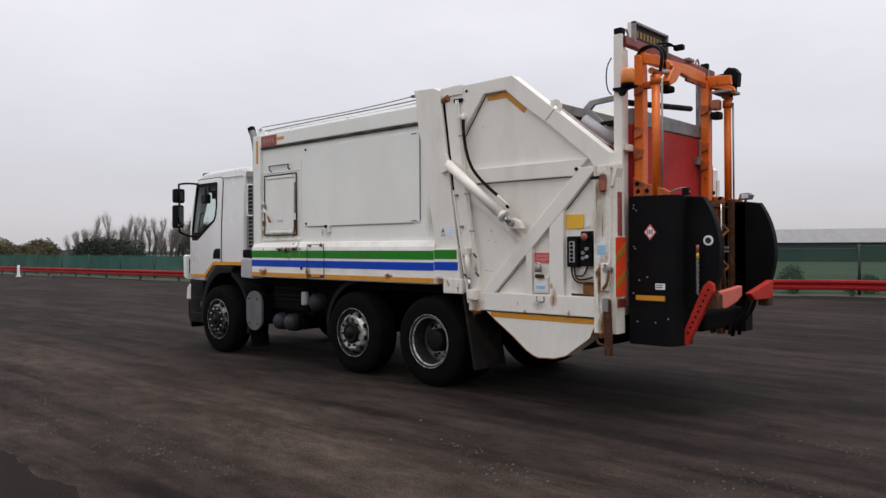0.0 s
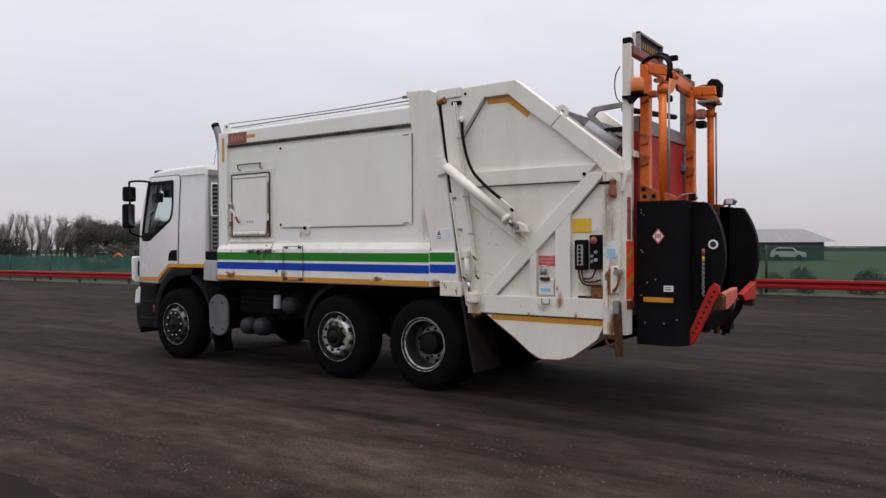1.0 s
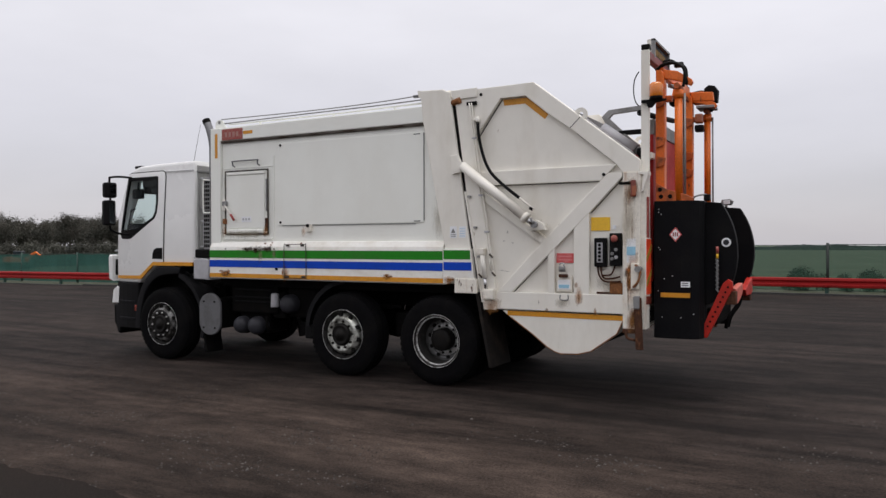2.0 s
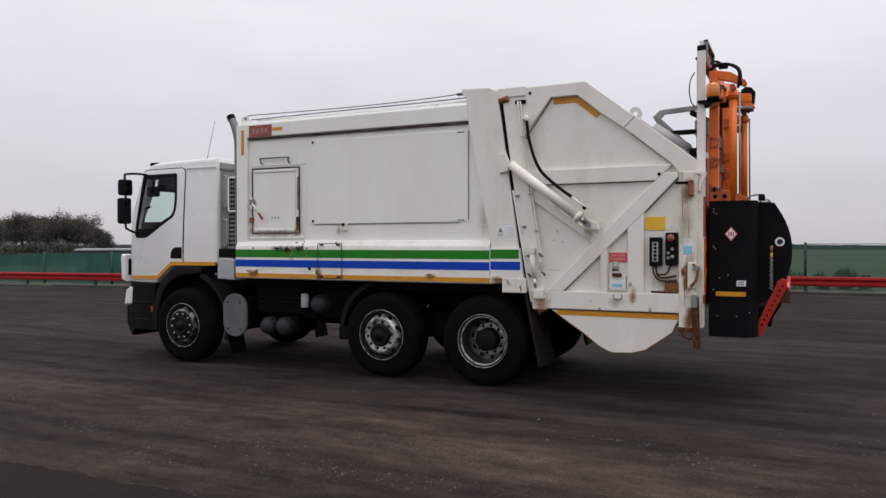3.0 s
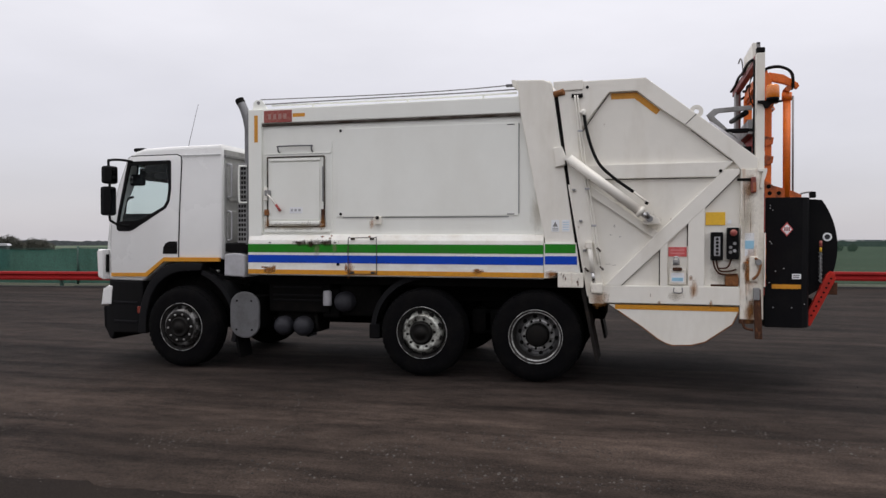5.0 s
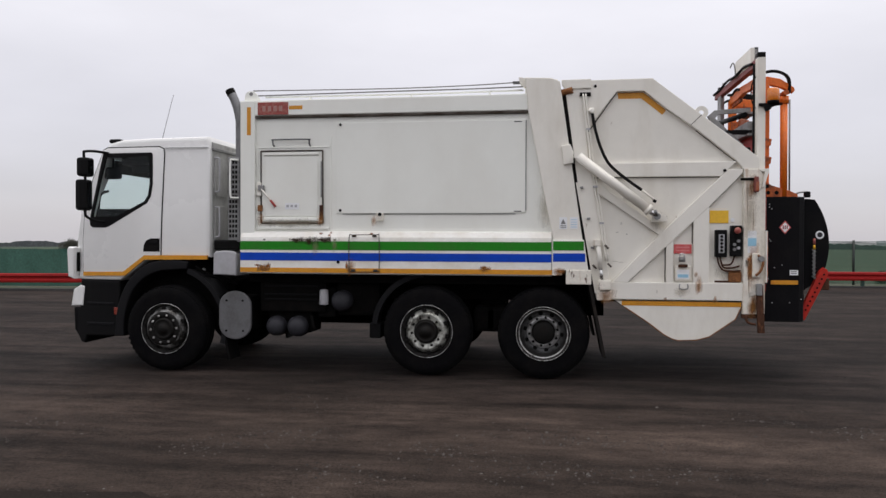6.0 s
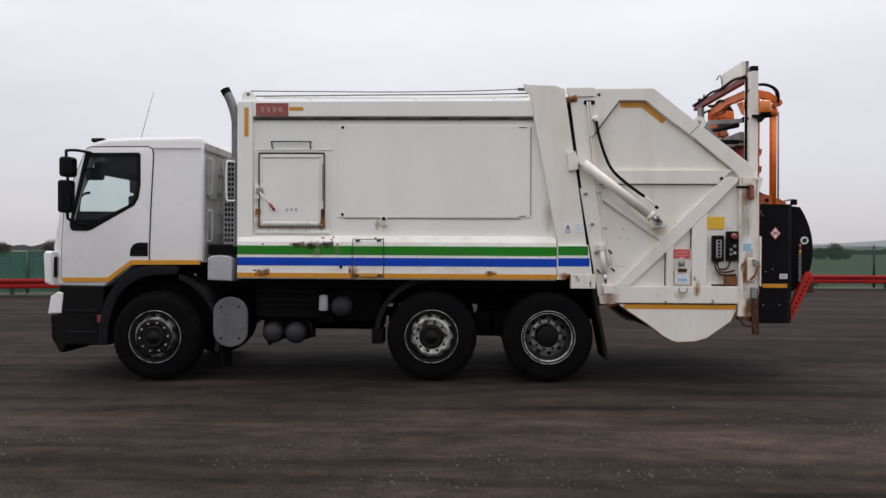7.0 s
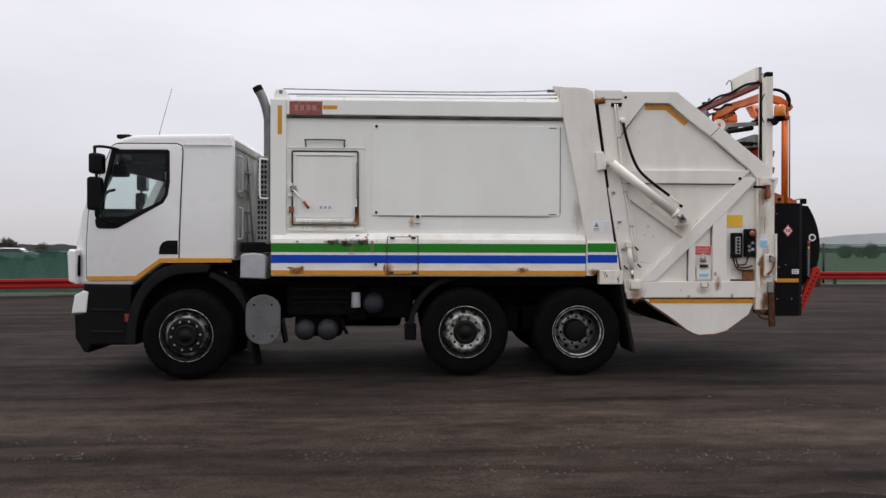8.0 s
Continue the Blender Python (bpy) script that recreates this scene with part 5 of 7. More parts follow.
# ---- tailgate ----
TG = [(1.43, 3.285), (1.70, 3.292), (2.378, 3.298), (3.50, 2.415), (3.50, 0.885), (1.80, 0.872), (1.72, 1.30), (1.56, 2.20)]
TGIN = [(1.45, 3.13), (2.30, 3.13), (2.75, 2.62), (3.49, 2.05), (3.49, 0.90), (1.82, 0.885), (1.74, 1.30), (1.58, 2.20)]
tail = part("tailgate", prism(B(), TGIN, -1.10, 1.10, 0.01), WHITE_TAIL, truck, "worn white steel tailgate with welded ribs")
for s in (-1, 1):
    part("side_plate", prism(B(), TG, s * 1.08, s * 1.165, 0.008), WHITE_TAIL, tail)
for s in (-1, 1):
    def rib(pts, d=1.215, nm="rib", mt=WHITE_TAIL, bev=0.008):
        return part(nm, prism(B(), pts, s * 1.16, s * d, bev), mt, tail)
    rib([(1.43, 3.285), (1.70, 3.292), (2.378, 3.298), (3.50, 2.415), (3.50, 2.30), (3.33, 2.30), (3.256, 2.392), (2.84, 2.735), (2.525, 2.965), (2.29, 3.16), (2.0, 3.16), (1.67, 2.73), (1.70, 2.40), (1.785, 1.95), (1.94, 1.07), (1.94, 0.885), (1.795, 0.88), (1.73, 1.30), (1.578, 2.20), (1.445, 3.18)], 1.218, "edge_frame")
    rib([(1.74, 2.225), (3.10, 2.225), (3.27, 2.385), (1.71, 2.378)], 1.212)
    rib([(3.325, 2.30), (3.325, 2.255), (2.985, 1.900), (2.82, 1.74), (2.129, 1.070), (1.96, 1.070), (2.50, 1.63), (3.10, 2.225), (3.18, 2.30)], 1.216, "diagonal_rib")
    rib([(1.80, 2.16), (2.56, 1.62), (2.48, 1.575), (1.80, 2.05)], 1.208)
    rib([(2.536, 1.07), (2.612, 1.07), (2.612, 1.56), (2.536, 1.48)], 1.213)
    rib([(2.82, 1.07), (2.985, 1.07), (2.985, 1.905), (2.82, 1.745)], 1.213)
    rib([(1.94, 0.885), (3.345, 0.885), (3.345, 1.078), (1.94, 1.070)], 1.218, "bottom_rail")
    rib([(3.333, 0.745), (3.50, 0.747), (3.515, 2.30), (3.333, 2.30)], 1.232, "rear_post", RUSTY_WHITE)
    part("hopper_side", prism(B(), [(2.005, 0.868), (3.325, 0.868), (3.325, 0.815), (3.263, 0.681), (2.995, 0.489), (2.86, 0.452), (2.669, 0.442), (2.60, 0.462), (2.518, 0.506), (2.353, 0.632), (2.10, 0.801)], s * 1.0, s * 1.19, 0.006), WHITE_TAIL, tail, "curved white hopper side plate")
    part("rust_edge", tube(B(), [(x_, s * 1.186, z_) for x_, z_ in ((3.325, 0.815), (3.263, 0.681), (2.995, 0.489), (2.86, 0.452), (2.669, 0.442), (2.60, 0.462), (2.518, 0.506), (2.353, 0.632), (2.10, 0.801))], 0.007, 6), RUST_LIGHT, tail, "rusted lower edge")
    quick_box("yellow_stripe", YELLOW, tail, 2.07, 3.325, min(s * 1.18, s * 1.1945), max(s * 1.18, s * 1.1945), 0.818, 0.868, 0.0, "amber reflective strip")
    part("amber_tape", prism(B(), [(2.012, 3.152), (2.288, 3.152), (2.53, 2.952), (2.49, 2.905), (2.265, 3.088), (2.02, 3.088)], s * 1.16, s * 1.1685), YELLOW, tail, "amber reflective tape under the top rib")
    part("hinge_cap", prism(B(), [(1.40, 3.30), (1.72, 3.305), (1.72, 3.20), (1.44, 3.195), (1.405, 3.24)], s * 1.21, s * 1.235, 0.008), WHITE_TAIL, tail)
    part("frame_joint", tube(B(), [(2.785, s * 1.217, 2.782), (2.895, s * 1.217, 2.888)], 0.004, 6), SEAL_AND_SHADE, tail)
    part("top_lug", ring_plate(2.895, 2.915, 0.07, 0.026, s * 1.185, s * 1.205), WHITE_TAIL, tail, "lifting eye on the sloping edge")
# dark lines paint contact shadow and rust along the rib edges
for p, q in (((2.140, 1.076), (2.530, 1.462)), ((2.531, 1.080), (2.531, 1.465)), ((2.618, 1.570), (2.814, 1.748)), ((2.815, 1.500), (2.815, 1.745)), ((2.995, 1.905), (3.320, 2.245)), ((1.99, 1.076), (2.125, 1.076)),
             ((1.742, 2.222), (3.095, 2.222)), ((2.845, 2.728), (3.250, 2.396)), ((1.70, 2.735), (2.0, 3.155))):
    part("weld_seam", tube(B(), [(p[0], -1.167, p[1]), (q[0], -1.167, q[1])], 0.0055, 6), SEAL_AND_SHADE, tail)
part("hopper_floor", prism(B(), [(2.03, 0.88), (3.30, 0.88), (3.24, 0.70), (2.98, 0.51), (2.84, 0.475), (2.67, 0.465), (2.53, 0.53), (2.36, 0.655), (2.12, 0.82)], -1.02, 1.02), CHASSIS, tail)
# gap between body and tailgate
part("gap", prism(B(), [(1.392, 3.20), (1.440, 3.20), (1.59, 2.2), (1.74, 1.30), (1.80, 0.86), (1.76, 0.86), (1.66, 1.30), (1.52, 2.2)], -1.10, -1.205), SEAM, tail, "dark gap with rubber seal")
part("seal_strip", prism(B(), [(1.562, 2.17), (1.585, 2.17), (1.80, 0.95), (1.775, 0.95)], -1.20, -1.232, 0.004), WHITE_TAIL, tail)
part("red_hinge_pin", tube(B(), [(1.41, -1.20, 3.165), (1.52, -1.235, 3.185)], 0.035, 12), RUST_LIGHT, tail, "rust-red hinge pin")
quick_box("pipe_clamp", SEAM, tail, 1.60, 1.72, -1.245, -1.20, 3.115, 3.155, 0.006)
for dx, r in ((0.0, 0.011), (0.028, 0.009)):
    part("hydraulic_pipe", tube(B(), curve_pts([(1.635 + dx, -1.24, 3.14), (1.665 + dx, -1.24, 2.86), (1.70 + dx, -1.238, 2.60), (1.735 + dx, -1.235, 2.30), (1.80 + dx, -1.235, 1.90), (1.89 + dx, -1.235, 1.30)], 4), r, 8), WHITE_TAIL, tail, "thin white hydraulic pipe")
for x, z in ((1.68, 2.75), (1.76, 2.12), (1.83, 1.72)):
    quick_box("pipe_clip", PALEGREY, tail, x - 0.012, x + 0.038, -1.250, -1.215, z - 0.011, z + 0.011, 0.004)
part("hose", tube(B(), curve_pts([(1.735, -1.24, 2.93), (1.765, -1.265, 2.75), (1.83, -1.285, 2.53), (1.91, -1.29, 2.37), (2.03, -1.30, 2.25), (2.15, -1.31, 2.155), (2.26, -1.315, 2.075)], 6), 0.017, 10), PLASTIC, tail, "black hydraulic hose")
part("hose_tail", tube(B(), curve_pts([(1.70, -1.235, 2.94), (1.735, -1.24, 2.965), (1.735, -1.24, 2.92)], 3), 0.022, 8), WHITE_TAIL, tail)
part("hose_tail", tube(B(), [(2.26, -1.315, 2.075), (2.42, -1.315, 1.95)], 0.012, 8), WHITE_TAIL, tail)
part("pipe_joint", tube(B(), [(2.38, -1.32, 1.965), (2.41, -1.32, 1.947)], 0.017, 10), SEAM, tail)
# lifting ram
ram = part("tailgate_ram", tube(B(), [(1.585, -1.315, 2.445), (2.33, -1.31, 1.865)], 0.051, 24), WHITE_TAIL, truck, "white hydraulic tailgate ram")
part("ram_collar", tube(B(), [(2.315, -1.31, 1.877), (2.35, -1.31, 1.85)], 0.062, 24), WHITE_TAIL, ram)
part("ram_rod", tube(B(), [(2.33, -1.31, 1.865), (2.42, -1.31, 1.795)], 0.032, 16), BRIGHT, ram, "bright steel piston rod")
part("ram_eye", tube(B(), [(2.425, -1.335, 1.79), (2.425, -1.26, 1.79)], 0.034, 16), GALV, ram)
part("ram_clip", tube(B(), [(2.40, -1.345, 1.86), (2.43, -1.345, 1.80)], 0.011, 10), GALV, ram)
part("ram_bracket", prism(B(), [(2.36, 1.73), (2.54, 1.735), (2.515, 1.80), (2.43, 1.84), (2.38, 1.80)], -1.21, -1.29, 0.005), WHITE_TAIL, ram)
part("ram_plate", prism(B(), [(1.405, 2.57), (1.50, 2.585), (1.535, 2.50), (1.535, 2.38), (1.43, 2.36)], -1.23, -1.27, 0.008), WHITE_TAIL, ram)
part("ram_pivot", tube(B(), [(1.575, -1.355, 2.45), (1.575, -1.24, 2.45)], 0.038, 14), WHITE_TAIL, ram)
quick_box("ram_stop", WHITE_TAIL, ram, 2.06, 2.16, -1.29, -1.22, 1.97, 2.0, 0.004)
# rungs up the front edge
for x, z in ((1.61, 2.11), (1.685, 1.77), (1.73, 1.45)):
    part("rung", box(B(), x, x + 0.035, -1.25, -1.215, z - 0.012, z + 0.012, 0.005), GALV, tail)
# locking ram at the bottom corner
part("locking_ram", tube(B(), [(1.80, -1.27, 1.50), (1.835, -1.27, 1.22)], 0.026, 14), WHITE_TAIL, tail, "small white locking ram")
part("ram_rod", tube(B(), [(1.835, -1.27, 1.22), (1.85, -1.27, 1.10)], 0.02, 10), BRIGHT, tail)
quick_box("lock_block", RUSTY_WHITE, tail, 1.81, 1.945, -1.295, -1.20, 0.985, 1.10, 0.02, "grimy white steel locking block")
quick_box("lock_clevis", RUSTY_WHITE, tail, 1.76, 1.83, -1.30, -1.22, 1.47, 1.54, 0.01)
for x, z in ((1.90, 1.46), (1.93, 1.26), (1.77, 1.24)):
    part("pipe_fitting", tube(B(), [(x - 0.02, -1.25, z + 0.02), (x + 0.02, -1.25, z - 0.02)], 0.011, 8), SHADOW_GRIME, tail)
quick_box("corner_foot", RUSTY_WHITE, tail, 1.80, 1.95, -1.235, -1.20, 0.872, 0.98, 0.01)
# signs, control boxes, lock box on the tailgate
quick_box("yellow_notice", AMBER_SIGN, tail, 2.995, 3.19, -1.176, -1.166, 1.722, 1.858, 0.0, "plain yellow notice")
quick_box("small_label", PALE_SIGN, tail, 3.215, 3.25, -1.176, -1.166, 1.735, 1.775, 0.0)
rs = quick_box("red_notice", RED_SIGN, tail, 2.622, 2.808, -1.176, -1.166, 1.39, 1.49, 0.0, "faded red notice")
for k in range(2):
    quick_box("notice_line", PINK_LINE, rs, 2.645, 2.785, -1.1785, -1.175, 1.415 + 0.035 * k, 1.43 + 0.035 * k, 0.0)
lb = quick_box("lock_box", RUSTY_WHITE, tail, 2.630, 2.802, -1.205, -1.166, 1.092, 1.255, 0.01, "white lock box with rusted hasp")
quick_box("box_label", PALE_SIGN, lb, 2.65, 2.78, -1.2085, -1.204, 1.115, 1.215, 0.0)
quick_box("label_band", SKYBLUE, lb, 2.66, 2.77, -1.2105, -1.208, 1.13, 1.165, 0.0)
quick_box("hasp", RUST, lb, 2.665, 2.76, -1.24, -1.20, 1.24, 1.275, 0.01)
part("padlock", tube(B(), [(2.70, -1.225, 1.30), (2.70, -1.225, 1.355)], 0.035, 12), GALV, lb, "dull steel padlock")
part("shackle", tube(B(), curve_pts([(2.68, -1.225, 1.35), (2.68, -1.225, 1.385), (2.72, -1.225, 1.385), (2.72, -1.225, 1.35)], 4), 0.008, 6), BRIGHT, lb)
part("pin_loop", tube(B(), curve_pts([(2.68, -1.22, 1.06), (2.68, -1.225, 1.01), (2.76, -1.225, 1.01), (2.76, -1.22, 1.06)], 3), 0.006, 6), GALV, lb)
c1 = quick_box("control_box", PLASTIC, tail, 3.045, 3.165, -1.245, -1.165, 1.355, 1.648, 0.012, "black push-button control box")
quick_box("button_plate", PALEGREY, c1, 3.075, 3.135, -1.2485, -1.243, 1.40, 1.60, 0.002)
for k in range(5):
    part("button", tube(B(), [(3.105, -1.245, 1.425 + 0.038 * k), (3.105, -1.262, 1.425 + 0.038 * k)], 0.015, 10), SEAM, c1)
c2 = quick_box("control_box", PLASTIC, tail, 3.203, 3.318, -1.25, -1.165, 1.365, 1.695, 0.012, "black control box with a red stop button")
part("stop_button", lathe(B(), [(0, -0.045), (0.03, -0.042), (0.036, -0.03), (0.03, -0.02), (0.018, 0), (0, 0)], 16, (3.262, -1.25, 1.64)), MAROON_SIGN, c2, "faded red stop button")
for x, z, mt in ((3.275, 1.53, GALV), (3.235, 1.49, GALV), (3.275, 1.455, PALEGREY), (3.235, 1.44, GALV), (3.275, 1.575, SEAM)):
    part("switch", tube(B(), [(x, -1.245, z), (x, -1.27, z)], 0.017, 12), mt, c2)
for k, pts in enumerate(([(3.10, -1.20, 1.36), (3.13, -1.21, 1.25), (3.22, -1.21, 1.24), (3.30, -1.20, 1.26)], [(3.25, -1.20, 1.37), (3.21, -1.21, 1.28), (3.12, -1.21, 1.27)], [(3.07, -1.20, 1.36), (3.09, -1.21, 1.27), (3.15, -1.21, 1.21), (3.31, -1.21, 1.21)])):
    part("rusty_cable", tube(B(), curve_pts(pts, 5), 0.009, 8), RUST, tail)
quick_box("rust_patch", RUST_LIGHT, tail, 3.19, 3.325, -1.20, -1.168, 1.085, 1.20, 0.02, "rusted steel stub")
quick_box("rust_patch", RUST, tail, 3.05, 3.32, -1.176, -1.166, 1.079, 1.10, 0.004)
for x, z, w, h in ((2.85, 1.17, 0.022, 0.03), (2.53, 0.90, 0.02, 0.02), (3.05, 0.905, 0.018, 0.04), (2.0, 1.30, 0.05, 0.006), (2.06, 1.29, 0.04, 0.005), (2.02, 1.62, 0.02, 0.008), (2.12, 1.60, 0.015, 0.01), (2.06, 1.72, 0.012, 0.02)):
    splat("rust_stain", x, z, w, h, -1.2225 if z < 1.1 or 2.8 < x < 2.99 else -1.1705, STAIN if w > 0.016 and x > 2.5 else GALV, tail)
for x, z in ((1.768, 3.223), (3.138, 2.287), (3.388, 2.282), (3.395, 2.168)):
    part("bolt", tube(B(), [(x, -1.21, z), (x, -1.224, z)], 0.017, 10), SEAM, tail)
# rear post fittings
lamp = part("rear_lamp", box(B(), 3.425, 3.475, -1.285, -1.235, 2.05, 2.215, 0.012), LENS_RED, tail, "red and amber side lamp on a bracket")
quick_box("amber_half", LENS_DULL, lamp, 3.44, 3.478, -1.288, -1.24, 2.06, 2.16, 0.01)
part("lamp_bracket", tube(B(), [(3.30, -1.22, 2.19), (3.44, -1.26, 2.19)], 0.014, 8), SEAM, lamp)
part("bracket_arm", prism(B(), [(3.49, 2.30), (3.585, 2.30), (3.585, 2.265), (3.535, 2.10), (3.515, 2.10), (3.545, 2.265), (3.49, 2.275)], -1.24, -1.12, 0.004), WHITE_TAIL, tail)
quick_box("post_label", PALE_SIGN, tail, 3.375, 3.465, -1.236, -1.228, 1.40, 1.64, 0.0, "pale blue and white label")
quick_box("post_label_band", SKYBLUE, tail, 3.377, 3.463, -1.2385, -1.2355, 1.475, 1.56, 0.0)
quick_box("catch_plate", RUSTY_WHITE, tail, 3.42, 3.50, -1.26, -1.225, 1.14, 1.40, 0.012)
part("catch_hook", tube(B(), curve_pts([(3.47, -1.27, 1.38), (3.52, -1.285, 1.33), (3.50, -1.28, 1.22), (3.45, -1.27, 1.16)], 4), 0.013, 8), RUST_LIGHT, tail, "rusted catch hook")
part("catch_bolt", tube(B(), [(3.50, -1.31, 1.34), (3.50, -1.22, 1.34)], 0.03, 10), GALV, tail)
splat("rust_stain", 3.40, 1.33, 0.035, 0.05, -1.236, RUST_LIGHT, tail)
splat("rust_stain", 3.42, 1.22, 0.05, 0.08, -1.236, RUST_LIGHT, tail)
splat("rust_stain", 3.44, 0.85, 0.035, 0.10, -1.236, RUST, tail)
prop = part("safety_prop", prism(B(), [(3.455, 1.06), (3.525, 1.06), (3.545, 0.55), (3.475, 0.55)], -1.285, -1.245, 0.006), RUST, tail, "rusted steel safety prop")
quick_box("prop_head", GALV, prop, 3.455, 3.515, -1.295, -1.24, 0.95, 1.075, 0.01)
part("prop_spring", tube(B(), curve_pts([(3.36, -1.22, 0.74), (3.38, -1.24, 0.66), (3.46, -1.26, 0.64)], 4), 0.014, 8), RUST, prop)
part("prop_latch", box(B(), 3.33, 3.47, -1.23, -1.15, 0.70, 0.745, 0.006), RUST, prop)
rng = random.Random(31)
for x, z, h, y in ((3.37, 1.93, 0.16, -1.2365), (3.43, 1.75, 0.20, -1.2365), (3.39, 1.10, 0.16, -1.2365), (2.88, 1.02, 0.06, -1.2225), (2.44, 0.98, 0.03, -1.2225)):
    splat("rust_streak", x, z, rng.uniform(0.004, 0.008), h * 0.8, y, STAIN, tail)
for x, z, w, h, y, mt in ((3.44, 1.28, 0.08, 0.26, -1.240, RUN), (3.43, 0.84, 0.07, 0.13, -1.240, RUN), (3.40, 1.85, 0.09, 0.35, -1.240, SMUDGE), (3.42, 2.12, 0.07, 0.14, -1.240, RUN), (2.88, 1.06, 0.05, 0.10, -1.226, RUN),
                          (2.70, 0.98, 0.10, 0.06, -1.226, SMUDGE), (2.88, 1.17, 0.05, 0.08, -1.174, RUSTDAB), (3.2, 1.2, 0.18, 0.14, -1.174, SMUDGE),
                          (2.45, 1.75, 0.10, 0.12, -1.226, SMUDGE), (1.90, 0.93, 0.10, 0.10, -1.238, RUN)):
    stain(x, z, w, h, y, mt, tail)
# things on the sloping roof
for y in (-0.86, 0.86):
    rr = part("packing_ram", tube(B(), [(3.02, y, 2.80), (3.36, y, 2.545)], 0.08, 20), PALEGREY, tail, "dirty pale grey packing ram above the hopper")
    part("ram_rod", tube(B(), [(3.36, y, 2.545), (3.47, y, 2.465)], 0.04, 14), GALV, rr)
part("slope_hose", tube(B(), curve_pts([(2.75, -1.05, 2.98), (2.95, -1.05, 2.84), (3.15, -1.05, 2.68), (3.4, -1.05, 2.49)], 5), 0.018, 8), GALV, tail)
part("slope_hose", tube(B(), curve_pts([(2.80, -0.95, 2.93), (3.0, -0.98, 2.78), (3.2, -0.95, 2.62), (3.42, -0.95, 2.46)], 5), 0.02, 8), MAROON, tail)
part("slope_opening", prism(B(), [(2.40, 3.10), (2.85, 2.76), (3.46, 2.30), (3.475, 2.315), (2.865, 2.78), (2.415, 3.115)], -1.075, 1.075), RUST, tail, "dark rusty hopper opening in the slope")
part("slope_beam", box(B(), 2.62, 2.72, -1.08, 1.08, 2.92, 3.02, 0.008), GALV, tail)
part("slope_beam", box(B(), 3.10, 3.18, -1.08, 1.08, 2.55, 2.62, 0.008), MAROON, tail)

# ---- bin lift ----
for i, (y0, y1) in enumerate(((-1.13, -0.93), (0.64, 0.82))):
    bm = B()
    o = 1 if i == 0 else -1
    ya, yb = (y0, y1) if i == 0 else (y1, y0)
    prism(bm, [(3.492, ya), (3.572, ya), (3.572, ya + o * 0.03), (3.505, ya + o * 0.035), (3.505, yb), (3.492, yb)], 1.0, 3.51, 0.004, axis="z")
    # the far mast is white too; grey puts its shade into the colour
    mast = part("lift_mast", bm, WHITE_TAIL if i == 0 else GALV, truck, "white box-section lift mast" if i == 0 else "white lift mast with its shade painted grey")
    quick_box("mast_cap", PLASTIC, mast, 3.490, 3.574, min(ya, ya + o * 0.06), max(ya, ya + o * 0.075), 3.51, 3.568, 0.012, "black plastic end cap")
    quick_box("mast_liner", MAROON, mast, 3.50, 3.562, min(ya + o * 0.035, ya + o * 0.05), max(ya + o * 0.035, ya + o * 0.05), 2.9, 3.49, 0.003)
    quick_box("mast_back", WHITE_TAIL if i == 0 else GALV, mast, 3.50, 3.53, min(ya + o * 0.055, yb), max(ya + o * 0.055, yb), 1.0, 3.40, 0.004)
    quick_box("mast_step", WHITE_TAIL, mast, 3.53, 3.585, min(ya + o * 0.055, yb), max(ya + o * 0.055, yb), 2.44, 2.50, 0.006)
part("mast_wire", tube(B(), curve_pts([(3.47, -1.13, 3.30), (3.43, -1.14, 3.22), (3.42, -1.14, 3.10), (3.44, -1.14, 3.0), (3.47, -1.13, 2.96)], 5), 0.006, 6), SEAM, truck, "thin loop of wire")
beam = part("cross_beam", box(B(), 3.49, 3.56, -1.02, 1.0, 3.435, 3.515, 0.008), MAROON, truck, "faded maroon steel cross beam")
for y in (-0.95, 0.62):
    part("beam_eye", tube(B(), curve_pts([(3.52, y - 0.04, 3.50), (3.52, y - 0.035, 3.555), (3.52, y, 3.59), (3.52, y + 0.035, 3.555), (3.52, y + 0.04, 3.50)], 4), 0.010, 8), GALV, beam)
bd = quick_box("sign_board", WHITE_TAIL, truck, 3.485, 3.53, -0.86, -0.16, 3.49, 3.682, 0.006, "white-backed sign board with a dark face")
quick_box("sign_face", BARS, bd, 3.529, 3.533, -0.83, -0.19, 3.508, 3.664, 0.001)
for nm, a_, b_, c_, d_ in (("sign_rim", -0.86, -0.16, 3.662, 3.685), ("sign_rim", -0.19, -0.16, 3.49, 3.685), ("sign_rim", -0.86, -0.83, 3.49, 3.685)):
    quick_box(nm, GALV, bd, 3.525, 3.565, a_, b_, c_, d_, 0.003)
for k in range(8):
    quick_box("sign_bar", AMBER_DULL, bd, 3.5325, 3.5365, -0.77 + 0.068 * k, -0.735 + 0.068 * k, 3.55, 3.615, 0.001)
part("board_hoop", tube(B(), curve_pts([(3.47, -0.25, 3.48), (3.455, -0.25, 3.62), (3.44, -0.22, 3.66), (3.43, -0.15, 3.62)], 4), 0.008, 6), GALV, bd)
for y, l in ((-0.12, 0.2), (0.0, 0.15)):
    part("beam_clamp", tube(B(), curve_pts([(3.52, y - 0.32, 3.48), (3.56, y - 0.3, 3.54), (3.60, y - 0.2, 3.57), (3.64, y - 0.12, 3.56)], 4), 0.012, 8), PLASTIC, beam)
quick_box("beam_camera", PLASTIC, beam, 3.60, 3.70, -0.14, -0.07, 3.53, 3.585, 0.015, "small black camera")
quick_box("hose_clip", GALV, beam, 3.53, 3.60, 0.25, 0.38, 3.50, 3.535, 0.01)
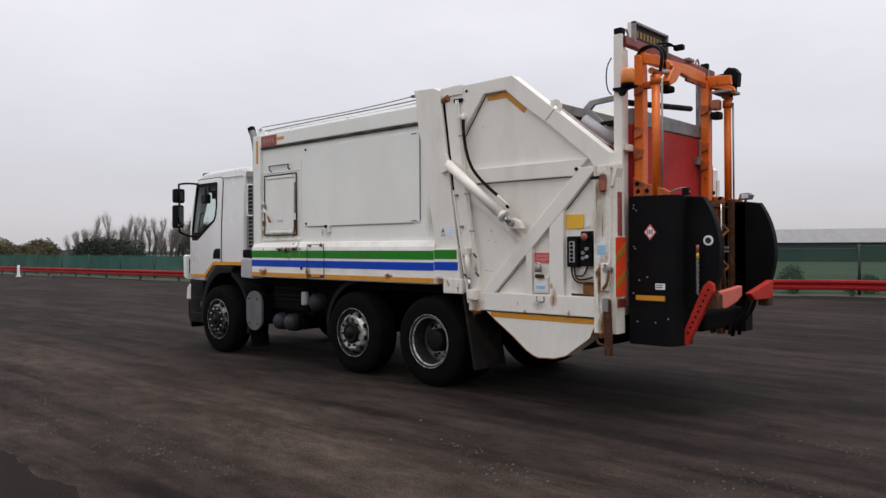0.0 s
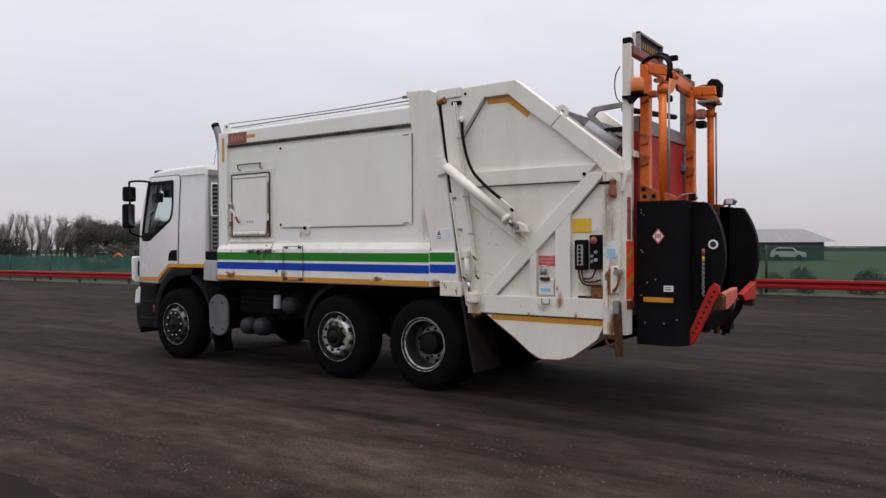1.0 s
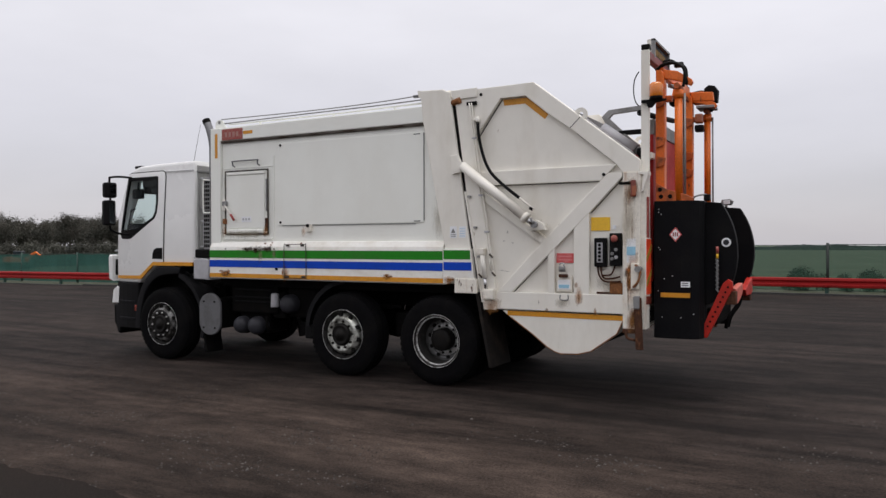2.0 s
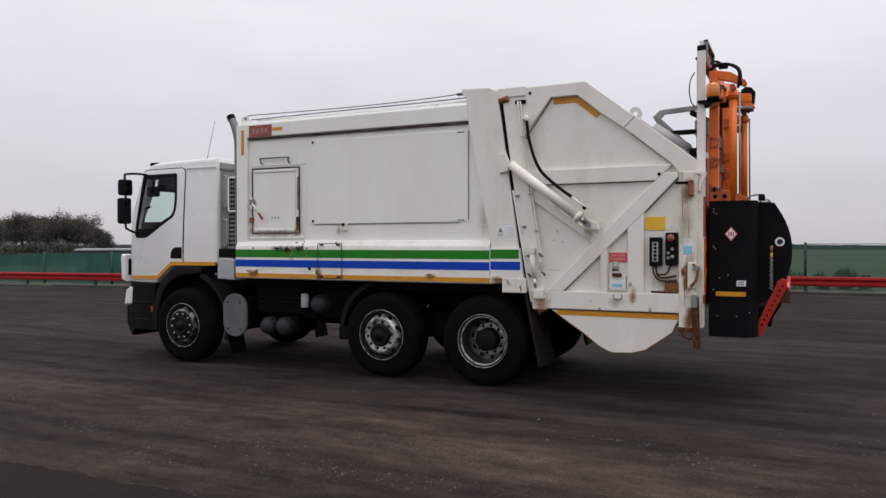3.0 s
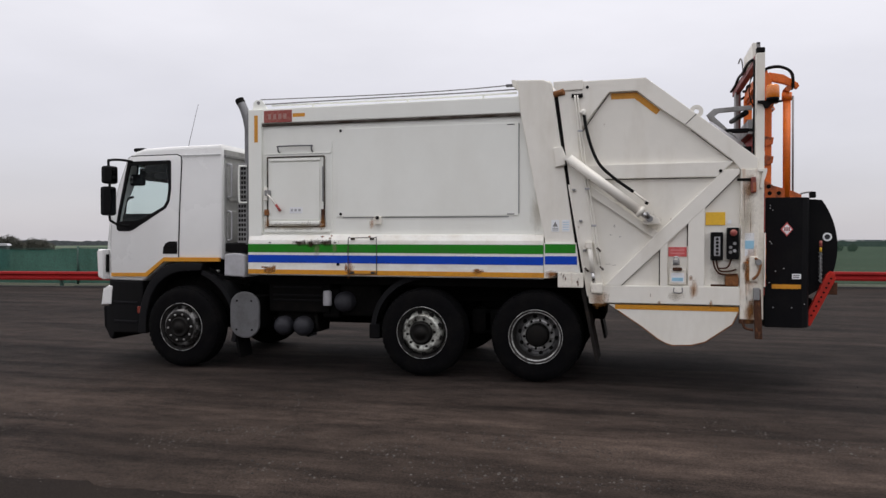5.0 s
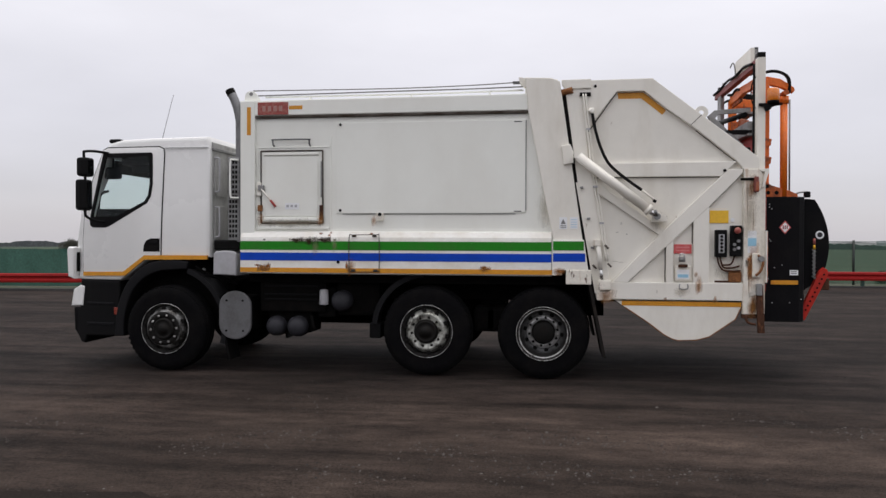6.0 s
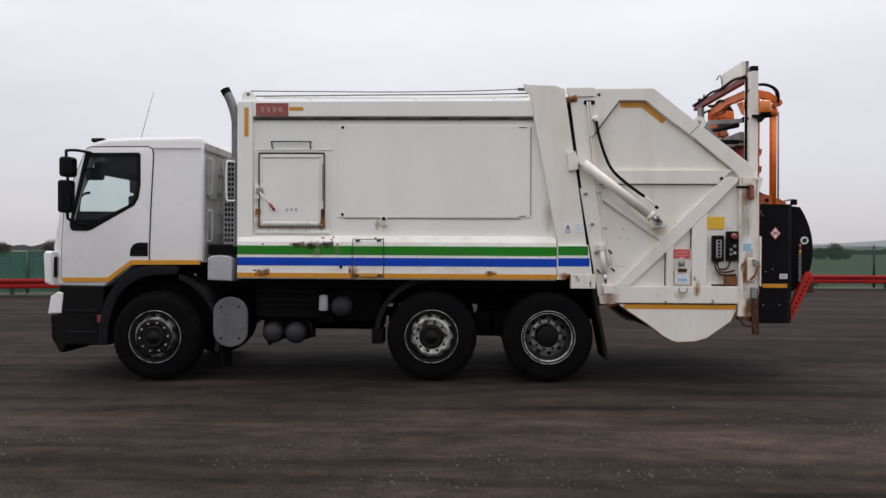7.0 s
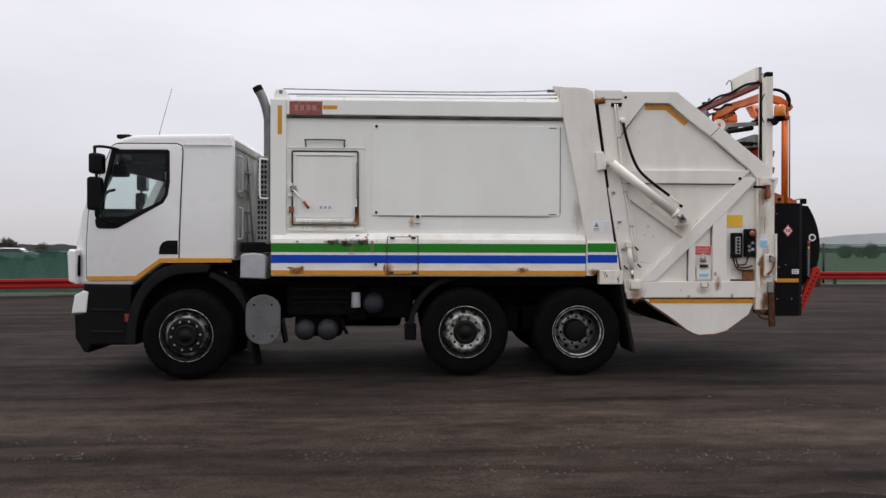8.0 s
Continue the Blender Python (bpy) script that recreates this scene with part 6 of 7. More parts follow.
for k, (dx, dy) in enumerate(((0.0, 0.0), (0.012, 0.03))):
    part("mast_cable", tube(B(), curve_pts([(3.484, -1.02 + dy, 1.6), (3.482, -1.03 + dy + dx, 2.4), (3.484, -1.02 + dy, 3.0), (3.483, -1.02 + dy, 3.46)], 5), 0.008, 6), PLASTIC, truck, "black cable clipped to the mast")
part("beam_cable", tube(B(), curve_pts([(3.47, -0.98, 3.47), (3.475, -0.6, 3.52), (3.47, -0.2, 3.50), (3.475, 0.2, 3.53), (3.48, 0.6, 3.51), (3.47, 0.95, 3.50)], 5), 0.016, 6), PLASTIC, beam, "black cable along the beam")
part("beam_chain", tube(B(), curve_pts([(3.60, 0.0, 3.38), (3.58, 0.2, 3.42), (3.59, 0.4, 3.40), (3.58, 0.6, 3.43)], 5), 0.018, 6), HUB, beam)
# orange posts, arms and rams
for i, (yp, yc) in enumerate(((-0.87, -0.94), (0.60, 0.71))):
    o = 1 if i == 0 else -1
    post = part("lift_post", prism(B(), [(3.585, 1.9), (3.675, 1.9), (3.675, 3.24), (3.665, 3.35), (3.64, 3.385), (3.585, 3.39)], yp - 0.05, yp + 0.05, 0.010), ORANGE, truck, "orange painted lift post, chipped")
    part("lift_arm", prism(B(), [(3.65, 3.395), (3.79, 3.365), (3.93, 3.27), (3.945, 3.235), (3.92, 3.205), (3.80, 3.265), (3.67, 3.30)], yp - 0.03, yp + 0.03, 0.01), ORANGE, post, "orange arm at the post head")
    for z in (2.95, 2.55, 2.35):
        part("post_lug", prism(B(), [(3.60, z), (3.68, z + 0.03), (3.69, z + 0.10), (3.60, z + 0.12)], yp - 0.085, yp - 0.055, 0.006), ORANGE_DIRTY, post)
    cy = part("lift_ram", tube(B(), [(3.82, yc, 2.02), (3.815, yc, 3.10)], 0.038, 22), ORANGE, truck, "orange hydraulic lift ram")
    part("ram_head", tube(B(), [(3.815, yc, 3.08), (3.815, yc, 3.16)], 0.050, 22), ORANGE, cy)
    part("ram_pin", tube(B(), [(3.815, yc - 0.09, 3.19), (3.815, yc + 0.09, 3.19)], 0.03, 12), ORANGE_DIRTY, cy)
    part("ram_pipe", tube(B(), [(3.88, yc, 2.05), (3.875, yc, 3.08)], 0.010, 8), GALV, cy, "thin steel pipe beside the ram")
    part("ram_foot", prism(B(), [(3.60, 2.20 - 0.10 * i), (3.69, 2.14 - 0.06 * i), (3.88, 2.08 - 0.03 * i), (3.96, 2.04), (3.96, 1.98), (3.60, 1.98)], yc - 0.03, yc + 0.04, 0.008), ORANGE_DIRTY, truck, "rusty orange gusset with bolt holes")
    for x, z in ((3.64, 2.13), (3.65, 2.06), (3.74, 2.06)):
        part("gusset_hole", tube(B(), [(x, yc - 0.034, z), (x, yc + 0.044, z)], 0.022, 10), SEAM, cy)
    part("hose", tube(B(), curve_pts([(3.58, yc + 0.1 * o, 3.40), (3.64, yc + 0.07, 3.445), (3.75, yc + 0.05, 3.45), (3.85, yc + 0.02, 3.39), (3.875, yc, 3.30), (3.86, yc, 3.19)], 6), 0.015, 8), PLASTIC, truck, "looped black hydraulic hose")
    part("hose", tube(B(), curve_pts([(3.56, yc + 0.13, 3.41), (3.66, yc + 0.11, 3.455), (3.78, yc + 0.09, 3.45), (3.87, yc + 0.07, 3.38), (3.885, yc + 0.04, 3.22)], 6), 0.015, 8), PLASTIC, truck)
    quick_box("guide_block", ORANGE_DIRTY, post, 3.675, 3.74, yp - 0.04, yp + 0.04, 3.02, 3.08, 0.01)
bm_pts = [(-0.83, 3.43), (-0.30, 3.445), (-0.05, 3.46), (0.15, 3.47), (0.55, 3.455), (0.55, 3.34), (0.2, 3.335), (-0.10, 3.365), (-0.25, 3.35), (-0.83, 3.335)]
xb = part("lift_beam", prism(B(), bm_pts, 3.585, 3.645, 0.01, axis="x"), ORANGE, truck, "orange lift cross beam with worn edges")
quick_box("beam_web", ORANGE_DIRTY, xb, 3.61, 3.64, 0.1, 0.75, 3.30, 3.43, 0.01)
part("lift_arm_end", prism(B(), [(3.64, 3.42), (3.90, 3.40), (3.91, 3.30), (3.68, 3.31)], 0.56, 0.62, 0.01), ORANGE, xb)
quick_box("end_housing", ORANGE, xb, 3.66, 3.80, 0.58, 0.78, 3.29, 3.42, 0.02)
part("end_cover", prism(B(), [(3.78, 3.30), (3.93, 3.30), (3.94, 3.44), (3.90, 3.495), (3.83, 3.51), (3.78, 3.47)], 0.68, 0.80, 0.02), PLASTIC, xb, "black end cover")
quick_box("grey_tray", GALV, xb, 3.72, 3.92, 0.52, 0.80, 3.215, 3.245, 0.006, "grey steel tray")
quick_box("valve", PLASTIC, xb, 3.70, 3.80, 0.52, 0.64, 2.90, 2.98, 0.02)
quick_box("beacon_far", LENS_DULL, xb, 3.70, 3.79, 0.53, 0.63, 3.0, 3.11, 0.02, "dirty amber lamp")
pad = part("clamp_flap", prism(B(), [(-0.40, 3.35), (-0.20, 3.36), (-0.36, 3.20), (-0.48, 3.15), (-0.53, 3.19)], 3.66, 3.74, 0.012, axis="x"), ORANGE, truck, "orange clamp flap with a rubber pad")
part("clamp_pad", box(B(), 3.64, 3.75, -0.58, -0.40, 3.085, 3.15, 0.022, 2), RUBBER, pad, "black rubber pad")
part("linkage", tube(B(), [(3.70, -0.80, 3.24), (3.70, -0.35, 3.30)], 0.022, 10), GALV, pad)
part("dark_bar", tube(B(), [(3.42, -0.9, 2.93), (3.44, 0.62, 3.06)], 0.030, 10), PLASTIC, truck, "black hose bundle between the masts")
DROP = 0.045
for o in truck.children_recursive:
    if o.name.split(".")[0] in ("lift_post", "lift_arm", "lift_ram", "ram_head", "ram_pin", "hose", "lift_beam", "beam_web", "lift_arm_end", "end_housing", "end_cover", "grey_tray", "clamp_flap", "clamp_pad", "linkage") and (o.parent == truck or o.parent.parent == truck):
        for v in o.data.vertices:
            if v.co.z > 2.9 and v.co.x > 3.4:
                v.co.z -= DROP
# beacon and its bracket
bk = part("beacon_bracket", prism(B(), [(3.50, 3.01), (3.74, 3.005), (3.74, 2.99), (3.64, 2.975), (3.60, 2.93), (3.57, 2.93), (3.55, 2.975), (3.50, 2.985)], -1.165, -1.125, 0.004), PLASTIC, truck, "black beacon bracket")
part("beacon", lathe(B(), [(0, -0.07), (0.05, -0.068), (0.062, -0.05), (0.066, 0.06), (0.06, 0.07), (0, 0.07)], 24), LENS_AMBER, bk, "orange warning beacon").matrix_basis = pose(3.645, -1.15, 3.10, -90, 0, 0)
part("beacon_base", lathe(B(), [(0, -0.02), (0.062, -0.02), (0.062, 0.014), (0, 0.014)], 24), PLASTIC, bk).matrix_basis = pose(3.645, -1.15, 3.025, 90, 0, 0)
# folded grey arm in front of the mast
part("folding_arm", prism(B(), [(3.48, 3.01), (3.48, 2.96), (3.14, 2.94), (3.10, 2.90), (3.14, 2.86), (3.48, 2.52), (3.48, 2.43), (3.06, 2.85), (3.02, 2.92), (3.09, 2.985), (3.14, 2.99)], -0.90, -0.86, 0.004), GALV, truck, "grey steel folding arm")
part("folding_stay", box(B(), 3.2, 3.5, -0.90, -0.83, 2.72, 2.765, 0.006), PLASTIC, truck)
quick_box("arm_block", PLASTIC, truck, 3.39, 3.48, -0.92, -0.84, 2.48, 2.57, 0.015)
# red hopper throat and its grey lip
quick_box("hopper_panel", HOPPER_RED, tail, 3.508, 3.556, -0.90, 0.60, 1.2, 2.71, 0.01, "scuffed red hopper panel")
part("hopper_lip", prism(B(), [(-0.90, 2.855), (0.66, 2.85), (0.66, 2.72), (-0.90, 2.70)], 3.44, 3.57, 0.01, axis="x"), GALV, tail, "grey steel hopper lip")
quick_box("hopper_wing", HOPPER_RED, tail, 3.508, 3.556, 0.602, 0.95, 1.2, 2.45, 0.01)
quick_box("hopper_flap", GALV, tail, 3.557, 3.60, 0.45, 0.64, 2.42, 2.50, 0.006)
# black guards at both sides of the lift
for s in (-1, 1):
    o = 0.0 if s < 0 else -0.12
    gp = [(3.60, s * 1.045 + o), (3.86, s * 1.045 + o), (3.96, s * 1.03 + o), (4.02, s * 0.98 + o), (4.05, s * 0.90 + o), (4.05, s * 0.70 + o), (3.60, s * 0.70 + o)]
    g_ = part("lift_guard", prism(B(), gp, 0.65, 2.012, 0.008, axis="z"), BLACK, truck, "black steel side guard of the bin lift")
    dp = [(3.70, 2.0), (4.12, 2.0)] + [(3.45 + 0.897 * math.cos(radians(a_)), 1.49 + 0.897 * math.sin(radians(a_))) for a_ in range(34, -30, -4)] + [(4.08, 0.98), (3.70, 1.0)]
    part("guard_disc", prism(B(), dp, s * 0.70 + o, s * 0.80 + o, 0.008), BLACK, g_, "black curved guard plate")
    for x, z in ((3.645, 1.90), (3.645, 1.93), (3.67, 1.88), (3.645, 1.55), (3.66, 1.53), (3.64, 1.12), (3.86, 0.86), (3.78, 1.27), (3.70, 1.24), (3.68, 0.86), (3.98, 0.90)):
        part("rivet", tube(B(), [(x, s * 1.043 + o, z), (x, s * 1.05 + o, z)], 0.006, 6), PALEGREY, g_)
g_ = [o for o in truck.children if o.name.startswith("lift_guard")][0]
dm = part("diamond_sign", prism(B(), [(3.808, 1.605), (3.868, 1.678), (3.808, 1.752), (3.748, 1.678)], -1.040, -1.0485), RED_SIGN, g_, "small red diamond label")
part("diamond_print", prism(B(), [(3.808, 1.622), (3.855, 1.678), (3.808, 1.735), (3.761, 1.678)], -1.046, -1.0505), PALE_SIGN, dm)
for k in range(3):
    quick_box("print", MAROON_SIGN, dm, 3.782 + 0.02 * k, 3.794 + 0.02 * k, -1.053, -1.050, 1.66, 1.70, 0.0)
lw = quick_box("white_label", PALE_SIGN, g_, 3.86, 3.945, -1.052, -1.030, 1.16, 1.215, 0.0, "small white label")
for k in range(2):
    quick_box("print", BARS, lw, 3.87, 3.93, -1.054, -1.0515, 1.175 + 0.02 * k, 1.182 + 0.02 * k, 0.0)
quick_box("yellow_stripe", YELLOW, g_, 3.665, 3.945, -1.0505, -1.030, 1.058, 1.103, 0.0, "amber reflective bar")
ns = part("round_sign", tube(B(), [(4.245, -0.79, 1.60), (4.245, -0.808, 1.60)], 0.045, 24), PALE_SIGN, g_, "round white prohibition label")
part("round_print", tube(B(), [(4.245, -0.80, 1.60), (4.245, -0.811, 1.60)], 0.028, 12), BARS, ns)
ch = B()
for k in range(16):
    z = 1.46 - 0.021 * k
    tube(ch, [(4.165 - 0.010 * (k % 2), -0.86 + 0.012 * (k % 2), z), (4.175 + 0.008 * (k % 2), -0.86 - 0.008 * (k % 2), z - 0.03)], 0.0085, 6)
chain = part("chain", ch, GALV, g_, "hanging steel chain")
part("chain_tag", tube(B(), [(4.17, -0.86, 1.49), (4.17, -0.86, 1.56)], 0.014, 8), MAROON_SIGN, chain)
part("chain_sleeve", tube(B(), [(4.17, -0.86, 1.49), (4.17, -0.86, 1.44)], 0.012, 8), AMBER_SIGN, chain)
wl_ = part("work_lamp", prism(B(), [(3.98, 2.03), (4.10, 2.03), (4.12, 2.075), (4.09, 2.10), (4.0, 2.095)], 0.56, 0.66, 0.012), GALV, truck, "small dull steel work lamp")
quick_box("lamp_lens", PALE_SIGN, wl_, 4.02, 4.09, 0.552, 0.561, 2.04, 2.085, 0.003)
part("lamp_stalk", tube(B(), [(4.04, 0.62, 2.0), (4.04, 0.62, 2.05)], 0.014, 8), GALV, wl_)
part("lamp_wire", tube(B(), curve_pts([(3.93, -0.9, 2.02), (3.98, -0.9, 2.06), (4.08, -0.9, 2.07), (4.11, -0.88, 2.03)], 4), 0.010, 6), GALV, truck)
quick_box("guard_lamp", PLASTIC, truck, 4.05, 4.11, -0.92, -0.86, 2.01, 2.075, 0.01)
# chevron board and red reflector behind the rear post
cb = quick_box("chevron_board", WHITE_TAIL, truck, 3.560, 3.572, -1.255, -1.055, 1.085, 1.64, 0.003, "narrow red and yellow chevron board")
quick_box("chevron_face", CHEV_RED, cb, 3.571, 3.5745, -1.25, -1.06, 1.09, 1.635, 0.0)
for k in range(2):
    z = 1.16 + 0.25 * k
    part("chevron_stripe", prism(B(), [(-1.248, z), (-1.062, z + 0.12), (-1.062, z + 0.175), (-1.248, z + 0.055)], 3.574, 3.5785, axis="x"), CHEV_YEL, cb)
quick_box("red_reflector", LENS_RED, cb, 3.555, 3.575, -1.20, -1.06, 0.99, 1.07, 0.006)
quick_box("red_strip", MAROON_SIGN, truck, 3.555, 3.575, -1.19, -1.13, 1.65, 2.05, 0.004)
quick_box("rear_channel", RUSTY_WHITE, truck, 3.50, 3.56, -1.21, -1.06, 0.745, 2.28, 0.006)
# lift comb: red arms and plates, rusty frame between the guards
arm = part("comb_arm", prism(B(), [(4.03, 0.66), (4.075, 0.655), (4.315, 1.15), (4.31, 1.215), (4.27, 1.24), (4.225, 1.20), (4.05, 0.80)], -0.87, -0.81, 0.006), RED, truck, "bright red perforated lift arm")
for k in range(9):
    x, z = 4.083 + 0.0235 * k, 0.77 + 0.049 * k
    part("arm_hole", tube(B(), [(x, -0.874, z), (x, -0.806, z)], 0.011, 8), SEAM, arm)
part("comb_plate", prism(B(), [(-0.78, 1.145), (-0.72, 1.14), (-0.24, 1.175), (-0.24, 1.08), (-0.36, 1.03), (-0.60, 0.985), (-0.68, 0.99)], 4.27, 4.33, 0.012, axis="x"), PINK, truck, "sun-faded red comb plate")
part("comb_plate", prism(B(), [(-0.03, 1.09), (0.55, 1.20), (0.59, 1.18), (0.59, 1.03), (0.53, 1.01), (0.09, 1.02)], 4.27, 4.33, 0.012, axis="x"), RED, truck, "red comb plate")
quick_box("plate_end", RUST, truck, 4.20, 4.34, -0.84, -0.72, 0.99, 1.12, 0.01)
quick_box("plate_hook", RUST, truck, 4.22, 4.32, 0.45, 0.62, 0.94, 1.02, 0.012)
frame_part = quick_box("lift_frame", CHASSIS, truck, 3.56, 3.70, -0.70, 0.70, 0.70, 1.98, 0.01, "dark greasy lift carriage")
for y, w, mt in ((-0.46, 0.05, ORANGE_DIRTY), (0.10, 0.06, RUST), (0.46, 0.05, ORANGE_DIRTY), (-0.15, 0.03, CHASSIS)):
    quick_box("carriage_bar", mt, frame_part, 3.72, 3.82, y - w, y + w, 0.78, 2.0, 0.008)
for z, mt in ((1.98, RUST), (1.50, GALV), (1.43, RUST), (1.15, RUST), (0.85, RUST)):
    quick_box("carriage_rail", mt, frame_part, 3.78, 3.84, -0.66, 0.66, z - 0.03, z + 0.02, 0.006)
for k in range(7):
    y = -0.42 + 0.14 * k
    part("comb_tooth", prism(B(), [(3.84, 1.30), (3.90, 1.30), (3.92, 0.95), (3.84, 0.90)], y - 0.02, y + 0.02, 0.005), RUST, frame_part)
for k in range(3):
    part("loose_pipe", tube(B(), [(3.92, -0.25 + 0.05 * k, 1.32), (3.95, -0.02 + 0.05 * k, 1.22)], 0.010, 8), BRIGHT, frame_part)
for x0, x1, mt in ((3.72, 3.75, RUST), (3.79, 3.85, RUST_LIGHT), (3.91, 3.955, RUST)):
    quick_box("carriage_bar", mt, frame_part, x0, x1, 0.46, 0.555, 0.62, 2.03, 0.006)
for z, mt in ((1.53, GALV), (1.49, GALV), (1.95, RUST), (1.18, RUST), (1.02, RUST)):
    quick_box("carriage_rail", mt, frame_part, 3.71, 3.93, 0.43, 0.46, z - 0.012, z + 0.012, 0.003)
for k in range(5):
    z = 0.95 + 0.19 * k
    part("lattice_bar", tube(B(), [(3.73, 0.44, z), (3.93, 0.44, z + 0.19)] if k % 2 else [(3.93, 0.44, z), (3.73, 0.44, z + 0.19)], 0.014, 6), RUST_LIGHT, frame_part, "rusty diagonal bar")
part("carriage_pipe", tube(B(), [(3.86, 0.42, 1.45), (3.86, 0.42, 1.98)], 0.010, 8), BRIGHT, frame_part)
quick_box("lower_roller", CHASSIS, truck, 3.88, 4.14, -0.66, 0.30, 0.76, 0.94, 0.03, "dark greasy lower roller box")
for y in (-0.05, 0.12):
    part("hanging_hose", tube(B(), curve_pts([(4.25, y + 0.2, 1.02), (4.22, y + 0.16, 0.90), (4.15, y + 0.1, 0.78), (4.12, y + 0.1, 0.66)], 5), 0.02, 8), CHASSIS, truck)

# ---- yard edge: guard rail and netted fence ----
TEAL = netting("teal_windbreak_net", (0.020, 0.105, 0.080), 0.10)
MESH = netting("green_windbreak_net", (0.020, 0.076, 0.044), 0.34)
POST = surface("dark_green_post", (0.020, 0.058, 0.044), 0.6, bump=0.1)
POST_DARK = surface("black_green_post", (0.010, 0.016, 0.013), 0.6, bump=0.1)
RAIL = surface("red_guard_rail_paint", (0.30, 0.011, 0.011), 0.6, spec=0.2, dirt=(0.15, 0.009, 0.009), amount=0.7, scale=1.3, stretch=(0.6, 1, 3), fine=15, grain=0.1, bump=0.1)

rail = thing("guard_rail", "low red painted steel guard rail along the yard edge", "guard rail")
fence = thing("fence", "green netted fence on dark posts behind the guard rail", "fence")
STEP = 3.6
WAVE = [(0.0, 0.49), (-0.06, 0.475), (-0.075, 0.41), (-0.015, 0.355), (-0.015, 0.325), (-0.075, 0.27), (-0.06, 0.205), (0.0, 0.19), (0.02, 0.205), (0.02, 0.475)]
x = -71.0
while x < 40:
    x2 = x + STEP
    p, q = Vector((x, edge_y(x) + 0.55, 0)), Vector((x2, edge_y(x2) + 0.55, 0))
    bm = B()
    n_ = len(WAVE)
    za, zb = fall(x) + 0.021, fall(x2) + 0.021
    top = 1.50 - 0.24 * min(max((2 - x) / 10, 0), 1) - 0.18 * min(max((-10 - x) / 22, 0), 1)
    ra = [bm.verts.new((p.x, p.y + a_, b_ + za)) for a_, b_ in WAVE]
    rb = [bm.verts.new((q.x + 0.02, q.y + a_, b_ + zb)) for a_, b_ in WAVE]
    for k in range(n_):
        bm.faces.new((ra[k], ra[(k + 1) % n_], rb[(k + 1) % n_], rb[k]))
    bm.faces.new(ra[::-1])
    bm.faces.new(rb)
    part("rail_section", bm, RAIL, rail)
    quick_box("rail_post", POST, rail, x - 0.05, x + 0.05, p.y + 0.03, p.y + 0.12, za - 0.05, 0.45 + za, 0.005)
    fy0, fy1 = edge_y(x) + 1.4, edge_y(x2) + 1.4
    left = x < -8
    part("fence_post", tube(B(), [(x, fy0, za - 0.05), (x, fy0, top + 0.06)], 0.042, 8), POST if left else POST_DARK, fence, "dark green steel post")
    bm = B()
    rows = []
    rg = random.Random(int(x * 10))
    for k in range(9):
        t = k / 8
        sag = -0.03 * math.sin(math.pi * t) + (rg.uniform(-0.02, 0.02) if left else 0)
        rows.append([bm.verts.new((x + STEP * t, fy0 + (fy1 - fy0) * t + rg.uniform(-0.04, 0.04), z)) for z in (za + 0.04, 0.4, 0.8, top + sag)])
    for u, v in zip(rows, rows[1:]):
        for k in range(3):
            f_ = bm.faces.new((u[k], u[k + 1], v[k + 1], v[k]))
            f_.smooth = True
    part("net_panel", bm, TEAL if left else MESH, fence, "opaque teal netting" if left else "see-through green netting")
    part("top_wire", tube(B(), [(x, fy0, top + 0.01), (x2, fy1, top + 0.01)], 0.012, 5), POST, fence)
    x = x2

# white marker post by the far fence
bo = thing("marker_post", "short white plastic marker post on a square foot", "bollard", at=(-42.5, 8.4, fall(-42.5)))
part("foot", lathe(B(), [(0, 0), (0.16, 0), (0.14, 0.06), (0, 0.06)], 12), PALE_SIGN, bo).matrix_basis = pose(0, 0, 0, 90, 0, 0)
part("shaft", prism(B(), [(-0.09, 0.05), (0.09, 0.05), (0.08, 0.62), (0.04, 0.70), (-0.04, 0.70), (-0.08, 0.62)], -0.06, 0.06, 0.02), PALE_SIGN, bo)

# ---- beyond the fence ----
BARK = surface("grey_brown_bark", (0.09, 0.078, 0.066), 0.9, dirt=(0.05, 0.045, 0.04), amount=0.8, scale=3, fine=20, grain=0.3, bump=0.4)
LEAF = surface("dull_autumn_leaves", (0.064, 0.064, 0.050), 0.8, dirt=(0.10, 0.082, 0.064), amount=0.9, scale=0.7, fine=6, grain=0.35, bump=0.0, vary=0.25)
LEAF_BARE = surface("sparse_brown_twig_leaves", (0.25, 0.235, 0.215), 0.9, dirt=(0.15, 0.14, 0.125), amount=0.8, scale=1.0, fine=6, grain=0.3, bump=0.0, vary=0.2)
LEAF_DARK = surface("dark_evergreen_leaves", (0.020, 0.028, 0.018), 0.8, dirt=(0.035, 0.04, 0.022), amount=0.8, scale=0.8, fine=6, grain=0.3, bump=0.0, vary=0.2)
LEAF_TAN = surface("tan_hedge_leaves", (0.10, 0.085, 0.040), 0.85, dirt=(0.05, 0.055, 0.028), amount=0.9, scale=0.6, fine=6, grain=0.3, bump=0.0, vary=0.2)
# blue-grey tint paints distance haze onto the far hedges
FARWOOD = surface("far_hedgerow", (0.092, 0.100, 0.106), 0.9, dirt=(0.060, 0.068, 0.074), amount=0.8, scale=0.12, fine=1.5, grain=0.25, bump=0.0)


